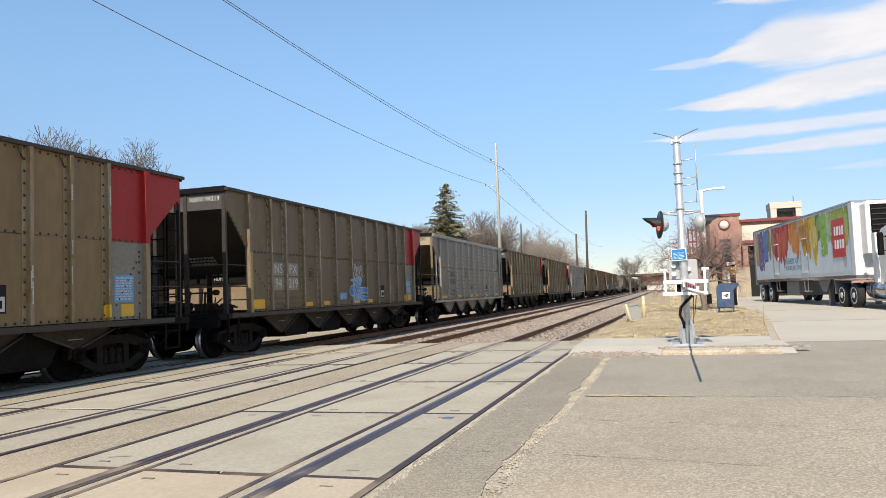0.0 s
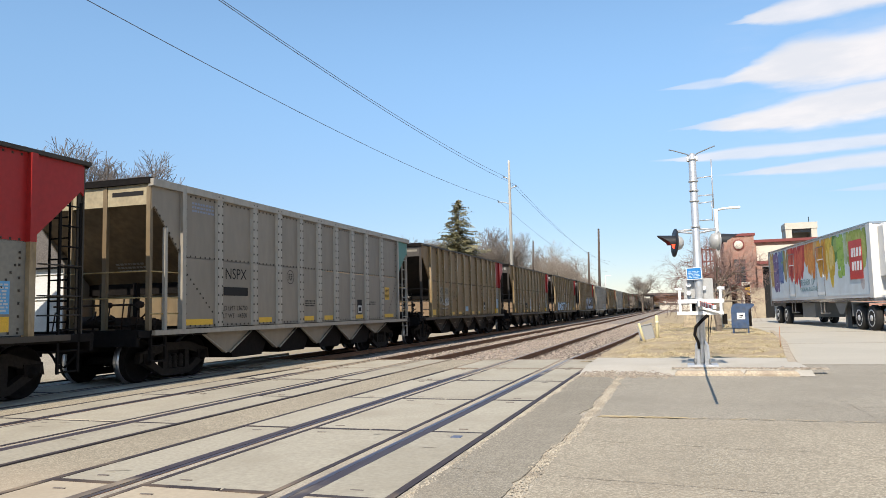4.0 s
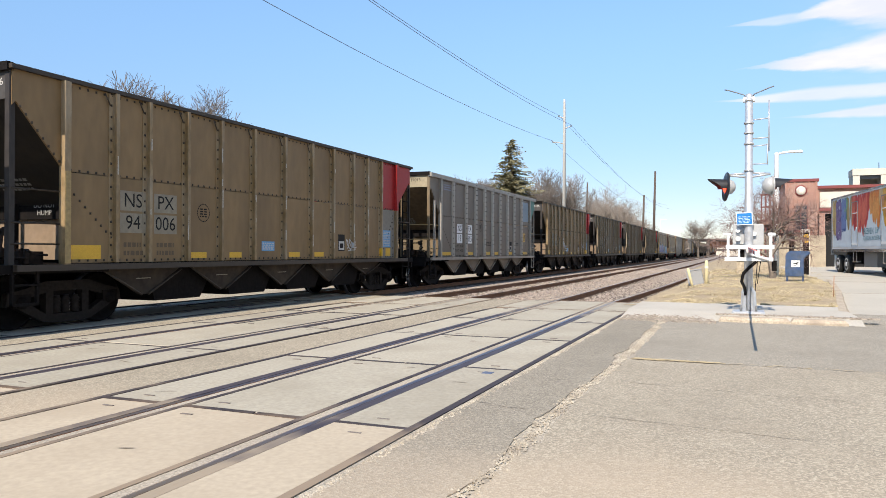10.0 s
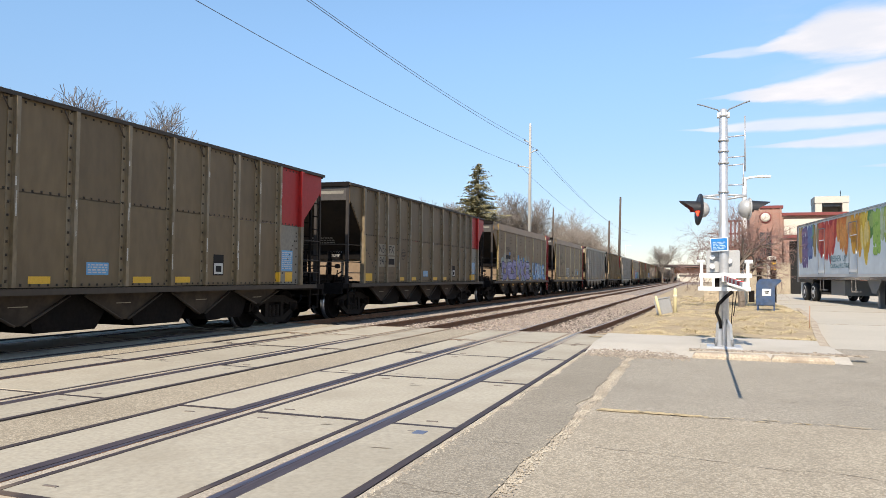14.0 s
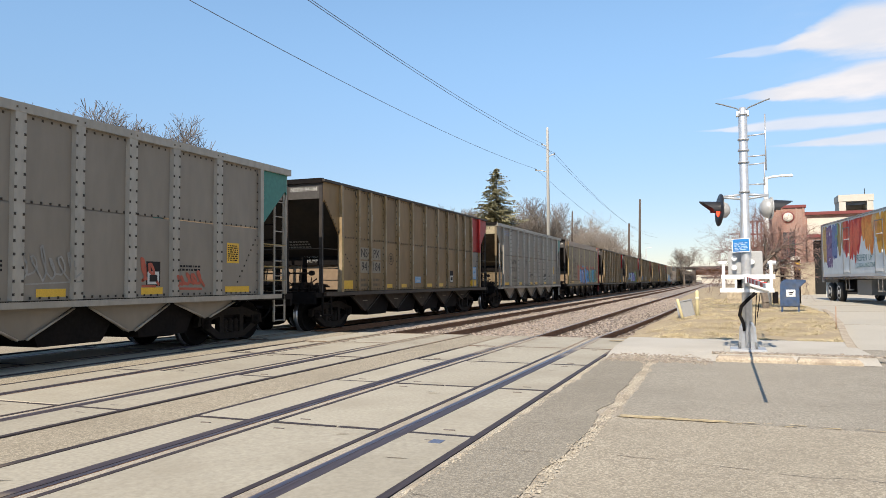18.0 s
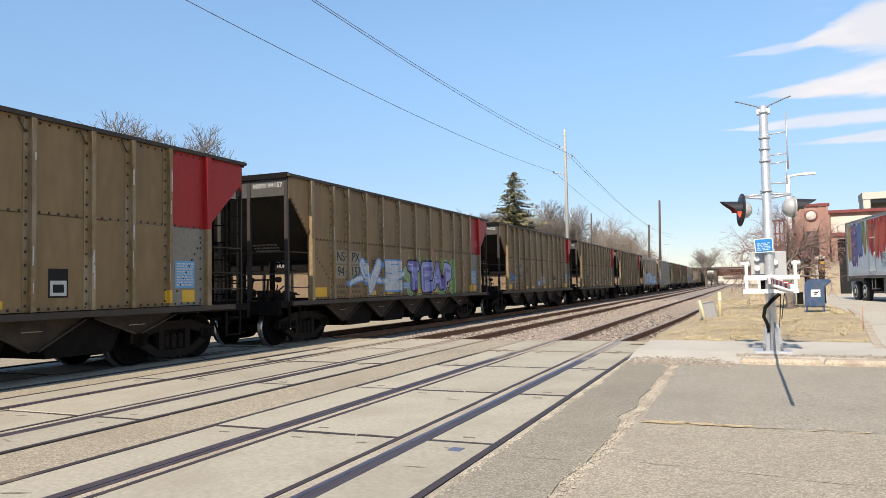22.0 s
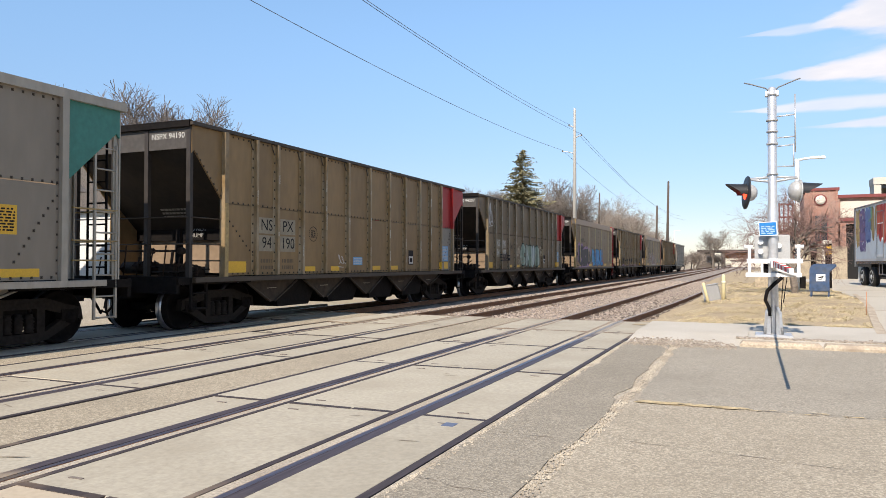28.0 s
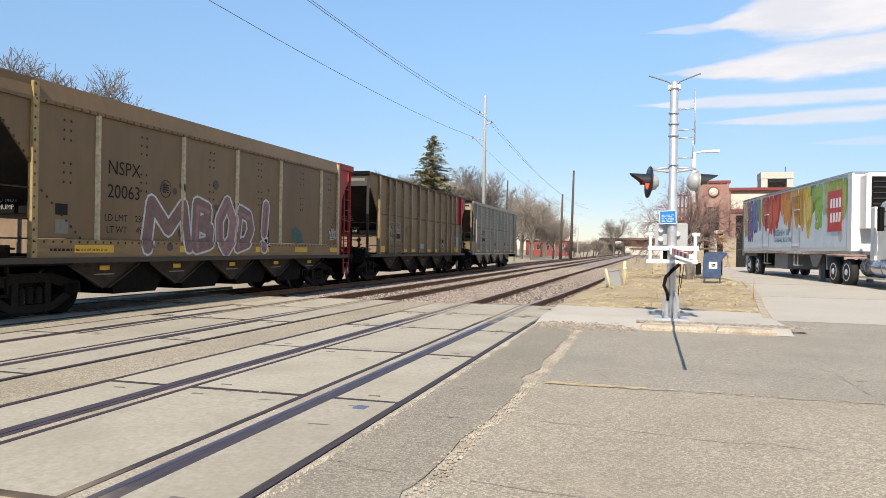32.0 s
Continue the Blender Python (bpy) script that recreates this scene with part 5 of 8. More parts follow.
def drape(me, style, y0, z0, lift=0.004):
    """Lays flat paint, drawn in x and y, on the car's side and over its ribs."""
    w, d = RIB_W[style] / 2, RIB_D[style]
    bm = bmesh.new()
    bm.from_mesh(me)
    ys = [v.co.x for v in bm.verts]
    near = [y for y in RIBS[style] if min(ys) + y0 - 0.3 < y < max(ys) + y0 + 0.3]
    extra = 0.10 if style == "ribbed" else 0.03
    def cut(co, no):
        bmesh.ops.bisect_plane(bm, geom=bm.verts[:] + bm.edges[:] + bm.faces[:], plane_co=co, plane_no=no, dist=1e-5)
    for y in near:
        for e in (y - w - 0.004, y - w, y + w, y + w + 0.004) + ((y - w - extra - 0.003, y - w - extra) if style == "ribbed" else ()):
            cut((e - y0, 0, 0), (1, 0, 0))
    for e in (SILL + 0.335, SILL + 0.34) if style == "smooth" else (MID + 0.018, MID + 0.022):
        cut((0, e - z0, 0), (0, 1, 0))
    for v in bm.verts:
        y, z, up = v.co.x + y0, v.co.y + z0, v.co.z
        out = HALF + (0.006 if style != "smooth" and z < MID + 0.02 else 0.0)
        if style == "smooth" and z < SILL + 0.338:
            out = HALF + 0.05
        if any(abs(y - q) <= w + 0.0005 for q in near):
            out = HALF + d
        elif style == "ribbed" and any(y < q and q - y <= w + extra + 0.0005 for q in near):
            out = HALF + 0.013
        v.co = (out + lift + max(0.0, up), y, z)
    res = bpy.data.meshes.new("paint")
    bm.to_mesh(res)
    bm.free()
    return res


def flat_text(text, size, fat=0.0, shear=0.0, spacing=1.0):
    me = letters(text, size, 0.0, fat, shear, spacing)
    bm = bmesh.new()
    bm.from_mesh(me)
    bpy.data.meshes.remove(me)
    for v in bm.verts:
        v.co.z = 0
    dup = [f for f in bm.faces if f.normal.z < 0]
    bmesh.ops.delete(bm, geom=dup, context="FACES")
    out = bpy.data.meshes.new("paint")
    bm.to_mesh(out)
    bm.free()
    return out


def disc(bm, x, y, r, n=10, z=0.0):
    bm.faces.new([bm.verts.new((x + r * math.cos(6.2832 * i / n), y + r * math.sin(6.2832 * i / n), z)) for i in range(n)])


def stroke(bm, pts, w, z=0.0):
    """A brushed line of width w through pts."""
    for i, ((xa, ya), (xb, yb)) in enumerate(zip(pts, pts[1:])):
        d = Vector((xb - xa, yb - ya))
        if d.length < 1e-4:
            continue
        n = Vector((-d.y, d.x)).normalized() * w / 2
        bm.faces.new([bm.verts.new((x, y, z + 0.0003 * i)) for x, y in ((xa - n.x, ya - n.y), (xb - n.x, yb - n.y), (xb + n.x, yb + n.y), (xa + n.x, ya + n.y))])
    for i, (x, y) in enumerate(pts):
        disc(bm, x, y, w / 2, 8, z - 0.00015 + 0.0003 * i)


def spray(car, style, name, shape, material, y, z, lift, label=""):
    me = as_mesh(name, shape) if not isinstance(shape, bpy.types.Mesh) else shape
    out = drape(me, style, y, z, lift)
    out.name = name
    bpy.data.meshes.remove(me)
    return part(name, out, material, car, label)


def tint(name, col):
    return mat("spray_" + name, [c * 0.87 for c in col], 0.6, fine=8, var=0.15, coarse=2.5, stain=0.35, bump=0.03)


def wild_piece(car, style, y0, y1, z0, z1, fills, line, glow, seed, n=5, label="tangled spray-painted graffiti piece", wide=1.0):
    """An unreadable many-coloured spray piece: cloud behind, thick bent strokes with a dark line round them."""
    r = random.Random(seed)
    w, h = y1 - y0, z1 - z0
    if glow:
        bm = bmesh.new()
        for i in range(int(w * 9)):
            disc(bm, r.uniform(0.05, w - 0.05), r.uniform(0.05, h * 0.82), r.uniform(0.10, 0.26), 9, r.uniform(0, 0.0008))
        spray(car, style, "graffiti_cloud", bm, tint(*glow), y0, z0, 0.003, "sprayed colour behind graffiti")
    outl, bodies, marks = bmesh.new(), [bmesh.new() for _ in fills], bmesh.new()
    cell = w / n
    forms = (((-0.3, 0.05), (-0.34, 0.92)), ((0.3, 0.1), (0.26, 0.95)), ((-0.35, 0.55), (0.38, 0.48)), ((-0.32, 0.9), (0.34, 0.86), (0.4, 0.6)), ((-0.34, 0.12), (0.1, 0.06), (0.42, 0.2)),
             ((-0.4, 0.9), (0.0, 0.45), (0.42, 0.95)), ((0.36, 0.9), (-0.3, 0.6), (0.32, 0.4), (-0.35, 0.1)), ((-0.1, 0.95), (-0.38, 0.5), (-0.1, 0.08), (0.38, 0.14)), ((-0.3, 0.92), (0.36, 0.08)))
    for i in range(n):
        cx, lean = (i + 0.5) * cell, r.uniform(-0.1, 0.25) * cell
        for k, j in enumerate(r.sample(range(len(forms)), 3)):
            pts = [(cx + cell * (fx + r.uniform(-0.1, 0.1)) * 1.15 + lean * (fz - 0.5), h * min(0.94, max(0.05, fz + r.uniform(-0.06, 0.06)))) for fx, fz in forms[j]]
            wd = wide * min(cell * 0.30, h * 0.2) * r.uniform(0.7, 1.15)
            dz = 0.001 * (i % 2) + 0.0007 * k
            stroke(outl, pts, wd + 0.06, dz)
            stroke(bodies[(i + k) % len(fills)], pts, wd, 0.0035 + dz)
            stroke(bodies[(i + k + 1) % len(fills)], [(x + wd * 0.15, y + wd * 0.2) for x, y in pts[:2]], wd * 0.4, 0.0062 + dz)
            (xa, ya), (xb, yb) = pts[0], pts[1]
            stroke(marks, [(xa - wd * 0.25, ya - 0.02), ((xa + xb) / 2 - wd * 0.25, (ya + yb) / 2)], 0.022, 0.0085 + dz)
    spray(car, style, "graffiti_marks", marks, tint(*line), y0, z0, 0.005, "thin graffiti lines")
    spray(car, style, "graffiti_outline", outl, tint(*line), y0, z0, 0.005, "graffiti outline strokes")
    for b, f in zip(bodies, fills):
        spray(car, style, "graffiti_fill", b, tint(*f), y0, z0, 0.005, label)


def bubble_word(car, style, word, y, z, size, fill, line, halo=None, spacing=1.05, shear=0.0, label=""):
    if halo:
        spray(car, style, "graffiti_halo", flat_text(word, size, 0.12 * size, shear, spacing), tint(*halo), y, z, 0.003)
    spray(car, style, "graffiti_outline", flat_text(word, size, 0.085 * size, shear, spacing), tint(*line), y, z, 0.0055)
    spray(car, style, "graffiti_letters", flat_text(word, size, 0.045 * size, shear, spacing), tint(*fill), y, z, 0.008, label)


GLYPHS = {"!": ".5,.36 .6,1;.45,.02 .45,.05", "G": "1,.85 .5,1 .05,.6 .1,.2 .5,0 .95,.2 .95,.5 .6,.5", "H": "0,0 .05,1;.95,1 1,0;.05,.5 .95,.45", "A": "0,0 .5,1 1,0;.2,.35 .8,.35", "B": "0,0 0,1 .7,.9 .7,.65 .1,.52 .9,.4 .85,.08 0,0", "C": "1,.85 .5,1 .05,.6 .1,.2 .5,0 1,.15", "D": "0,0 0,1 .7,.85 .95,.5 .7,.1 0,0",
          "E": ".95,.95 .05,.95 .1,.05 1,.05;.1,.5 .8,.5", "I": ".5,0 .5,1", "K": ".05,0 .05,1;.95,1 .15,.5 1,0", "L": ".1,1 .1,.05 .95,.08", "M": "0,0 .1,1 .5,.4 .9,1 1,0",
          "N": ".05,0 .05,1 .95,0 .95,1", "O": ".5,1 .05,.6 .15,.15 .5,0 .9,.2 .95,.65 .5,1", "P": ".1,0 .1,1 .8,.9 .85,.6 .1,.45", "R": ".1,0 .1,1 .8,.9 .8,.6 .1,.48 1,0",
          "S": ".95,.9 .3,1 .05,.75 .85,.4 .8,.1 0,.05", "T": "0,.95 1,.95;.5,.95 .45,0", "U": ".05,1 .1,.15 .5,0 .9,.15 .95,1", "V": "0,1 .5,0 1,1", "Y": "0,1 .5,.5 1,1;.5,.5 .4,0", "Z": "0,.95 .95,.9 .05,.1 1,.05"}


def fat_word(car, style, word, y0, y1, z0, z1, fills, line, seed, wide=0.26, halo=None, spikes=False, shine=None, label="", lean=0.0):
    """A swollen, overlapping spray-can word: colour behind, a dark line round each letter, fill and shine on top."""
    r = random.Random(seed)
    h, cell = z1 - z0, (y1 - y0) / len(word)
    if halo:
        bm = bmesh.new()
        for i in range(int((y1 - y0) * 7)):
            disc(bm, r.uniform(-0.15, y1 - y0 + 0.15), r.uniform(0.05, h * 0.95), r.uniform(0.16, 0.34), 10, 0.00002 * i)
        if spikes:
            for i in range(int((y1 - y0) * 3.2)):
                x, w, up = r.uniform(0, y1 - y0), r.uniform(0.06, 0.14), h * r.uniform(1.05, 1.4)
                bm.faces.new([bm.verts.new(p) for p in ((x - w, h * 0.7, 0.002 + 0.00002 * i), (x + w, h * 0.7, 0.002 + 0.00002 * i), (x + r.uniform(-0.12, 0.12), up, 0.002 + 0.00002 * i))])
        spray(car, style, "graffiti_cloud", bm, tint(*halo), y0, z0, 0.0025, "sprayed colour behind graffiti")["kind"] = "stuff"
    wd = wide * h
    for i, ch in enumerate(word):
        rim, body, tone, gleam = bmesh.new(), bmesh.new(), bmesh.new(), bmesh.new()
        base, tall, slide, tilt = r.uniform(0.0, 0.08) * h, r.uniform(0.86, 1.0) * h, r.uniform(-0.05, 0.05) * cell, lean + r.uniform(-0.12, 0.12)
        up = 0.012 * (i % 2)
        for k, line_ in enumerate(GLYPHS[ch].split(";")):
            pts = []
            for pair in line_.split():
                a, b = (float(v) for v in pair.split(","))
                zz = base + wd / 2 + b * (tall - base - wd)
                pts.append((cell * (i + 0.5) + (a - 0.5) * max(0.1, cell * 1.02 - wd) + slide + tilt * (b - 0.5) * h * 0.5 + r.uniform(-0.02, 0.02), zz + r.uniform(-0.02, 0.02)))
            stroke(rim, pts, wd + 0.10, up + 0.00007 * k)
            stroke(body, pts, wd, up + 0.003 + 0.00007 * k)
            stroke(tone, [(x + wd * 0.1, y - wd * 0.22) for x, y in pts[:3]], wd * 0.34, up + 0.006 + 0.00007 * k)
            if shine:
                (xa, ya), (xb, yb) = pts[0], pts[1]
                stroke(gleam, [(xa - wd * 0.28, ya + wd * 0.2), (xa * 0.4 + xb * 0.6 - wd * 0.28, ya * 0.4 + yb * 0.6 + wd * 0.12)], 0.03, up + 0.0085 + 0.00007 * k)
        letter = spray(car, style, "graffiti_letter", rim, tint(*line), y0, z0, 0.006, label)
        spray(letter, style, "letter_fill", body, tint(*fills[i % len(fills)]), y0, z0, 0.006)
        spray(letter, style, "letter_tone", tone, tint(*fills[(i + 1) % len(fills)]), y0, z0, 0.006)
        if shine:
            spray(letter, style, "letter_shine", gleam, tint(*shine), y0, z0, 0.006)
        else:
            gleam.free()


def thin_word(word, wide, high, w):
    """Handwritten letters of one thin line, leaning a little."""
    bm = bmesh.new()
    for i, ch in enumerate(word):
        for line in GLYPHS[ch].split(";"):
            pts = [tuple(float(v) for v in pair.split(",")) for pair in line.split()]
            stroke(bm, [(wide * (1.25 * i + a + 0.15 * b), high * b) for a, b in pts], w)
    return bm


def swash(w):
    bm = bmesh.new()
    stroke(bm, [(0.0, 0.0), (0.5, 0.12), (1.1, 0.2), (1.7, 0.1), (2.4, 0.02), (3.0, 0.18), (3.5, 0.3)], w)
    return bm


def paint_dots(car, style, spots, colour, label="sprayed dots"):
    """Round dabs of paint: place along the car, height, radius."""
    bm = bmesh.new()
    for i, (y, z, q) in enumerate(spots):
        disc(bm, y, z, q, 12, 0.00005 * i)
    spray(car, style, "paint_dabs", bm, tint(*colour), 0.0, 0.0, 0.0035, label)["kind"] = "stuff"


def scrawl(car, style, y, z, w, h, col, seed, thick=0.03):
    """A quick looping tag."""
    r = random.Random(seed)
    bm = bmesh.new()
    loops = max(2, round(w / 0.16))
    pts, hi, lo, wide = [], 1.0, 0.0, 0.1
    for i in range(loops * 7 + 1):
        f, ph = i / (loops * 7), 6.2832 * i / 7
        if i % 7 == 0:
            hi, lo, wide = r.uniform(0.6, 1.0), r.uniform(0.0, 0.25), r.uniform(0.04, 0.11)
        pts.append((w * f + wide * math.sin(ph) + 0.06 * math.cos(ph), h * (lo + (hi - lo) * (0.5 - 0.5 * math.cos(ph)) + r.uniform(-0.05, 0.05))))
    stroke(bm, pts, thick)
    stroke(bm, [(w * r.uniform(0, 0.2), -0.06 * h), (w * r.uniform(0.8, 1.1), h * r.uniform(-0.1, 0.1))], thick * 0.8, 0.0006)
    spray(car, style, "graffiti_tag", bm, tint(*col), y, z, 0.005, "scrawled spray-paint tag")


def bars(w, h, rows, seed, fill=0.6):
    """Rows of short bars for writing too small to read."""
    r = random.Random(seed)
    bm = bmesh.new()
    for j in range(rows):
        x, y = 0.0, h * (1 - (j + 0.5) / rows)
        while x < w - 0.02:
            ln = min(r.uniform(0.03, 0.11), w - x)
            t = h / rows * 0.28
            bm.faces.new([bm.verts.new(p) for p in ((x, y - t, 0), (x + ln, y - t, 0), (x + ln, y + t, 0), (x, y + t, 0))])
            x += ln + 0.025
    return bm


def quad(w, h):
    bm = bmesh.new()
    bm.faces.new([bm.verts.new(p) for p in ((0, 0, 0), (w, 0, 0), (w, h, 0), (0, h, 0))])
    return bm


def common_markings(car, style):
    """Notices and reflectors that every car of a type carries."""
    def put(name, shape, m, y, z, lift=0.004, label=""):
        spray(car, style, name, shape, m, y, z, lift, label)
    if style == "ribbed":
        put("blue_notice", quad(0.52, 0.52), BLUE_SIGN, -2.02, 1.45, 0.004, "blue printed notice")
        put("notice_text", bars(0.46, 0.46, 9, 2), LETTER_WHITE, -1.99, 1.48, 0.007)
        put("blue_notice", quad(0.5, 0.22), BLUE_SIGN, -8.22, 1.32, 0.004, "blue printed notice")
        put("notice_text", bars(0.44, 0.18, 4, 3), LETTER_WHITE, -8.19, 1.34, 0.007)
        for y, w in ((-13.42, 0.62), (-10.56, 0.46), (-9.37, 0.42), (-7.12, 0.48), (-5.96, 0.46), (-2.3, 0.12), (-1.84, 0.34)):
            put("reflector", quad(w, 0.24 if w in (0.62, 0.12, 0.34) else 0.12), YELLOW, y, SILL + 0.08, 0.004)
        yb = -4.75
    elif style == "grey":
        put("yellow_notice", quad(0.42, 0.44), YELLOW, -2.35, 1.8, 0.004, "yellow printed notice")
        put("notice_text", bars(0.36, 0.36, 8, 4), LETTER_DARK, -2.32, 1.84, 0.007)
        for y, w in ((-13.4, 0.95), (-10.55, 0.6), (-8.23, 0.55), (-7.02, 0.55), (-4.82, 0.55), (-2.4, 0.85)):
            put("reflector", quad(w, 0.13), YELLOW, y, SILL + 0.07, 0.004)
        yb = -4.7
        put("small_writing", bars(0.6, 0.2, 3, 8), LETTER_DARK, -8.2, 1.55)
        put("small_writing", bars(0.6, 0.14, 2, 9), LETTER_DARK, -3.8, 1.6)
        put("small_writing", bars(0.8, 0.25, 3, 10), plain("bluish_writing", (0.2, 0.23, 0.3)), -13.2, 3.62)
    else:
        for y, w in ((-12.65, 1.0), (-9.6, 0.9), (-6.4, 0.7), (-4.2, 0.8), (-1.8, 0.7)):
            put("reflector", quad(w, 0.14), YELLOW, y, SILL + 0.09, 0.004)
        put("data_plate", quad(0.28, 0.2), LETTER_DARK, -13.05, 1.85)
        put("data_plate", quad(0.3, 0.25), PATCH, -13.05, 1.52)
        yb = -6.0
        put("small_writing", bars(1.4, 0.08, 1, 3), LETTER_DARK, -13.2, SILL + 0.1)
    # test plate
    put("label_plate", quad(0.36, 0.46), LETTER_DARK, yb, 1.32, 0.004, "black and white data label")
    put("label_field", quad(0.30, 0.24), LETTER_WHITE, yb + 0.03, 1.35, 0.007)
    put("label_writing", quad(0.20, 0.13), LETTER_DARK, yb + 0.08, 1.40, 0.009)
    # round builder's mark
    ring = bmesh.new()
    n = 22
    for i in range(n):
        a, b = 6.2832 * i / n, 6.2832 * (i + 0.8) / n
        ring.faces.new([ring.verts.new((q * math.cos(t), q * math.sin(t), 0)) for q, t in ((0.17, a), (0.19, a), (0.19, b), (0.17, b))])
    yr, zr = {"ribbed": (-10.2, 2.1), "grey": (-9.0, 2.36), "smooth": (-10.05, 2.55)}[style]
    put("round_mark", ring, LETTER_DARK, yr, zr, 0.005)
    put("round_mark_text", bars(0.2, 0.2, 4, 5), LETTER_DARK, yr - 0.1, zr - 0.1, 0.005)
    # small lines of weights
    yl = {"ribbed": -12.35, "grey": -12.2, "smooth": -12.1}[style]
    if style == "grey":
        put("weights", flat_text("LD LMT 236700", 0.155), LETTER_DARK, yl + 0.62, 1.52)
        put("weights", flat_text("LT WT   44300", 0.155), LETTER_DARK, yl + 0.62, 1.34)
    elif style == "smooth":
        put("weights", flat_text("LD LMT    236100", 0.19), LETTER_DARK, yl + 0.95, 1.85)
        put("weights", flat_text("LT WT     49900", 0.19), LETTER_DARK, yl + 0.95, 1.62)
    else:
        put("weights", bars(0.45, 0.3, 2, 12), plain("dim_weights", (0.10, 0.07, 0.04)), yl + 0.05, 1.2)
        put("weights", bars(0.45, 0.3, 2, 13), plain("dim_weights", (0.10, 0.07, 0.04)), yl + 0.85, 1.2)
    # writing on the leading end
    for w, y in ((0.9, 3.0),):
        eb = part("end_writing", bars(0.8, 0.3, 3, 6), plain("faint_end_writing", (0.22, 0.21, 0.19)), car, kind="stuff")
        eb.matrix_basis = pose(-0.35, -CAR_LEN + 1.38, 2.36, 132, 0, 0)
    if style != "grey":
        t = part("end_lettering", letters("DO NOT\nHUMP", 0.135, 0.001), plain("dim_end_lettering", (0.33, 0.32, 0.29)), car)
        t.matrix_basis = pose(0.25, -CAR_LEN + 1.69, 2.06, 90, 0, 0)


def numbers(car, style, number, pale=False):
    """Reporting mark and number on the side and the leading end; bars where they cannot be read."""
    ink = LETTER_WHITE if pale else LETTER_DARK
    if style == "ribbed" or (style == "grey" and number.startswith("19")):
        ya, yb = (-12.08, -11.27) if style == "ribbed" else (-11.5, -10.35)
        pm = NUMBER_PATCH if style == "ribbed" else WHITE
        for y, rows in ((ya, ("NS", number[:2])), (yb, ("PX", number[2:]))):
            for txt, z in zip(rows, (2.22, 1.82)):
                spray(car, style, "number_patch", quad(0.6, 0.36), pm, y - 0.3, z - 0.18, 0.003)
                if txt.strip("?"):
                    spray(car, style, "number", flat_text(txt, 0.36), ink, y, z, 0.006)
                else:
                    spray(car, style, "number_bar", quad(0.5, 0.2), ink, y - 0.25, z - 0.1, 0.006)
    else:
        y, z, s = (-11.55, 2.32, 0.36) if style == "grey" else (-11.32, 2.82, 0.38)
        spray(car, style, "reporting_mark", flat_text("NSPX", s), ink, y, z, 0.005)
        if "?" in number:
            spray(car, style, "number_bar", quad(1.0, 0.2), ink, y - 0.5, z - 0.5, 0.005)
        else:
            spray(car, style, "number", flat_text(number, s), ink, y, z - (0.36 if style == "grey" else 0.46), 0.005)
    if "?" in number:
        e = part("end_number", boxes((0.62, 1.4, -0.002, 0, -0.045, 0.045)), PATCH if style != "grey" else LETTER_DARK, car)
        e.matrix_basis = pose(0, -CAR_LEN + 0.016, TOP - 0.28)
    else:
        e = part("end_number", letters("NSPX " + number, 0.165, 0.001), LETTER_WHITE if style != "grey" else LETTER_DARK, car)
        e.matrix_basis = pose(1.0 if style != "grey" else 0.8, -CAR_LEN + 0.016, TOP - 0.26, 90, 0, 0)


TYPES = "RRGRRGRRRRGRGRRRRSSGRGSRRRRRSGRRSRSRG"
NUMBERS = {0: "94???", 1: "94219", 2: "201003", 3: "94081", 4: "94057", 5: "?", 6: "94???", 7: "94122", 8: "94022", 9: "94020", 10: "201009", 11: "94006", 12: "19015", 13: "94165",
           14: "94???", 15: "94???", 16: "94???", 17: "?", 18: "20008", 19: "201006", 20: "94184", 21: "201011", 22: "20159", 23: "94021", 24: "94157", 25: "94037", 26: "94???", 27: "94???",
           28: "?", 29: "201008", 30: "94190", 31: "94207", 32: "20006", 33: "94???", 34: "20063", 35: "94???", 36: "?"}
AGED = (1, 12, 14, 15, 16, 31)
STYLE = {"R": "ribbed", "G": "grey", "S": "smooth"}
SILVER, INK, ICE = ("silver", (0.45, 0.48, 0.55)), ("ink", (0.02, 0.02, 0.025)), ("ice", (0.55, 0.66, 0.74))
AQUA, SKYB, DEEP = ("aqua", (0.05, 0.42, 0.58)), ("sky", (0.16, 0.36, 0.66)), ("deep_blue", (0.03, 0.09, 0.28))
CHALK, LILAC, LIME = ("chalk", (0.6, 0.59, 0.57)), ("lilac", (0.22, 0.19, 0.42)), ("lime", (0.28, 0.42, 0.16))
CORAL, PLUM, SAGE = ("coral", (0.42, 0.09, 0.05)), ("plum", (0.21, 0.125, 0.11)), ("sage", (0.34, 0.42, 0.34))
VIOLET, COAL = ("violet", (0.42, 0.27, 0.46)), ("coal", (0.045, 0.04, 0.05))
NOTES = {0: "with a red end panel", 1: "with faded stencilled numbers", 2: "with scrawled tags by its end", 3: "with thin black tags along its base", 7: "with small white and black tags",
         8: "with large pale blue graffiti letters", 9: "with a large silver graffiti piece", 10: "with black and pale tags", 12: "with a pale blue end patch", 13: "with a small white tag",
         17: "with a long blue and white graffiti piece", 18: "with white outline tags", 22: "with a turquoise and red graffiti piece", 24: "with blue and violet graffiti pieces",
         25: "with small white and blue tags", 28: "with a long pale blue graffiti piece", 29: "with thin black scrawls", 31: "with a sage green graffiti piece",
         32: "with dark violet and bright blue graffiti", 33: "with a row of small black tags", 34: "with big outlined graffiti letters", 36: "at the end of the train"}


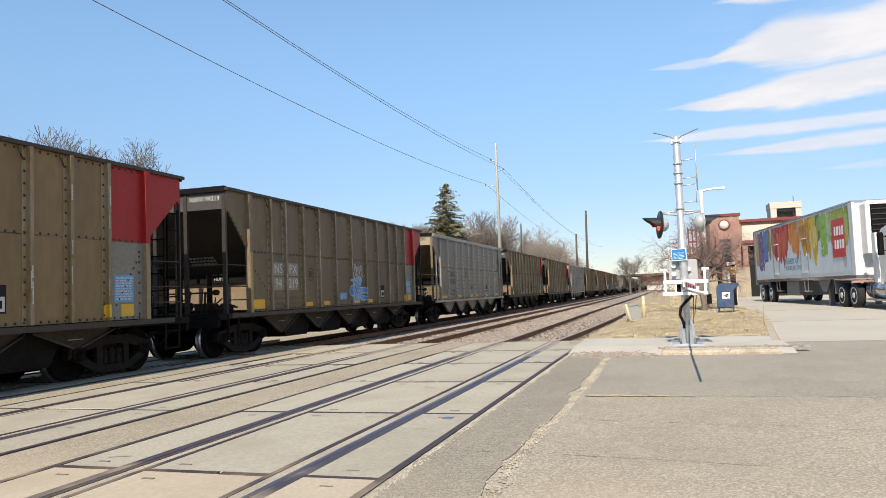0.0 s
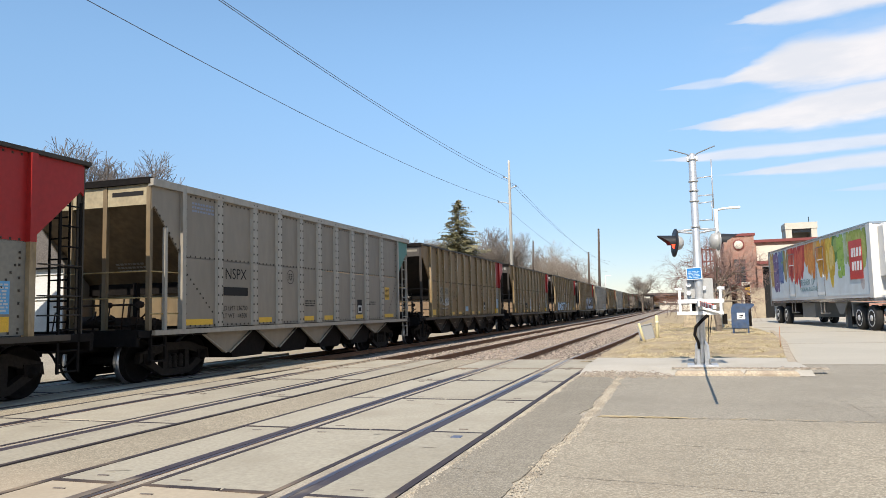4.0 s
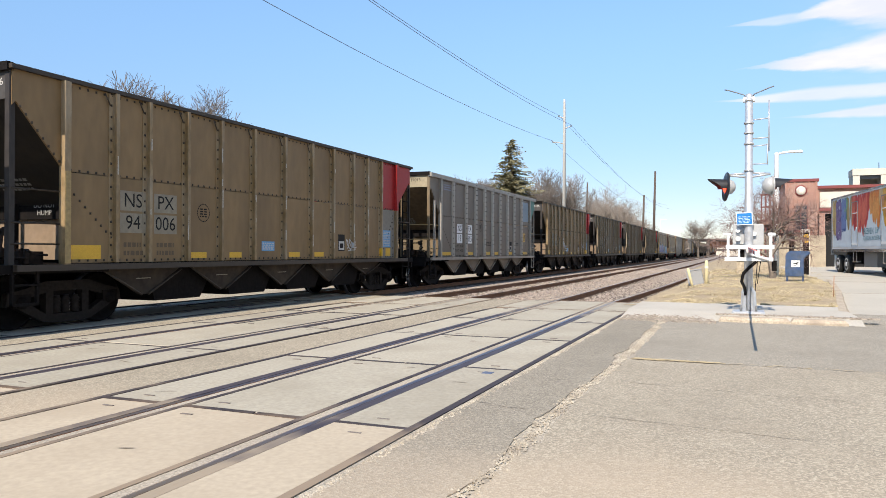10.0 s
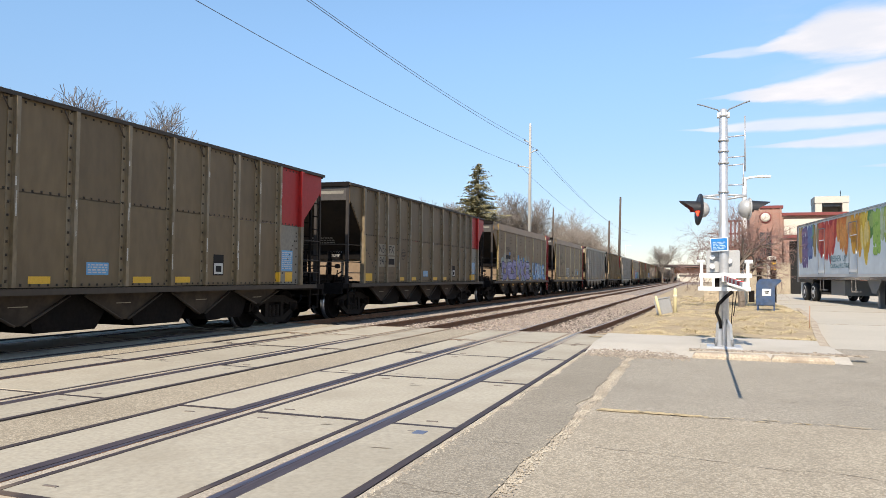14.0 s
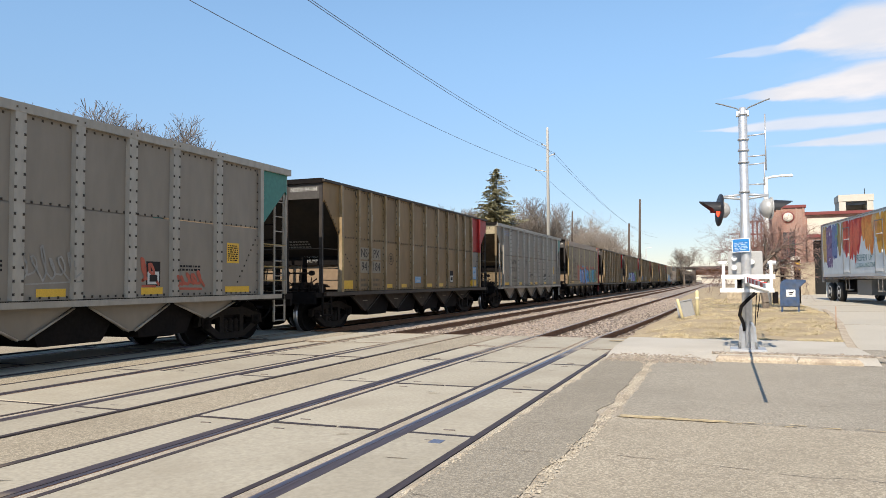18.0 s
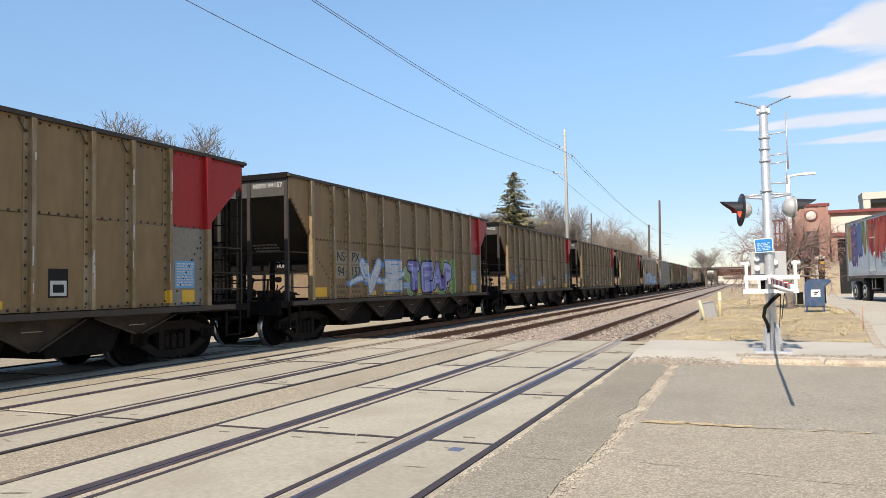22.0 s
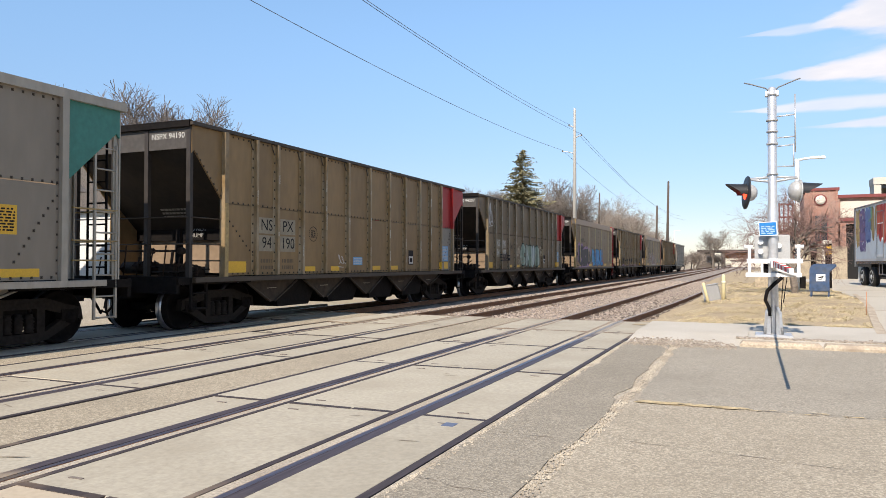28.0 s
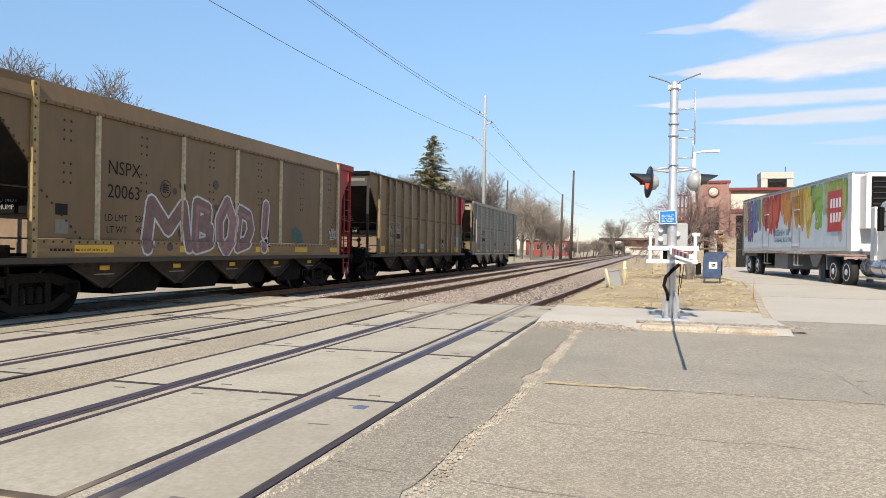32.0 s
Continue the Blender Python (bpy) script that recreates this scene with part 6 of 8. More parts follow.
def decorate(k, car, style):
    if k == 1:
        wild_piece(car, style, -7.4, -6.2, 1.25, 2.0, [SKYB], CHALK, None, 11, 2, "small blue and white tag")
        scrawl(car, style, -7.2, 1.9, 0.8, 0.6, CHALK, 3)
    elif k == 2:
        [spray(car, style, "graffiti_tag", thin_word(word, 0.24, 0.32, 0.035), tint("maroon", (0.2, 0.07, 0.06)), -1.68, z, 0.005, "thin maroon tag") for word, z in (("MBOD", 3.05), ("GHOR", 2.6))]
    elif k == 3:
        for i in range(5):
            scrawl(car, style, -9.9 + i * 1.75, 1.45, 0.45, 0.5, INK, 20 + i, 0.03)
    elif k == 6:
        scrawl(car, style, -11.9, 1.5, 0.9, 0.5, CHALK, 8, 0.03)
    elif k == 7:
        scrawl(car, style, -9.9, 1.35, 1.0, 0.7, INK, 9, 0.035), scrawl(car, style, -8.4, 1.2, 0.6, 1.0, CHALK, 10, 0.045), scrawl(car, style, -5.4, 1.45, 0.8, 0.55, INK, 11, 0.03)
    elif k == 8:
        for ch, y in zip("NASTY", (-12.0, -10.85, -9.85, -8.8, -7.75)):
            bubble_word(car, style, ch, y, 1.48, 0.9, ICE, INK, label="pale blue graffiti letter")
        bubble_word(car, style, ".", -6.75, 1.95, 1.5, ICE, INK)
        for ch, y in zip("NEBS", (-5.7, -4.65, -3.6, -2.75)):
            bubble_word(car, style, ch, y, 1.48, 0.88, ICE, INK, label="pale blue graffiti letter")
    elif k == 9:
        fat_word(car, style, "YLZCKL", -7.6, -2.1, 1.12, 2.5, [SILVER, ("pale_silver", (0.58, 0.61, 0.67))], INK, 31, 0.25, ("haze", (0.2, 0.2, 0.22)), shine=CHALK, label="large silver graffiti letter with a black outline")
    elif k == 10:
        scrawl(car, style, -11.0, 1.72, 0.85, 0.35, INK, 12, 0.05), scrawl(car, style, -9.2, 1.5, 0.4, 0.7, CHALK, 13, 0.03), scrawl(car, style, -6.3, 1.6, 1.1, 0.75, INK, 14, 0.04)
        wild_piece(car, style, -5.7, -1.4, 1.15, 1.75, [("pale", (0.5, 0.52, 0.55))], ("grey_line", (0.3, 0.31, 0.34)), None, 15, 6, "faint pale graffiti letters")
    elif k == 11:
        scrawl(car, style, -4.3, 1.35, 0.5, 0.4, CHALK, 16, 0.03)
    elif k == 12:
        spray(car, style, "pale_blue_patch", quad(1.05, 1.0), PALE_BLUE, -2.4, 2.85, 0.004, "pale blue painted patch")
    elif k == 13:
        [spray(car, style, "graffiti_tag", flat_text(ch, 0.48, 0.012), tint(*CHALK), y, z, 0.005, "white spray-paint tag") for ch, y, z in zip("CRRES", (-9.3, -9.07, -8.86, -8.64, -8.47), (1.95, 1.78, 1.66, 1.5, 1.38))], scrawl(car, style, -3.3, 1.6, 0.35, 0.3, CHALK, 17, 0.03)
    elif k == 14:
        scrawl(car, style, -4.6, 1.35, 0.7, 0.5, CHALK, 18, 0.02)
    elif k == 17:
        fat_word(car, style, "DESYKE", -12.7, -6.1, 1.12, 2.3, [("dusk_violet", (0.24, 0.22, 0.42)), ("pale_dusk", (0.33, 0.32, 0.52))], ("night", (0.03, 0.03, 0.09)), 41, 0.25, ("mint_haze", (0.3, 0.36, 0.33)), True, ICE, "lavender graffiti letter with a navy outline")
        paint_dots(car, style, [(-11.9, 2.42, 0.15), (-10.95, 2.6, 0.13), (-8.95, 2.45, 0.15), (-7.62, 2.35, 0.14), (-6.6, 2.2, 0.13)], ("dab_blue", (0.04, 0.22, 0.52)), "round blue paint dabs")
        fat_word(car, style, "LKUNE", -5.3, -1.5, 1.12, 2.25, [("pale_sky", (0.35, 0.58, 0.75)), ("mid_blue", (0.12, 0.28, 0.55)), ICE], DEEP, 42, 0.24, ("olive_haze", (0.2, 0.2, 0.1)), True, ICE, "spiky pale blue graffiti letter")
    elif k == 18:
        fat_word(car, style, "EEK", -8.95, -7.5, 1.32, 2.05, [("brown_fill", (0.2, 0.17, 0.13))], CHALK, 43, 0.2, label="white outlined graffiti letter")
        bubble_word(car, style, "ATTA", -4.25, 1.72, 0.62, ("brown_fill", (0.2, 0.17, 0.13)), CHALK, shear=0.25, label="white outlined graffiti letters")
        scrawl(car, style, -2.3, 1.4, 0.75, 0.6, INK, 44, 0.05)
        spray(car, style, "blue_notice", quad(0.55, 0.34), BLUE_SIGN, -3.62, 1.5, 0.004, "faded blue notice")
    elif k == 19:
        scrawl(car, style, -3.95, 1.28, 0.8, 0.34, CORAL, 45, 0.06), scrawl(car, style, -4.85, 1.35, 0.4, 0.5, CORAL, 46, 0.06), scrawl(car, style, -7.3, 1.4, 1.0, 0.6, ("faint_grey", (0.3, 0.28, 0.25)), 47, 0.03)
    elif k == 21:
        scrawl(car, style, -6.9, 1.35, 0.4, 0.5, CHALK, 46, 0.02)
    elif k == 22:
        paint_dots(car, style, [(-10.0 + 0.17 * (i % 5) + 0.05 * (i % 3), 1.5 + 0.13 * (i % 8), 0.13 + 0.03 * (i % 3)) for i in range(22)] + [(-1.75 + 0.1 * (i % 3), 1.55 + 0.12 * (i % 6), 0.12) for i in range(14)]
                   + [(-9.3 + 0.45 * i, 2.2 + 0.06 * (i % 3), 0.2) for i in range(17)], ("coral", CORAL[1]), "rust red paint dabs")
        fat_word(car, style, "BNDB", -9.3, -6.2, 1.12, 2.35, [("strong_blue", (0.07, 0.3, 0.62)), ("pale_lilac", (0.36, 0.38, 0.66)), ("ink_violet", (0.07, 0.07, 0.2))], ("night", (0.03, 0.03, 0.09)), 47, 0.3, ("aqua_wash", (0.05, 0.33, 0.5)), shine=ICE, label="blue and violet graffiti letter")
        fat_word(car, style, "SCURIE", -6.1, -1.9, 1.15, 2.35, [("strong_blue", (0.05, 0.2, 0.5)), ("sea_green", (0.06, 0.36, 0.3)), ("olive_gold", (0.4, 0.38, 0.2)), AQUA], ("deep_green", (0.015, 0.05, 0.05)), 48, 0.24, shine=("pale_gold", (0.6, 0.56, 0.36)), label="turquoise and gold graffiti letter")
    elif k == 24:
        fat_word(car, style, "VE", -11.0, -8.4, 1.2, 2.3, [("pale_ice", (0.6, 0.62, 0.62))], SKYB, 49, 0.28, shine=SKYB, label="white graffiti letter edged in blue")
        [spray(car, style, "graffitiswash", sw, tint(*c), -11.7, 1.5, lift, "swept graffiti underline") for sw, c, lift in ((swash(0.2), SKYB, 0.003), (swash(0.11), ("pale_ice", (0.6, 0.62, 0.62)), 0.0045))]
        fat_word(car, style, "TEAP", -7.9, -4.1, 1.15, 2.3, [LILAC, ("pale_lilac", (0.36, 0.34, 0.58))], ("indigo", (0.03, 0.02, 0.08)), 50, 0.3, ("lime", LIME[1]), True, ICE, "violet graffiti letter edged in green")
        paint_dots(car, style, [(-5.9, 2.55, 0.17), (-11.6, 1.25, 0.12)], ("pink_dab", (0.42, 0.15, 0.13)))
        [scrawl(car, style, y, z, 0.4, 0.3, ("pink", (0.55, 0.22, 0.2)), 51 + i, 0.03) for i, (y, z) in enumerate(((-1.65, 2.95), (-3.1, 1.75), (-3.1, 1.3)))]
    elif k == 25:
        scrawl(car, style, -7.6, 1.4, 0.9, 0.6, CHALK, 52, 0.035), scrawl(car, style, -8.5, 1.3, 0.4, 0.45, SKYB, 53, 0.05), scrawl(car, style, -13.0, 1.5, 0.6, 0.5, SKYB, 54, 0.04)
    elif k == 28:
        spray(car, style, "graffiti_band", quad(11.4, 0.42), tint("base_blue", (0.10, 0.25, 0.5)), -12.9, 1.13, 0.002, "sprayed blue band along the base")
        fat_word(car, style, "SOUS", -12.7, -7.4, 1.2, 2.5, [("pale_sky", (0.36, 0.57, 0.74))], ("dusky", (0.2, 0.12, 0.22)), 55, 0.3, ("rosy_haze", (0.3, 0.22, 0.3)), shine=ICE, label="pale blue graffiti letter with a dusky outline")
        fat_word(car, style, "SCOD", -6.95, -2.0, 1.15, 2.2, [("pale_ice_blue", (0.48, 0.6, 0.7)), ("pale_sky", (0.36, 0.57, 0.74))], ("dusky", (0.2, 0.12, 0.22)), 56, 0.3, ("base_blue", (0.10, 0.25, 0.5)), shine=ICE, label="pale blue graffiti letter")
    elif k == 29:
        spray(car, style, "graffiti_tag", flat_text("BPK", 0.5, 0.0, 0.1), LETTER_DARK, -8.9, 1.95, 0.005, "thin black tag")
        scrawl(car, style, -6.9, 1.8, 0.9, 0.35, INK, 57, 0.04), scrawl(car, style, -5.8, 1.7, 0.7, 0.6, INK, 58, 0.015), scrawl(car, style, -4.6, 1.6, 0.7, 0.3, INK, 59, 0.015)
    elif k == 30:
        scrawl(car, style, -9.0, 1.3, 0.3, 0.4, CHALK, 60, 0.02)
    elif k == 31:
        fat_word(car, style, "CMUB", -8.9, -5.5, 1.15, 2.4, [SAGE, ("pale_sage", (0.3, 0.36, 0.28)), ("mist", (0.42, 0.5, 0.48))], ("moss", (0.05, 0.075, 0.06)), 61, 0.3, shine=("cream_line", (0.55, 0.52, 0.4)), label="sage green graffiti letter")
        paint_dots(car, style, [(-9.5 + 0.16 * (i % 4), 1.75 + 0.13 * (i % 5), 0.05 + 0.02 * (i % 3)) for i in range(12)] + [(-5.4 + 0.14 * (i % 3), 1.8 + 0.12 * (i % 4), 0.05 + 0.02 * (i % 2)) for i in range(9)], ("cream_dab", (0.45, 0.38, 0.26)), "cream paint dabs")
        scrawl(car, style, -9.2, 1.3, 0.9, 0.4, ("cream_dab", (0.45, 0.38, 0.26)), 67, 0.02)
        scrawl(car, style, -13.3, 2.95, 0.5, 1.0, CHALK, 62, 0.04), scrawl(car, style, -11.8, 1.5, 1.3, 0.35, INK, 63, 0.04)
    elif k == 32:
        for nm, col, grow, up in (("violet_haze", (0.30, 0.18, 0.31), 0.16, 0.002), ("coal", COAL[1], 0.0, 0.004)):
            bm, r = bmesh.new(), random.Random(64)
            for i in range(120):
                f = r.uniform(0.05, 0.95)
                disc(bm, 3.7 * f, 0.12 + (1.05 - 0.35 * f) * r.random(), r.uniform(0.12, 0.24) + grow, 10, r.uniform(0, 0.0008))
            spray(car, style, "graffiti_cloud", bm, tint(nm, col), -12.6, 1.2, up, "solid sprayed cloud")
        paint_dots(car, style, [(-8.9 + 0.14 * i, 1.6 + 0.09 * (i % 4), 0.16) for i in range(5)], ("moss_dab", (0.06, 0.11, 0.05)))
        paint_dots(car, style, [(-5.2 + 0.12 * i, 2.2 - 0.13 * i, 0.15) for i in range(7)], ("coral", CORAL[1]), "rust red paint dabs")
        fat_word(car, style, "BMRE", -8.4, -4.8, 1.12, 2.45, [("bright_blue", (0.05, 0.32, 0.62)), ("deep_sky", (0.04, 0.22, 0.5))], ("navy", (0.01, 0.025, 0.08)), 65, 0.3, shine=ICE, label="bright blue graffiti letter with a navy outline")
    elif k == 33:
        for i in range(9):
            scrawl(car, style, -12.0 + i * 1.13, 1.4, 0.7, 0.5, INK, 70 + i, 0.05)
            scrawl(car, style, -12.0 + i * 1.13, 1.16, 0.4, 0.08, VIOLET, 80 + i, 0.03)
    elif k == 34:
        fat_word(car, style, "M", -10.75, -9.1, 1.08, 2.56, [PLUM], CHALK, 94, 0.2, label="dusky pink graffiti letter with white outline")
        fat_word(car, style, "BOD!", -9.15, -5.45, 1.08, 2.56, [PLUM, ("dusky_pink", (0.3, 0.17, 0.17))], CHALK, 95, 0.2, label="dusky pink graffiti letter with white outline", lean=0.1)
        scrawl(car, style, -1.75, 1.6, 0.6, 0.4, CHALK, 91, 0.03), scrawl(car, style, -4.3, 1.45, 0.6, 0.5, ("dark_green", (0.03, 0.15, 0.14)), 92, 0.05)
        bm = bmesh.new()
        r = random.Random(6)
        for i in range(16):
            disc(bm, r.uniform(0, 5.6) if i > 8 else r.uniform(0, 1.0), r.uniform(0, 1.6), r.uniform(0.05, 0.13), 9)
        spray(car, style, "paint_spots", bm, tint("spots", (0.08, 0.06, 0.05)), -10.2, 1.3, 0.002)
    elif k == 35:
        scrawl(car, style, -3.1, 1.9, 0.3, 0.5, INK, 93, 0.04)


def build_train():
    proto = {}
    cars = []
    for k, c in enumerate(TYPES):
        style = STYLE[c]
        if style not in proto:
            proto[style] = hopper_car(style)
            common_markings(proto[style], style)
            first = proto[style]
        # copies are taken before any car's own numbers and paint are put on
    made = {s: 0 for s in proto}
    for k, c in enumerate(TYPES):
        style = STYLE[c]
        cars.append(copy_thing(proto[style], pose(TRACKS["far"], FIRST + PITCH * k, 0)))
    for p in proto.values():
        for o in (*p.children_recursive, p):
            bpy.data.objects.remove(o)
    for k, (c, car) in enumerate(zip(TYPES, cars)):
        style = STYLE[c]
        body = {"ribbed": "tan ribbed steel hopper car", "grey": "grey aluminium hopper car", "smooth": "smooth brown hopper car"}[style]
        tagged(car, (body + " " + NOTES.get(k, "with weathered paint and red end panel")).strip(), "hopper car", "cars of the coal train")
        if k in AGED:
            swap = {TAN: TAN_AGED, TAN_RIB: TAN_AGED_RIB, GREY: GREY_AGED}
            for o in car.children_recursive:
                for slot in o.material_slots:
                    if slot.material in swap:
                        m = swap[slot.material]
                        slot.link = "OBJECT"
                        slot.material = m
        numbers(car, style, NUMBERS[k], pale=(k in (1, 31)))
        decorate(k, car, style)
    return cars


CARS = build_train()


def motions():
    for k, car in enumerate(CARS):
        walk(car, [(t, pose(TRACKS["far"], FIRST + PITCH * k - SPEED * t + SLOWING * t * t, 0)) for t in range(0, 33, 2)])


# ---------- crossing signal and things on the lawn ----------
def crossing_signal(x, y, z):
    th = tagged(empty("crossing_signal", pose(x, y, z)), "silver crossing signal mast with twin red lights on pale pavement", "signal")
    part("mast", spin([(0.085, 0.0), (0.085, 2.3), (0.075, 2.32), (0.075, 4.36), (0.06, 4.42), (0.02, 4.44)], 20), GALV, th)
    base = bmesh.new()
    rod(base, (0, 0, 0.0), (0, 0, 0.03), 0.24, 16)
    for i in range(4):
        a = math.pi / 4 + i * math.pi / 2
        c, s = math.cos(a), math.sin(a)
        prism_pts = [(0.09, 0.03), (0.19, 0.03), (0.16, 0.42), (0.09, 0.52)]
        vs = []
        for off in (-0.03, 0.03):
            vs.append([base.verts.new((r * c - off * s, r * s + off * c, h)) for r, h in prism_pts])
        for k in range(4):
            base.faces.new((vs[0][k], vs[0][(k + 1) % 4], vs[1][(k + 1) % 4], vs[1][k]))
        base.faces.new(vs[0][::-1]), base.faces.new(vs[1])
    part("base_casting", base, GALV, th, "bolted cast base")
    bolts = bmesh.new()
    for i in range(4):
        a = i * math.pi / 2 + math.pi / 4
        rod(bolts, (0.2 * math.cos(a), 0.2 * math.sin(a), 0.03), (0.2 * math.cos(a), 0.2 * math.sin(a), 0.16), 0.022, 6)
    part("anchor_bolts", bolts, BOX_GREY, th)
    part("foundation", slab(-0.42, 0.42, -0.5, 0.42, -0.2, 0.012, 0.02), WALK_CONC, th)
    part("base_flange", slab(-0.30, 0.30, -0.34, 0.26, 0.012, 0.045, 0.012), GALV, th)
    for zc in (2.86, 3.40, 3.62, 3.82, 4.28, 1.80):
        part("clamp_band", spin([(0.088, zc), (0.096, zc), (0.096, zc + 0.035), (0.088, zc + 0.035)], 18), GALV, th)
    part("signal_arm", rods([((-0.42, 0, 2.80), (0.0, 0, 2.74)), ((0, 0, 2.74), (0.40, 0, 2.80)), ((-0.42, 0, 2.80), (0, 0, 2.83)), ((0, 0, 2.83), (0.4, 0, 2.8))], 0.022, 8), GALV, th)
    for sx, turn, lean in ((-1, 194, -4), (1, 12, 2)):
        big = 1.0 if sx < 0 else 1.12
        hd = part("signal_head", spin([(0.0, -0.17), (0.07 * big, -0.165), (0.13 * big, -0.12), (0.155 * big, -0.05), (0.155 * big, 0.0)], 22, 0), SIGNAL_GREY, th, "rounded lamp housing", m=pose(sx * 0.42, 0.0, 2.56, 0, lean, turn))
        q = 0.30 if sx < 0 else 0.205
        part("backboard", spin([(0.0, 0.0), (q - 0.005, 0.0), (q, 0.012), (q - 0.005, 0.02), (0.0, 0.02)], 30, 0), SIGNAL_BLACK if sx < 0 else SIGNAL_GREY, hd, "round black backboard" if sx < 0 else "round grey backboard")
        part("lens", spin([(0.10, 0.022), (0.125, 0.03), (0.07, 0.055), (0.0, 0.062)][::-1], 20, 0), RED_LENS, hd, "lit red lens")
        v = bmesh.new()
        n = 22
        rings = []
        for rr, off in ((0.155, 0), (0.145, 0.004)):
            a_ring, b_ring = [], []
            for i in range(n + 1):
                a = radians(-15 + 210 * i / n)
                depth = 0.12 + 0.24 * max(0.0, math.sin(a))
                a_ring.append(v.verts.new((0.02, rr * math.cos(a), rr * math.sin(a))))
                b_ring.append(v.verts.new((0.02 + depth, rr * math.cos(a), rr * math.sin(a) - 0.04 * depth)))
            rings.append((a_ring, b_ring))
            for i in range(n):
                v.faces.new((a_ring[i], a_ring[i + 1], b_ring[i + 1], b_ring[i]))
        for i in range(n):
            v.faces.new((rings[0][1][i], rings[0][1][i + 1], rings[1][1][i + 1], rings[1][1][i]))
        part("visor", v, SIGNAL_BLACK, hd, "black hood over the lens")
    # top whips and side antennas
    for sx in (-1, 1):
        part("top_whip", pipe([(sx * 0.03, 0, 4.34), (sx * 0.10, 0, 4.42), (sx * 0.36, 0, 4.52), (sx * 0.46, 0, 4.55)], 0.012, 6), BOX_GREY, th)
    part("cap_bracket", boxes((-0.11, 0.11, -0.06, 0.06, 4.27, 4.36)), GALV, th)
    part("antenna", rods([((0.08, 0, 3.90), (0.37, 0, 3.92)), ((0.08, 0, 3.52), (0.37, 0, 3.53)), ((0.37, 0, 3.25), (0.37, 0, 4.28))], 0.013, 6), GALV, th, "thin vertical antenna")
    part("antenna", rods([((0.08, -0.05, 3.36), (0.34, -0.05, 3.38)), ((0.08, -0.05, 3.00), (0.34, -0.05, 3.0)), ((0.34, -0.05, 2.98), (0.34, -0.05, 3.40))], 0.012, 6), GALV, th)
    # blue notice and junction box
    sg = part("notice_plate", slab(-0.15, 0.15, -0.012, 0.0, -0.125, 0.125, 0.004), mat("bright_blue_sign", (0.012, 0.17, 0.47), 0.4), th, "bright blue emergency notice plate", m=pose(-0.08, -0.10, 1.90, 0, -2, -6))
    part("notice_writing", bars(0.22, 0.15, 5, 3), mat("pale_sign_writing", (0.35, 0.5, 0.66), 0.5, bump=0), sg, m=pose(-0.11, -0.016, -0.095, 90, 0, 0))
    part("notice_rim", boxes((-0.15, 0.15, -0.0145, -0.0125, 0.112, 0.125), (-0.15, 0.15, -0.0145, -0.0125, -0.125, -0.112), (-0.15, -0.138, -0.0145, -0.0125, -0.112, 0.112), (0.138, 0.15, -0.0145, -0.0125, -0.112, 0.112)), WHITE, sg, "thin white rim")
    part("junction_box", slab(-0.30, 0.28, 0.09, 0.32, 1.36, 1.80, 0.02), SIGNAL_GREY, th, "grey steel junction box")
    part("box_door", slab(-0.27, 0.06, 0.075, 0.09, 1.39, 1.77, 0.006), SIGNAL_GREY, th)
    part("box_latch", boxes((-0.01, 0.03, 0.06, 0.075, 1.52, 1.66)), SIGNAL_BLACK, th)
    part("box_fittings", rods([((-0.2, 0.0, 1.5), (-0.2, 0.09, 1.5)), ((-0.2, 0.0, 1.67), (-0.2, 0.09, 1.67)), ((0.1, 0.02, 1.6), (0.1, 0.09, 1.6))], 0.045, 12), WHITE, th)
    # white service frame round the mast
    for row in ((-0.43, 0.47, -0.125, -0.055, 1.29, 1.37), (-0.45, 0.45, -0.125, -0.055, 1.05, 1.12), (-0.41, -0.36, -0.115, -0.065, 1.12, 1.29), (0.38, 0.43, -0.115, -0.065, 1.12, 1.29),
                (-0.41, -0.36, -0.115, -0.065, 1.37, 1.62), (0.38, 0.43, -0.115, -0.065, 1.37, 1.62), (-0.20, -0.16, -0.11, -0.07, 1.12, 1.29), (0.16, 0.20, -0.11, -0.07, 1.12, 1.29),
                (-0.43, 0.47, 0.345, 0.395, 1.29, 1.37), (-0.45, 0.45, 0.345, 0.395, 1.05, 1.12), (-0.40, -0.35, -0.055, 0.345, 1.30, 1.36), (0.39, 0.44, -0.055, 0.345, 1.30, 1.36)):
        part("frame_bar", boxes(row), WHITE, th, "white painted frame bar")
    for sx, zc in ((-0.4, 1.58), (0.42, 1.58)):
        part("frame_knob", rods([((sx - 0.07, -0.09, zc), (sx + 0.07, -0.09, zc))], 0.035, 8), WHITE, th)
    part("crank_bar", rods([((0.0, -0.14, 1.2), (0.36, -0.16, 1.08))], 0.028, 8), WHITE, th)
    arm = bmesh.new()
    prism(arm, [(-0.05, 1.22), (0.05, 1.22), (0.05, 1.33), (-0.05, 1.33)], 1, -0.9, -0.1)
    ga = part("gate_arm", arm, WHITE, th, "lowered white and red gate arm")
    for i in range(10):
        y0 = -0.9 - i * 0.57
        part("arm_stripe", boxes((-0.02, 0.02, y0 - 0.56, y0, 1.235 - i * 0.004, 1.325 - i * 0.009)), WHITE if i % 2 else mat("gate_red", (0.5, 0.03, 0.03), 0.5), ga)
    part("mechanism", boxes((-0.16, 0.16, -0.02, 0.2, 1.06, 1.28)), BLACK, th)
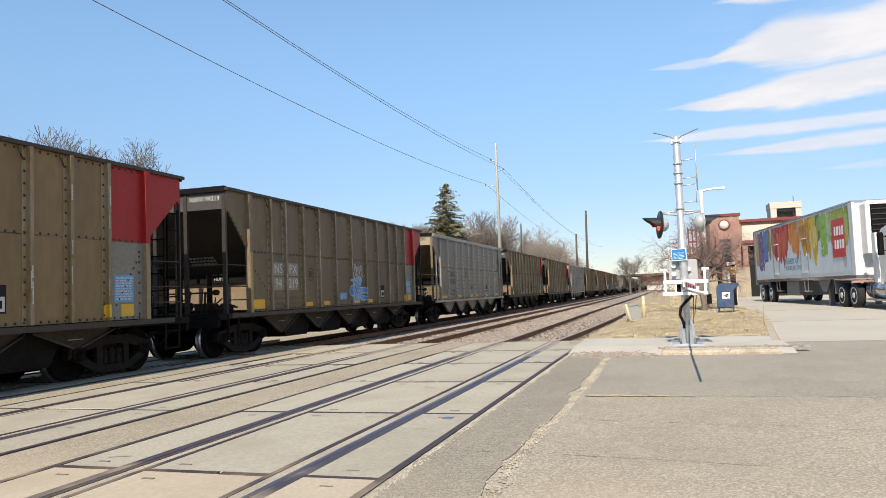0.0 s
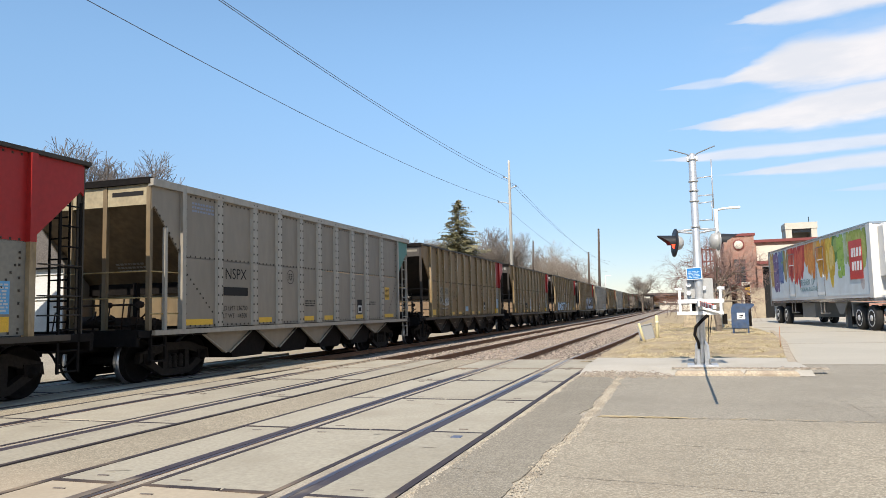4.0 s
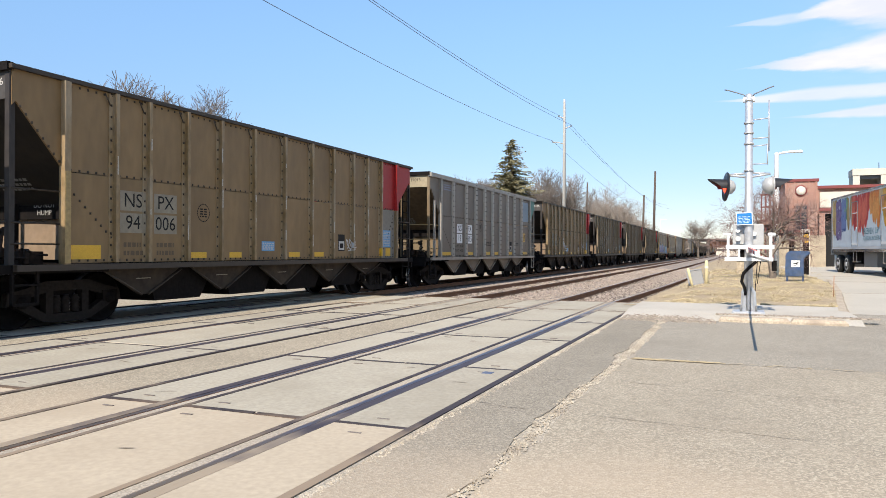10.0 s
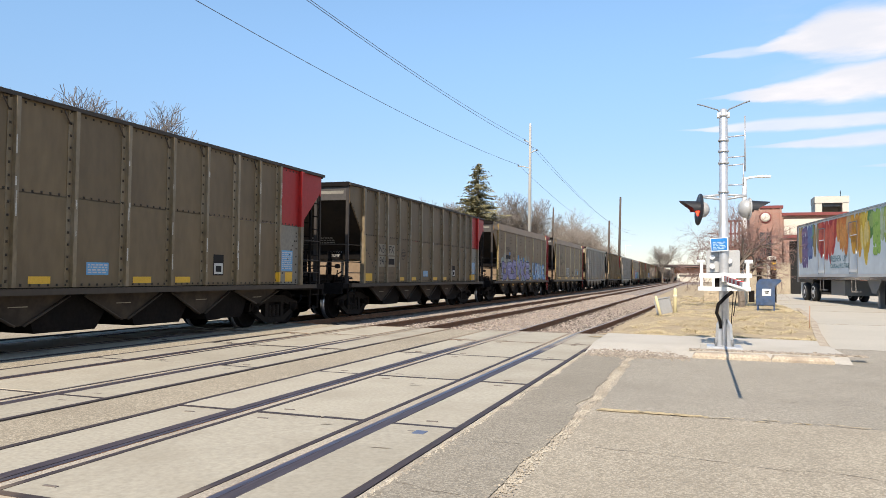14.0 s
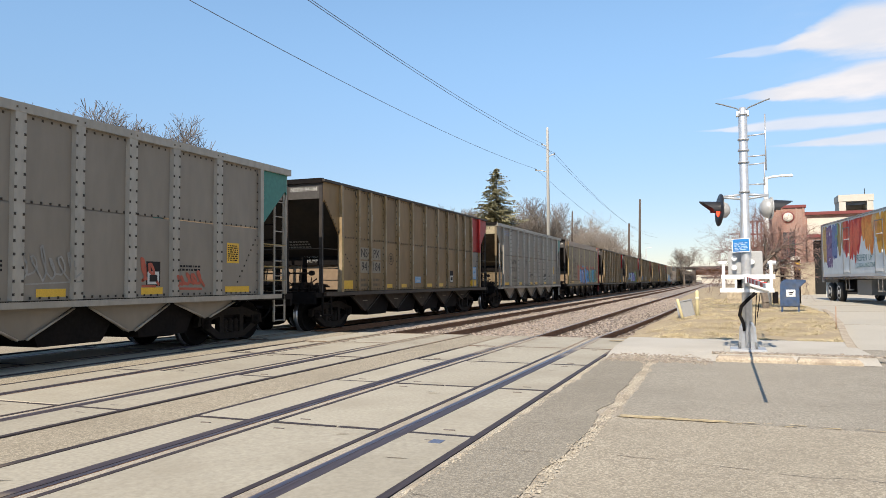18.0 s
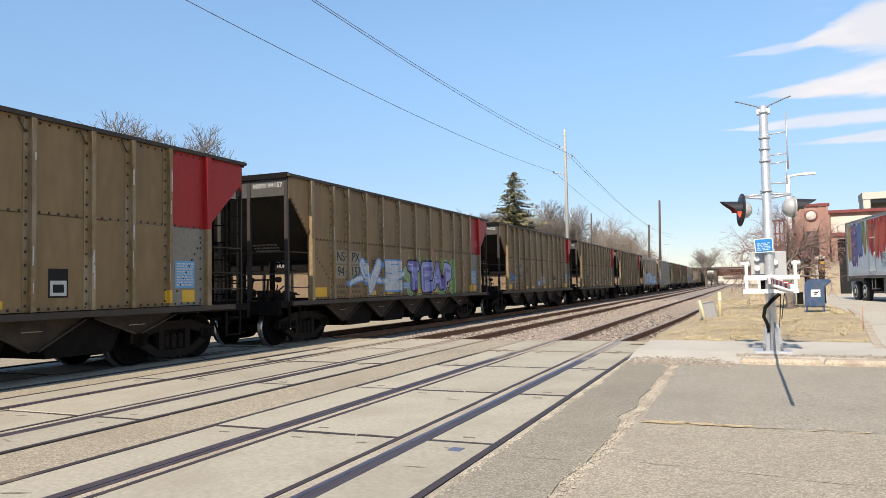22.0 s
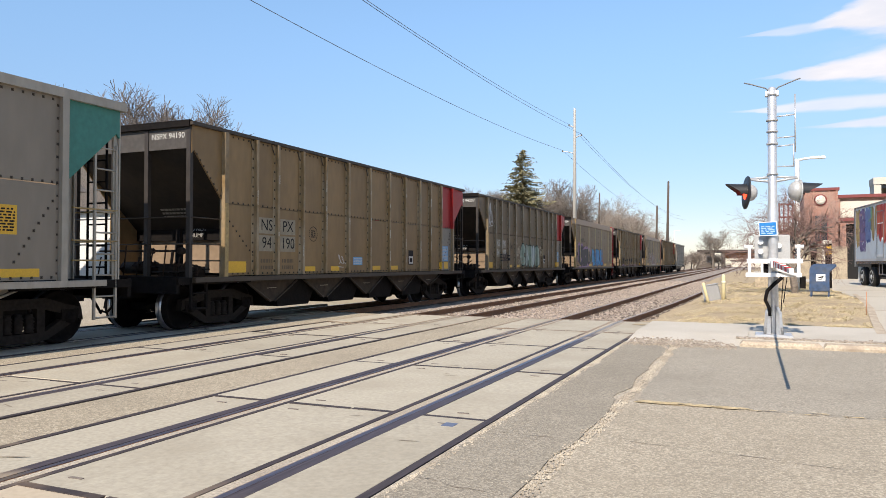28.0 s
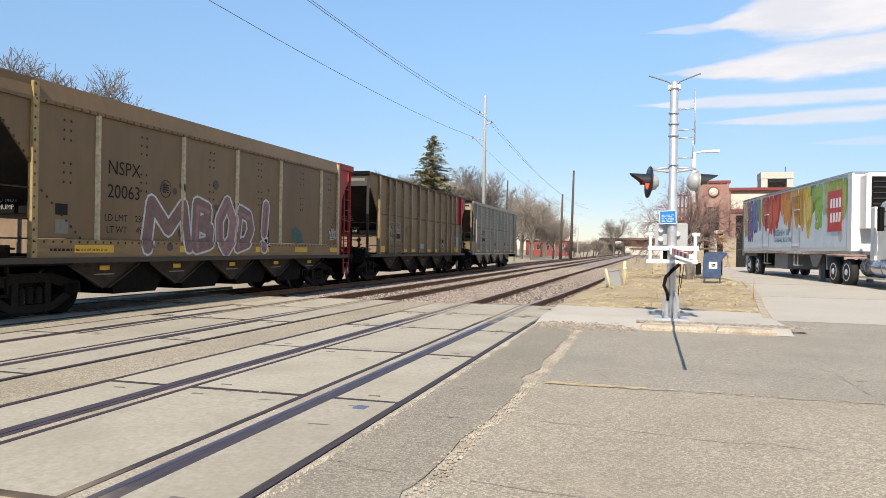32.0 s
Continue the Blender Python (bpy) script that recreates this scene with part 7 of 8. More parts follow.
    part("hanging_conduit", pipe([(0.14, -0.12, 1.04), (0.02, -0.14, 0.93), (-0.10, -0.13, 0.80), (-0.13, -0.12, 0.64), (-0.07, -0.11, 0.50), (-0.06, -0.11, 0.36)], 0.032, 8), BLACK, th, "curling black cable conduit")
    part("drop_wire", rods([((0.16, -0.1, 1.05), (0.12, -0.1, 0.45)), ((0.22, -0.08, 1.05), (0.16, -0.09, 0.6))], 0.008, 5), BLACK, th)
    part("side_box", boxes((0.43, 0.52, 0.0, 0.12, 0.85, 1.06)), BLACK, th)


def mailbox(x, y, z):
    th = tagged(empty("mailbox", pose(x, y, z, 0, 0, -6)), "weathered blue steel street mailbox on the dry lawn", "mailbox")
    pts = [(-0.31, 0.18), (0.25, 0.18), (0.25, 0.78), (0.46, 0.98), (0.44, 1.03), (-0.15, 1.05), (-0.24, 1.0), (-0.30, 0.9)]
    bm = bmesh.new()
    prism(bm, pts, 1, -0.28, 0.28)
    bmesh.ops.bevel(bm, geom=bm.edges[:], offset=0.02, segments=2, affect="EDGES")
    part("body", bm, MAIL_BLUE, th)
    for sx in (-0.28, 0.2):
        for sy in (-0.26, 0.2):
            part("leg", boxes((sx, sx + 0.045, sy, sy + 0.045, 0, 0.2)), MAIL_BLUE, th)
    part("logo_panel", boxes((-0.12, 0.14, -0.286, -0.281, 0.50, 0.72)), WHITE, th, "white panel with dark wing shape")
    lg = bmesh.new()
    prism(lg, [(-0.09, 0.62), (0.11, 0.67), (0.06, 0.60), (-0.02, 0.60)], 1, -0.29, -0.287)
    prism(lg, [(-0.08, 0.55), (0.02, 0.585), (0.09, 0.585), (0.02, 0.55)], 1, -0.29, -0.287)
    part("logo_shape", lg, DARK_VOID, th)
    part("chute_door", boxes((0.24, 0.262, -0.22, 0.22, 0.80, 0.95)), MAIL_BLUE, th)


def marker_posts():
    th = tagged(empty("marker_post", pose(2.16, 25.0, 0.16)), "pale yellow upright marker post in dry grass", "post")
    part("post", spin([(0.055, 0.0), (0.055, 0.80), (0.05, 0.86), (0.02, 0.9)], 12), POST_YELLOW, th)
    part("post_band", spin([(0.058, 0.62), (0.058, 0.7)], 12), mat("pale_band", (0.7, 0.66, 0.5)), th)
    th = tagged(empty("leaning_marker_post", pose(1.76, 24.9, 0.12, 0, -14, 0)), "pale yellow marker post leaning beside a grey cabinet", "post")
    part("post", spin([(0.042, -0.05), (0.042, 0.66), (0.03, 0.7)], 12), POST_YELLOW, th)
    th = tagged(empty("utility_cabinet", pose(1.86, 25.6, 0.10, 0, -11, 0)), "small grey utility cabinet leaning in dry grass", "cabinet")
    part("cabinet_body", slab(-0.24, 0.24, -0.14, 0.14, -0.06, 0.62, 0.03), CABINET_GREY, th)
    part("cabinet_lid", slab(-0.25, 0.25, -0.15, 0.15, 0.62, 0.65, 0.012), CABINET_GREY, th)
    th = tagged(empty("marker_rod", pose(5.42, 21.6, 0.1)), "thin rusty orange marker rod at lawn edge", "rod")
    part("rod", rods([((0, 0, 0), (0.01, 0, 0.62))], 0.009, 6), mat("rusty_orange", (0.42, 0.2, 0.1)), th)


def lamp_post(x, y, z, h, arm, label):
    th = tagged(empty("street_lamp", pose(x, y, z)), label, "street lamp")
    part("pole", spin([(0.11, 0.0), (0.085, h - 0.1), (0.085, h)], 12), WHITE, th)
    part("arm", pipe([(0, 0, h - 0.06), (0.25, 0, h + 0.0), (arm, 0, h + 0.04)], 0.05, 8), WHITE, th)
    part("lamp_head", slab(arm - 0.25, arm + 0.2, -0.12, 0.12, h - 0.02, h + 0.07, 0.02), WHITE, th)


# ---------- trees ----------
def branch_mesh(seed, h, levels=5, spread=0.55, trunk=0.16, first=0.28, twig_only=False, split=(2, 4), droop=0.0, thin=0.0):
    """Vertices and faces of a bare tree: limbs (0) and twigs (1) apart."""
    r = random.Random(seed)
    out = [([], []), ([], [])]

    def seg(p0, p1, r0, r1, n, which):
        vs, fs = out[which]
        d = (p1 - p0).normalized()
        a = d.orthogonal().normalized()
        b = d.cross(a)
        k = len(vs)
        for p, q in ((p0, r0), (p1, r1)):
            for i in range(n):
                t = 6.2832 * i / n
                vs.append(tuple(p + q * (math.cos(t) * a + math.sin(t) * b)))
        for i in range(n):
            fs.append((k + i, k + (i + 1) % n, k + n + (i + 1) % n, k + n + i))

    def grow(p, d, ln, rad, lev):
        steps = 3 if lev < levels - 1 else 2
        q = p
        for i in range(steps):
            d = (d + Vector((r.gauss(0, 0.13), r.gauss(0, 0.13), r.gauss(0.03, 0.08) - droop * lev * 0.05))).normalized()
            e = q + d * ln / steps
            r1 = max(thin, rad * (1 - 0.28 * (i + 1) / steps))
            seg(q, e, rad * (1 - 0.28 * i / steps), r1, 7 if lev == 0 else (5 if lev < 3 else 3), 0 if lev < 3 else 1)
            if lev < levels and (i > 0 or lev > 0):
                for _ in range(r.randint(*split) if i == steps - 1 else r.randint(1, 2)):
                    a = r.uniform(0, 6.2832)
                    o = d.orthogonal().normalized()
                    o.rotate(Matrix.Rotation(a, 3, d))
                    nd = (d + o * r.uniform(0.5, 1.2) * spread * 1.6 + Vector((0, 0, 0.12))).normalized()
                    grow(e, nd, ln * r.uniform(0.55, 0.78), r1 * r.uniform(0.5, 0.68), lev + 1)
            q = e
    grow(Vector((0, 0, -0.1)), Vector((0, 0, 1)), h * first, trunk, 0)
    res = []
    for vs, fs in out:
        top = 1.0
        res.append((vs, fs))
    hi = max(v[2] for vs, _ in res for v in vs)
    k = h / hi
    meshes = []
    for nm, (vs, fs) in zip(("trunk", "crown"), res):
        me = bpy.data.meshes.new(nm)
        me.from_pydata([(x * k, y * k, z * k) for x, y, z in vs], [], fs)
        meshes.append(me)
    return meshes


def bare_tree(meshes, x, y, z, scale, turn, label, bark=None, twig=None, group="bare trees"):
    th = tagged(empty("bare_tree", pose(x, y, z, 0, 0, turn) @ Matrix.Scale(scale, 4)), label, "tree", group)
    part("trunk", meshes[0], bark or BARK, th)
    part("crown", meshes[1], twig or TWIG, th)
    return th


def spruce(x, y, z, h):
    th = tagged(empty("spruce_tree", pose(x, y, z)), "tall ragged dark green spruce among bare trees", "tree")
    part("trunk", spin([(0.32, -0.2), (0.26, h * 0.4), (0.12, h * 0.8), (0.03, h)], 9), BARK, th)
    r = random.Random(9)
    vs, fs = [], []
    zc = h * 0.10
    while zc < h * 0.995:
        f = zc / h
        reach = ((1 - f) ** 0.8 * h * 0.56 + 0.6) * (0.86 + 0.14 * math.sin(zc * 2.3))
        for i in range(14 if f < 0.75 else 10):
            a = r.uniform(0, 6.2832)
            ln = reach * r.uniform(0.42, 1.15) * (0.8 + 0.4 * noise.noise(Vector((math.cos(a) * 2, math.sin(a) * 2, zc * 0.6))))
            if r.random() < 0.10:
                ln *= 1.25
            steps = max(3, int(ln * 2.4))
            for j in range(1, steps + 1):
                t = j / steps
                rad = ln * t
                zz = zc - 0.28 * ln * t + 0.16 * ln * t * t + r.gauss(0, 0.06)
                cx, cy = rad * math.cos(a) + r.gauss(0, 0.1), rad * math.sin(a) + r.gauss(0, 0.1)
                for _ in range(3):
                    s = r.uniform(0.35, 0.75) * (1.1 - 0.3 * f)
                    b = a + r.gauss(0, 0.9)
                    k = len(vs)
                    dx, dy = s * math.cos(b), s * math.sin(b)
                    w = 0.28 * s
                    vs += [(cx - dy * 0.3, cy + dx * 0.3, zz), (cx + dx, cy + dy, zz - r.uniform(0.05, 0.35) * s * 2), (cx + dy * 0.3, cy - dx * 0.3, zz - w), (cx - dx * 0.4, cy - dy * 0.4, zz + w * 0.6)]
                    fs.append((k, k + 1, k + 2, k + 3))
        zc += h * 0.0165
    me = bpy.data.meshes.new("crown")
    me.from_pydata(vs, [], fs)
    part("crown", me, NEEDLE, th)


# ---------- poles and wires ----------
WIRE_ARMS = ((-1.35, 13.55), (-0.62, 16.35), (0.75, 15.2))


def utility_pole(x, y, h):
    th = tagged(empty("utility_pole", pose(x, y, -0.3)), "tall pale utility pole with short arms and wires", "utility pole")
    part("pole", spin([(0.24, 0.0), (0.13, h), (0.10, h + 0.3)], 12), POLE_PALE, th)
    for dx, z in WIRE_ARMS:
        part("arm", pipe([(0, 0, z + 0.05), (dx * 0.6, 0, z + 0.30), (dx, 0, z + 0.32)], 0.055, 6), POLE_PALE, th)
        part("insulator", spin([(0.05, z + 0.3), (0.10, z + 0.36), (0.05, z + 0.42), (0.09, z + 0.48), (0.04, z + 0.52)], 8), BOX_GREY, th, m=pose(dx, 0, 0))


def wires(x):
    for i, (dx, z) in enumerate(WIRE_ARMS):
        for (ya, yb), sag in (((-12, 80), 1.5), ((80, 215), 2.2)):
            pts = []
            for j in range(25):
                t = j / 24
                pts.append((x + dx, ya + (yb - ya) * t, z + 0.2 - sag * 4 * t * (1 - t) - (0 if yb < 100 else 2.0 * t)))
            tagged(part("overhead_wire", pipe(pts, 0.016, 5), WIRE), "thin dark overhead wire strung between poles", "wire", "overhead wires")


def timber_pole(x, y, h, label):
    th = tagged(empty("timber_pole", pose(x, y, -0.3, 0, 1.2, 0)), label, "pole", "timber poles")
    part("pole", spin([(0.23, 0.0), (0.17, h * 0.6), (0.14, h + 0.3)], 10), POLE_WOOD, th)
    part("pole_cap", spin([(0.15, h + 0.28), (0.10, h + 0.42)], 10), POLE_WOOD, th)


# ---------- truck ----------
def road_wheel(parent, x, y, z, r=0.5, w=0.28, dual=False):
    k = part("wheel", spin([(0.30, 0.0), (r - 0.05, 0.0), (r, 0.05), (r, w - 0.05), (r - 0.05, w), (0.30, w)], 26, 0), TYRE, parent, m=pose(x, y, z))
    part("rim", spin([(0.02, -0.03), (0.10, -0.03), (0.12, 0.0), (0.23, 0.05 if not dual else 0.07), (0.30, -0.008), (0.33, -0.004), (0.33, 0.10)], 22, 0), RIM, k, "bright metal rim")


def semi_truck():
    yaw = 6.8
    th = tagged(empty("semi_trailer", pose(9.95, 31.3, 0.2, 0, 0, yaw)), "white refrigerated trailer with painted produce, parked on the driveway", "trailer")
    part("body", slab(0.0, 2.6, 0.0, 15.7, 1.28, 4.16, 0.03), TRAILER_WHITE, th)
    part("bottom_rail", boxes((-0.03, 2.63, 0.0, 15.7, 1.16, 1.30)), CHROME, th)
    part("top_rail", boxes((-0.03, 2.63, -0.02, 15.72, 4.10, 4.18)), CHROME, th)
    part("front_post", boxes((-0.035, 0.06, -0.03, 0.35, 1.28, 4.12)), TRAILER_WHITE, th, "rounded bright corner post")
    part("rear_post", boxes((-0.035, 0.06, 15.5, 15.74, 1.0, 4.12)), BOX_GREY, th)
    art = part("artwork", slab(-0.008, -0.001, 0.45, 15.45, 1.42, 4.04, 0.002), mat("pale_trailer_graphic", (0.60, 0.66, 0.69), 0.4, fine=3, var=0.05, bump=0), th, "printed picture panel of fruit and vegetables")
    r = random.Random(14)

    def blob(name, col, shapes, proud=0.0):
        for n, (yc, zc, ry, rz, lean) in enumerate(shapes):
            bm = bmesh.new()
            dep = -0.010 - proud - 0.0004 * (n % 9)
            bm.faces.new([bm.verts.new((dep, yc + 1.35 * ry * math.cos(6.2832 * i / 18) + lean * rz * math.sin(6.2832 * i / 18), min(4.03, zc + 1.12 * rz * math.sin(6.2832 * i / 18)))) for i in range(18)])
            part(name, bm, tint("print_%s_%d" % (name, col[0] * 1000), col), art)
    # bunches hang from the top edge side by side, from the rear door forwards: name, from, to, lowest point, tones
    for name, ya, yb, low, tones in (("squash", 15.4, 14.7, 2.2, ((0.45, 0.30, 0.10), (0.55, 0.40, 0.16))), ("grape", 14.7, 13.6, 1.9, ((0.10, 0.07, 0.20), (0.20, 0.14, 0.28))),
                                     ("plum", 13.6, 12.7, 2.3, ((0.05, 0.10, 0.30), (0.16, 0.22, 0.42))), ("herb", 12.9, 12.4, 2.9, ((0.08, 0.26, 0.16), (0.2, 0.36, 0.2))),
                                     ("pear", 12.4, 11.5, 2.3, ((0.32, 0.21, 0.07), (0.42, 0.30, 0.12))), ("pepper", 11.5, 8.9, 2.2, ((0.56, 0.05, 0.03), (0.42, 0.03, 0.03), (0.66, 0.13, 0.07))),
                                     ("tomato", 9.4, 8.5, 2.6, ((0.62, 0.08, 0.04), (0.5, 0.04, 0.03))), ("carrot", 8.5, 7.1, 2.5, ((0.66, 0.20, 0.03), (0.72, 0.30, 0.06))),
                                     ("peach", 7.1, 6.3, 3.1, ((0.62, 0.40, 0.18), (0.66, 0.30, 0.12))), ("orange", 6.4, 5.2, 2.4, ((0.72, 0.36, 0.03), (0.60, 0.26, 0.02))),
                                     ("banana", 5.3, 4.2, 2.2, ((0.74, 0.52, 0.06), (0.62, 0.40, 0.03), (0.78, 0.60, 0.2))), ("leaf", 4.2, 3.8, 3.0, ((0.10, 0.24, 0.05), (0.3, 0.42, 0.12))),
                                     ("pea", 3.8, 3.0, 2.3, ((0.22, 0.42, 0.05), (0.34, 0.52, 0.10))), ("pale_leek", 3.0, 2.3, 2.7, ((0.38, 0.50, 0.30), (0.5, 0.58, 0.38))),
                                     ("green_pear", 2.5, 0.6, 2.3, ((0.36, 0.44, 0.08), (0.46, 0.50, 0.14)))):
        for q, tone in enumerate(tones):
            shapes = []
            count = max(2, int((ya - yb) * (6 if name in ("grape", "plum", "pea") else 3.2)))
            for n in range(count):
                yc = yb + (ya - yb) * (n + 0.5 + r.uniform(-0.25, 0.25)) / count
                if name in ("grape", "plum", "pea"):
                    shapes += [(yc, zc, 0.10, 0.15, 0) for zc in (low + (3.95 - low) * (k + r.random()) / 6 for k in range(6))]
                else:
                    rz = r.uniform(0.35, 0.62) * (3.95 - low) * (1.0 if q == 0 else 0.7)
                    shapes.append((yc, 4.08 - 1.12 * rz * r.uniform(0.8, 1.0) if q == 0 else r.uniform(low + rz, max(low + rz, 4.0 - rz * 0.8)), r.uniform(0.16, 0.27) * (1.0 if q == 0 else 0.6), rz, r.uniform(-0.12, 0.12)))
            blob(name, tone, shapes, 0.004 * q)
    blob("garlic", (0.55, 0.50, 0.48), [(1.1, 1.95, 0.16, 0.3, 0.1)])
    part("red_panel", slab(-0.034, -0.026, 0.92, 2.35, 2.05, 3.62, 0.002), mat("red_logo_panel", (0.56, 0.04, 0.03), 0.4, bump=0), th, "red square with white shapes")
    lg = bmesh.new()
    for zz in (2.95, 2.4):
        for i in range(4):
            y = 2.08 - i * 0.29
            prism(lg, [(y, zz), (y - 0.17, zz), (y - 0.21, zz + 0.36), (y - 0.04, zz + 0.36)], 0, -0.042, -0.035)
    part("logo_bars", lg, WHITE, th)
    for txt, y, z, s in (("\u201cFRESHEN", 8.85, 2.14, 0.42), ("UP\u201d", 7.35, 2.14, 0.42), ("YOUR", 9.25, 1.80, 0.30), ("DAILY", 8.45, 1.80, 0.30), ("ROUTINE", 7.45, 1.80, 0.30)):
        part("slogan_word", letters(txt, s, 0.001), tint("slogan", (0.12, 0.26, 0.30)), th, m=pose(-0.020, y, z, 90, 0, -90))
    for y in (11.0, 6.2):
        part("side_door", boxes((-0.045, -0.03, y - 0.55, y - 0.52, 1.44, 3.7), (-0.045, -0.03, y + 0.52, y + 0.55, 1.44, 3.7), (-0.045, -0.03, y - 0.55, y + 0.55, 3.68, 3.72)), BOX_GREY, th, "narrow printed side door with a metal frame")
        part("door_hasp", boxes((-0.05, -0.02, y - 0.5, y + 0.5, 1.5, 1.62), (-0.055, -0.03, y - 0.45, y - 0.36, 2.3, 2.42), (-0.055, -0.03, y - 0.45, y + 0.3, 3.1, 3.14)), WHITE, th)
        part("door_step", boxes((-0.04, 0.2, y - 0.28, y + 0.28, 0.62, 0.68), (-0.03, 0.0, y - 0.28, y - 0.24, 0.66, 1.2), (-0.03, 0.0, y + 0.24, y + 0.28, 0.66, 1.2)), CHROME, th)
    for y in (14.4, 12.7):
        for x in (0.02, 2.28):
            road_wheel(th, x, y, 0.5)
    part("axle_frame", boxes((0.7, 1.9, 11.6, 15.4, 0.5, 1.16)), BLACK, th)
    part("pallet_box", slab(0.25, 2.4, 8.3, 10.4, 0.42, 1.14, 0.02), BOX_GREY, th, "grey storage box under the floor")
    part("landing_leg", boxes((0.25, 0.45, 3.9, 4.1, 0.05, 1.16), (0.1, 0.6, 3.8, 4.2, 0.0, 0.06)), BOX_GREY, th)
    part("landing_leg", boxes((2.1, 2.3, 3.9, 4.1, 0.0, 1.16)), BOX_GREY, th)
    bm = bmesh.new()
    prism(bm, [(3.3, 1.16), (4.9, 1.16), (4.35, 0.62), (3.85, 0.62)], 0, 0.1, 0.14)
    part("gusset_plate", bm, BOX_GREY, th)
    part("mud_flap", boxes((0.05, 0.65, 2.75, 2.78, 0.2, 1.1)), BLACK, th)
    part("rear_flap", boxes((0.05, 0.65, 15.25, 15.28, 0.2, 1.0)), WHITE, th)
    rf = part("cooling_unit", slab(0.25, 2.35, -0.55, -0.01, 2.1, 4.1, 0.12), TRAILER_WHITE, th, "white refrigeration unit on the trailer nose")
    part("grille", slab(0.42, 1.05, -0.575, -0.552, 2.45, 3.95, 0.01), BLACK, rf, "black ribbed grille")
    for i in range(7):
        part("grille_bar", boxes((0.46, 1.01, -0.60, -0.577, 2.55 + i * 0.2, 2.59 + i * 0.2)), mat("grille_bar_grey", (0.025, 0.027, 0.03)), rf)
    # tractor
    tr = tagged(empty("tractor_unit", pose(9.95, 31.3, 0.2, 0, 0, yaw)), "white highway tractor unit coupled to the trailer", "truck")
    part("chassis", boxes((0.7, 1.9, -6.3, 3.2, 0.62, 0.95)), BLACK, tr)
    for y in (0.55, 1.85):
        for x in (0.03, 2.27):
            road_wheel(tr, x, y, 0.5, dual=True)
    for x in (0.1, 2.2):
        road_wheel(tr, x, -4.9, 0.5)
    bm = bmesh.new()
    prism(bm, [(-1.75, 0.95), (-1.75, 2.7), (-2.1, 3.0), (-3.3, 2.95), (-4.1, 2.75), (-4.5, 2.1), (-6.2, 1.8), (-6.5, 1.4), (-6.5, 0.75), (-3.3, 0.75), (-3.3, 0.95)], 0, 0.15, 2.45)
    bmesh.ops.bevel(bm, geom=bm.edges[:], offset=0.08, segments=2, affect="EDGES")
    part("cab", bm, TRAILER_WHITE, tr, "white sleeper cab")
    part("side_fairing", slab(0.06, 0.16, -1.75, -1.45, 1.0, 2.8, 0.02), TRAILER_WHITE, tr)
    part("side_window", boxes((0.135, 0.15, -3.85, -3.0, 1.95, 2.6)), GLASS_DARK, tr)
    part("windscreen", boxes((0.35, 2.25, -4.45, -4.3, 2.1, 2.7)), GLASS_DARK, tr)
    part("mirror", slab(-0.12, 0.02, -2.6, -2.4, 1.95, 2.75, 0.03), BLACK, tr, "black wing mirror")
    part("mirror_arm", rods([((0.0, -2.5, 2.1), (0.2, -2.6, 2.1)), ((0.0, -2.5, 2.6), (0.2, -2.6, 2.6))], 0.02, 6), BLACK, tr)
    tk = bmesh.new()
    rod(tk, (0.42, -2.75, 0.72), (0.42, -0.55, 0.72), 0.34, 26)
    part("fuel_tank", tk, CHROME, tr, "polished cylindrical fuel tank")
    part("tank_strap", rods([((0.42, -2.3, 0.72), (0.42, -2.24, 0.72)), ((0.42, -1.0, 0.72), (0.42, -0.94, 0.72))], 0.352, 26), BOX_GREY, tr)
    part("tank_step", boxes((0.02, 0.2, -2.7, -0.6, 0.33, 0.40)), CHROME, tr)
    part("deck_plate", boxes((0.3, 2.3, -0.7, 0.2, 0.95, 1.02)), CHROME, tr)
    part("rear_wing", boxes((0.02, 0.65, 2.5, 2.6, 0.55, 1.1), (0.02, 0.65, -0.15, 2.55, 1.08, 1.12)), BOX_GREY, tr)


# ---------- buildings ----------
def window(parent, x0, x1, y, z0, z1, frame_m, panes=2):
    w = part("window", boxes((x0, x1, y - 0.02, y + 0.05, z0, z1)), GLASS_DARK, parent)
    part("sill", boxes((x0 - 0.08, x1 + 0.08, y - 0.12, y - 0.02, z0 - 0.1, z0)), frame_m, w)
    for i in range(panes + 1):
        x = x0 + (x1 - x0) * i / panes
        part("mullion", boxes((x - 0.03, x + 0.03, y - 0.05, y - 0.021, z0, z1)), frame_m, w)


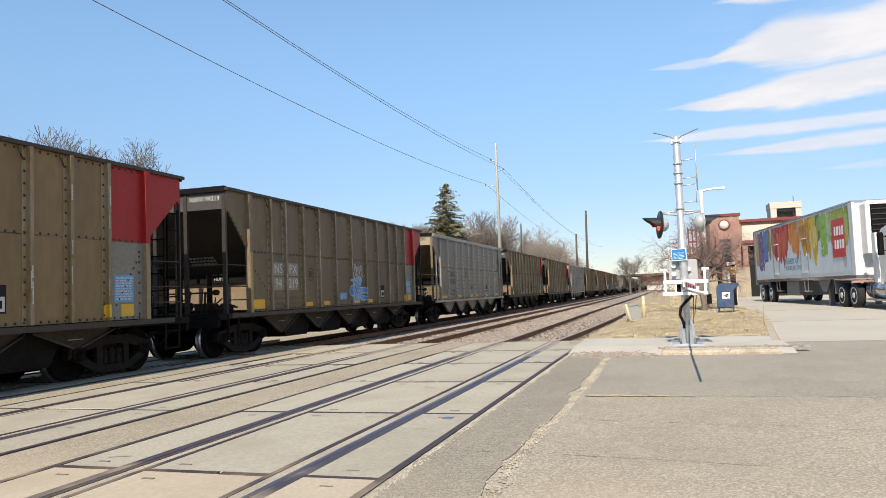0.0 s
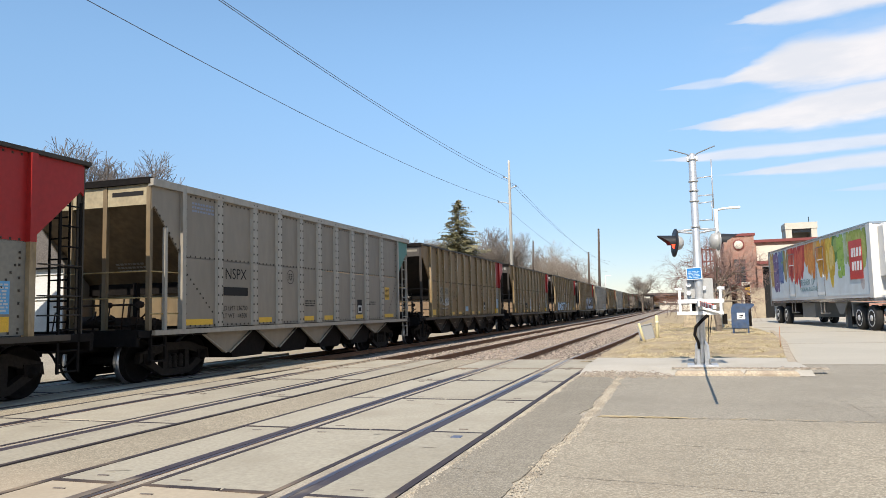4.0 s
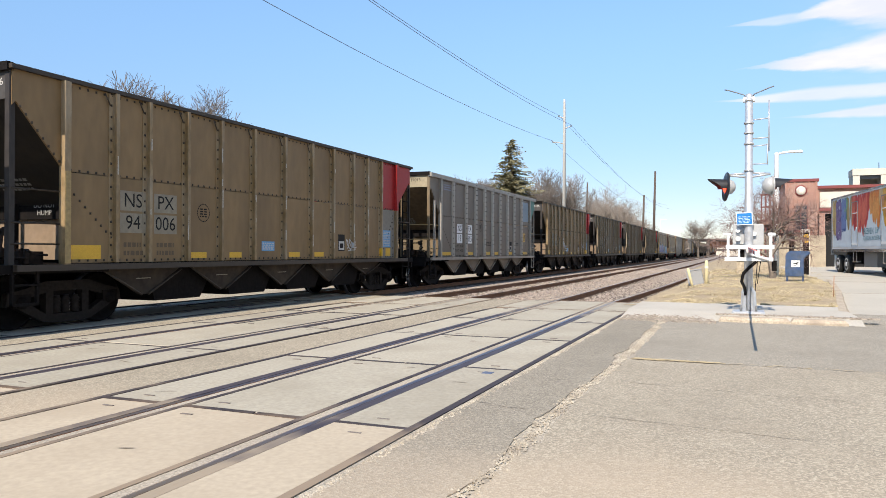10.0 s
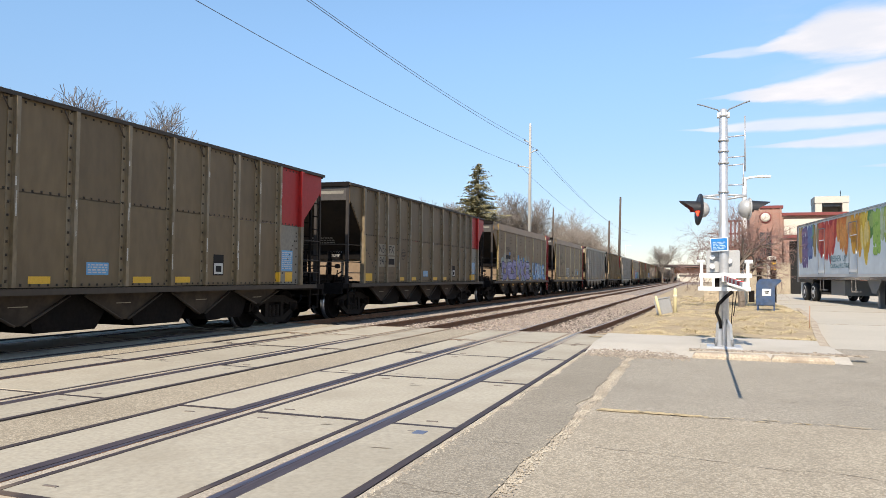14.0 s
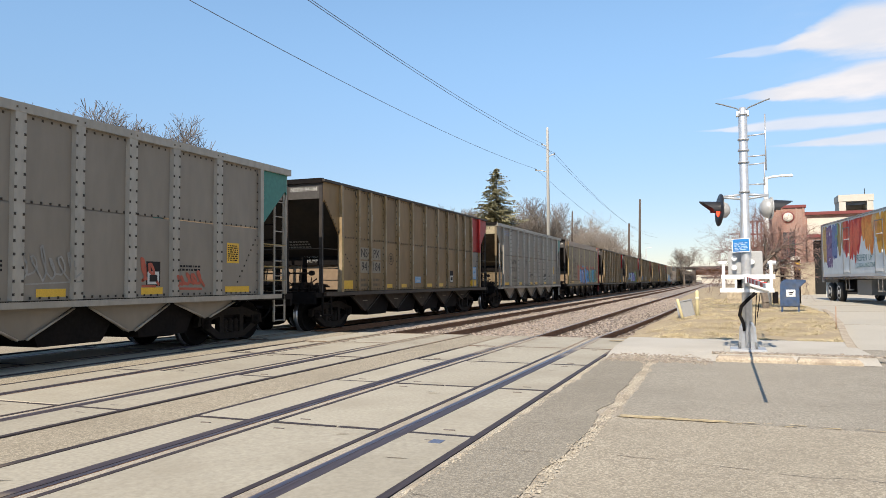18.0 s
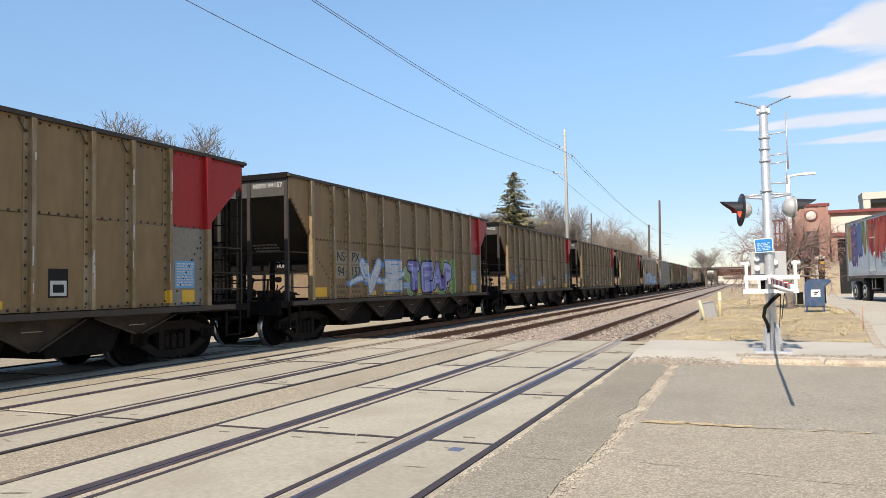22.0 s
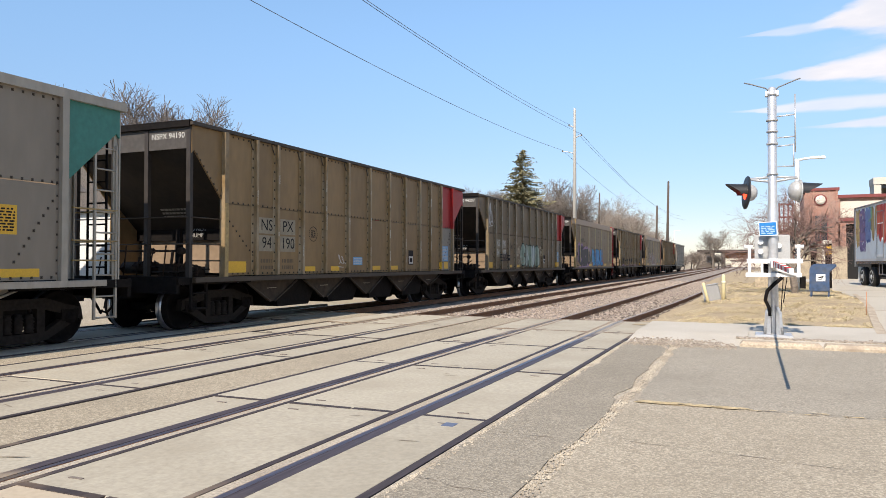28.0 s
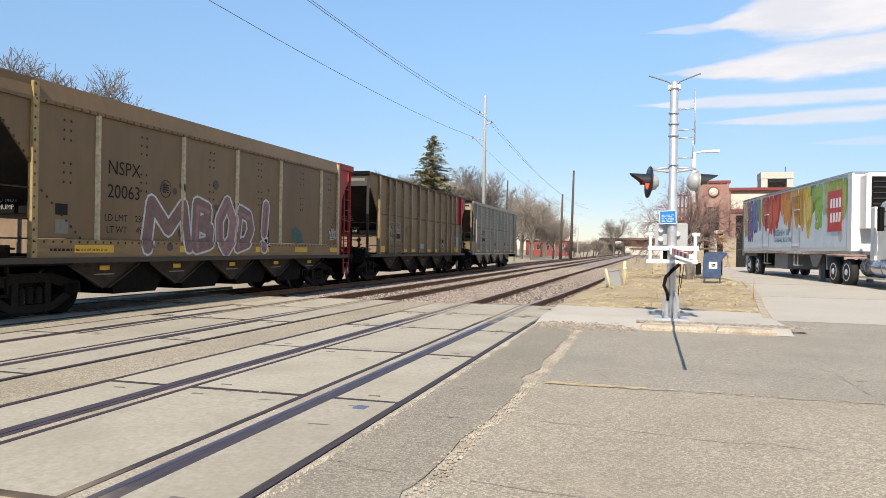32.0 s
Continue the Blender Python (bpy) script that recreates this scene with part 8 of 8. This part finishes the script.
def station_building():
    th = tagged(empty("brick_building", pose(0, 0, 0)), "red brick building with maroon copings behind the driveway", "building")
    part("tower_wall", boxes((6.5, 8.75, 62.0, 70, -0.3, 6.75)), BRICK, th)
    part("tower_coping", boxes((6.4, 8.85, 61.9, 70.1, 6.75, 6.95)), ROOF_RED, th)
    part("main_wall", boxes((8.75, 8.9, 62.4, 80, -0.3, 6.2), (8.75, 40.0, 62.6, 63.0, 4.3, 6.2), (8.75, 9.3, 62.4, 63.0, -0.3, 4.3), (12.6, 40.0, 62.6, 63.0, -0.3, 4.3)), BRICK, th)
    part("main_coping", boxes((8.7, 40.1, 62.3, 63.1, 6.2, 6.42)), ROOF_RED, th)
    part("main_roof", boxes((8.75, 40.0, 63.0, 80, 5.9, 6.1)), SHINGLE, th)
    part("dock_opening", boxes((9.3, 12.6, 63.2, 63.3, -0.3, 4.3)), DARK_VOID, th, "dark loading door")
    part("pale_band", boxes((8.95, 20.0, 62.5, 62.58, 4.75, 5.95)), STUCCO, th, "pale rendered band")
    part("band_trim", boxes((8.9, 20.1, 62.44, 62.6, 4.5, 4.72)), ROOF_RED, th)
    part("left_wall", boxes((-1.0 + 5.7, 6.5, 62.6, 70, -0.3, 3.9)), BRICK, th)
    part("stone_base", boxes((4.7, 9.3, 61.8, 61.99, -0.3, 2.6)), STONE, th, "buff stone facing along the wall foot")
    ring = part("wall_lamp", spin([(0.0, 0.0), (0.30, 0.0), (0.34, -0.04), (0.34, -0.1), (0.0, -0.1)], 22, 1), STUCCO, th, "round pale wall lamp", m=pose(7.6, 61.99, 6.05))
    part("lamp_ring", spin([(0.36, 0.0), (0.44, 0.0), (0.44, -0.06), (0.36, -0.06)], 22, 1), ROOF_RED, th, m=pose(7.6, 61.99, 6.05))
    window(th, 7.15, 8.05, 61.98, 3.0, 4.9, ROOF_RED)
    window(th, 4.95, 6.2, 62.58, 1.0, 3.3, ROOF_RED, 3)
    for x in (14.0, 17.0, 20.0):
        window(th, x, x + 1.6, 62.58, 2.0, 4.0, ROOF_RED)
    for x in (6.5, 7.1, 8.1, 8.6):
        part("pilaster", boxes((x, x + 0.12, 61.93, 62.0, 2.6, 6.75)), BRICK, th)
    tw = tagged(empty("roof_tower", pose(0, 0, 0)), "pale square roof tower with an open front", "tower")
    for row in ((12.8, 13.35, 75, 77.5, 5.9, 8.3), (15.0, 15.5, 75, 77.5, 5.9, 8.3), (12.75, 15.55, 74.95, 77.55, 8.3, 8.9), (13.35, 15.0, 77.2, 77.45, 5.9, 8.3), (13.35, 15.0, 75.05, 75.3, 5.9, 7.1)):
        part("tower_wall", boxes(row), STUCCO, tw)
    part("opening_frame", boxes((13.35, 15.0, 75.35, 75.42, 8.0, 8.29)), BOX_GREY, tw)
    part("mast_rod", rods([((15.0, 76, 8.9), (15.0, 76, 9.5))], 0.03, 6), BLACK, tw)
    fr = tagged(empty("steel_lattice", pose(0, 0, 0)), "dark red steel lattice screen before the building", "screen")
    for x in (4.72, 5.0, 5.28, 5.56, 5.84):
        part("upright", boxes((x - 0.05, x + 0.05, 58.0, 58.1, -0.3, 5.6)), ROOF_RED, fr)
    for z in (3.6, 4.6, 5.5):
        part("crossbar", boxes((4.65, 5.9, 57.94, 58.0, z - 0.06, z + 0.06)), ROOF_RED, fr)
    # low stone planter and sign posts
    pl = tagged(empty("stone_planter", pose(0, 0, 0)), "low buff stone planter on the lawn", "planter")
    x = 3.05
    part("core", boxes((3.08, 4.68, 36.06, 37.5, 0.1, 0.92)), STONE, pl)
    r = random.Random(17)
    z = 0.1
    while z < 0.85:
        x = 3.05
        while x < 4.6:
            w = min(r.uniform(0.22, 0.5), 4.71 - x)
            part("stone", slab(x + 0.006, x + w - 0.006, 36.0 - r.uniform(0, 0.02), 36.08, z + 0.005, z + 0.198, 0.01), STONE, pl)
            x += w
        z += 0.2
    part("capstone", slab(3.0, 4.76, 35.94, 37.55, 0.92, 1.02, 0.02), WALK_CONC, pl)
    for x, y, h, lab in ((6.22, 40.0, 2.1, "dark bollard post with an amber plate by the driveway"),):
        bp = tagged(empty("clearance_post", pose(x, y, 0.2)), lab, "post")
        part("post", boxes((-0.13, 0.13, -0.1, 0.1, 0, h)), BLACK, bp)
        part("plate", boxes((-0.11, 0.11, -0.125, -0.105, h - 0.5, h - 0.1)), YELLOW, bp, "amber warning plate")
        part("bar", boxes((-0.11, 0.11, -0.13, -0.126, h - 0.33, h - 0.27)), BLACK, bp)
    gp = tagged(empty("signal_box_post", pose(5.45, 38.0, 0.25)), "dark post with a small round light", "post")
    part("post", boxes((-0.1, 0.1, -0.1, 0.1, 0, 1.9)), BLACK, gp)
    part("round_light", spin([(0.0, 0.0), (0.13, 0.0), (0.13, -0.04), (0.0, -0.05)], 16, 1), BOX_GREY, gp, m=pose(0, -0.1, 1.7))
    pv = tagged(empty("pale_pillar", pose(6.45, 43.5, 0.2)), "narrow pale concrete pillar beside the driveway", "pillar")
    part("pillar", slab(-0.22, 0.22, -0.22, 0.22, 0, 2.35, 0.03), STUCCO, pv)


def house(x, y, turn, w, d, h, label):
    th = tagged(empty("house", pose(x, y, -0.3, 0, 0, turn)), label, "house")
    part("wall", boxes((-w / 2, w / 2, -d / 2, d / 2, 0, h)), SIDING, th)
    bm = bmesh.new()
    prism(bm, [(-w / 2 - 0.4, h - 0.1), (w / 2 + 0.4, h - 0.1), (0, h + w * 0.42)], 1, -d / 2 - 0.4, d / 2 + 0.4)
    part("roof", bm, SHINGLE, th)
    for yy in (-d / 4, d / 4):
        for z in (0.9, 3.4):
            if z + 1.4 < h:
                wn = part("window", boxes((w / 2, w / 2 + 0.05, yy - 0.5, yy + 0.5, z, z + 1.4)), GLASS_DARK, th)
                part("casing", boxes((w / 2 + 0.01, w / 2 + 0.09, yy - 0.62, yy - 0.5, z - 0.1, z + 1.5), (w / 2 + 0.01, w / 2 + 0.09, yy + 0.5, yy + 0.62, z - 0.1, z + 1.5)), ROOF_RED, wn)
    part("door", boxes((w / 2, w / 2 + 0.06, -0.5, 0.5, 0.2, 2.3)), ROOF_RED, th)
    part("siding", boxes(*[(w / 2 + 0.002, w / 2 + 0.018, -d / 2, d / 2, 0.15 + i * 0.2, 0.17 + i * 0.2) for i in range(int(h / 0.2) - 1)]), SIDING, th)


def distance():
    b = tagged(empty("overpass", pose(0, 0, 0)), "long low dark bridge with rusty girders over the tracks far away", "bridge")
    part("deck", boxes((-14, 60, 258, 268, 4.8, 5.5)), mat("dark_bridge_deck", (0.07, 0.055, 0.05), 0.9), b)
    part("parapet", boxes((-14, 60, 257.7, 258, 5.1, 5.75)), mat("dark_bridge_deck", (0.07, 0.055, 0.05)), b)
    part("girder", boxes((-5.5, 60, 266, 266.5, 2.9, 4.8)), mat("rusty_girder", (0.42, 0.20, 0.10), 0.8), b, "sunlit rusty girder")
    for x in (-6.0, 9.0, 24.0):
        part("pier", boxes((x - 0.5, x + 0.5, 258.2, 267, -0.3, 4.8)), mat("stained_abutment", (0.10, 0.08, 0.065), 0.9), b)
    part("abutment", boxes((-14, -9.0, 258.5, 267, -0.3, 4.8)), mat("stained_abutment", (0.10, 0.08, 0.065)), b)
    s = tagged(empty("low_red_building", pose(0, 0, 0)), "long low dark red building beyond the field", "building")
    part("wall", boxes((-30, -18.6, 200, 206, -0.3, 3.9)), mat("dark_red_wall", (0.26, 0.06, 0.05), 0.8), s)
    part("roof", boxes((-30.5, -18.2, 199.5, 206.5, 3.9, 4.4)), STUCCO, s)
    for i in range(5):
        window(s, -29 + i * 2.1, -27.8 + i * 2.1, 199.98, 1.3, 2.8, STUCCO)
    d = tagged(empty("pale_shed", pose(0, 0, 0)), "long pale shed beyond the far bridge", "shed")
    part("wall", boxes((-4.5, 14, 300, 306, -0.3, 2.0)), STUCCO, d)
    part("roof", boxes((-4.9, 14.4, 299.6, 306.4, 2.0, 2.5)), SHINGLE, d)


crossing_signal(3.29, 16.05, 0.10)
mailbox(4.92, 27.5, 0.33)
marker_posts()
lamp_post(4.62, 34.0, 0.25, 5.3, 0.8, "white street lamp with a short arm on the lawn")
lamp_post(-11.1, 150.0, -0.3, 8.0, 0.9, "distant slender street lamp")
utility_pole(-14.83, 80.0, 18.3)
wires(-14.83)
timber_pole(-8.35, 110.0, 13.0, "tall dark timber pole standing beside the tracks")
timber_pole(-11.05, 120.0, 10.3, "shorter dark timber pole standing beside the tracks")
timber_pole(-26.0, 150.0, 15.5, "dark timber pole among bare trees")
utility = TREES = [branch_mesh(s, 12.0, 5, 0.55, 0.36, 0.3, thin=0.011) for s in (3, 8, 15)]
MID_TREES = [branch_mesh(s, 12.0, 5, 0.5, 0.34, 0.3, split=(2, 3), thin=0.015) for s in (14, 19, 23)]
FAR_TREES = [branch_mesh(s, 12.0, 5, 0.6, 0.2, 0.26, thin=0.007) for s in (4, 9, 16)]
BUSHY = [branch_mesh(s, 6.0, 5, 0.7, 0.12, 0.2, split=(3, 4)) for s in (5, 6)]
SMALL = branch_mesh(27, 3.6, 5, 0.75, 0.085, 0.30, split=(2, 4), droop=0.4)
bare_tree(SMALL, 4.3, 30.2, 0.15, 1.2, 40, "small bare reddish ornamental tree on the dry lawn", twig=TWIG_RED, bark=BARK, group="")
spruce(-38.9, 140.0, -0.3, 24.2)
rt = random.Random(33)
for x, y, s in ((-36, 43, 1.12), (-41.5, 44, 1.3), (-31.5, 44.5, 0.98), (-48, 46, 1.25), (-56, 50, 1.4), (-62, 40, 1.35), (-44, 58, 1.2), (-52, 30, 1.3), (-70, 60, 1.5)):
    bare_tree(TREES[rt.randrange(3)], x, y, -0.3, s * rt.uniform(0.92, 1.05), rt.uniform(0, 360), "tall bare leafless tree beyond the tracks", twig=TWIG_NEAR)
for x, h in ((-51, 17.0), (-48, 17.5), (-45, 18.3), (-41.5, 16.5), (-35, 17.0), (-32, 17.8), (-29, 16.3), (-26, 15.5), (-23, 14.4), (-20.3, 12.4), (-17.5, 10.0), (-15.4, 9.6), (-13.4, 7.5)):
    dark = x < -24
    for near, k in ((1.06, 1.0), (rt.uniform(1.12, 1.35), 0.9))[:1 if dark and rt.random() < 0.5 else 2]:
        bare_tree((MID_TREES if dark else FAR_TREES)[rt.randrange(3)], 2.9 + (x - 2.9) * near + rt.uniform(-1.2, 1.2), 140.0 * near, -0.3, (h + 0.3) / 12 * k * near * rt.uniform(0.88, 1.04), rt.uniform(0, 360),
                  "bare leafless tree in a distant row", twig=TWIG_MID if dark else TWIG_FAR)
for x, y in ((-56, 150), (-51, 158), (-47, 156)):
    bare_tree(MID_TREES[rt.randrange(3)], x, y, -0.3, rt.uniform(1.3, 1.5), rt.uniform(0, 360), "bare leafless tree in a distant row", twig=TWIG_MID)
for i in range(14):
    y = rt.uniform(150, 240)
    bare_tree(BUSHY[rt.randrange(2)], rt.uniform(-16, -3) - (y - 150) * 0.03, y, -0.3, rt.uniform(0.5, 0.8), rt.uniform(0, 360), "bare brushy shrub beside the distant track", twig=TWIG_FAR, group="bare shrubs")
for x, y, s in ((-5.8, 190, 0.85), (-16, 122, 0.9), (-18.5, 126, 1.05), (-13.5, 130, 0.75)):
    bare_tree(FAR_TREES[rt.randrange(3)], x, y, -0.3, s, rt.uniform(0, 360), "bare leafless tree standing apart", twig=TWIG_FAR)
semi_truck()
station_building()
house(-34, 25.0, 0, 8, 9, 5.5, "white clapboard house with red trim beyond the tracks")
house(-36, 40.0, 0, 8, 9, 5.0, "white clapboard house with dark roof beyond the tracks")
house(-33, 9.0, 0, 8, 10, 5.2, "pale clapboard house beyond the tracks")
distance()

motions()
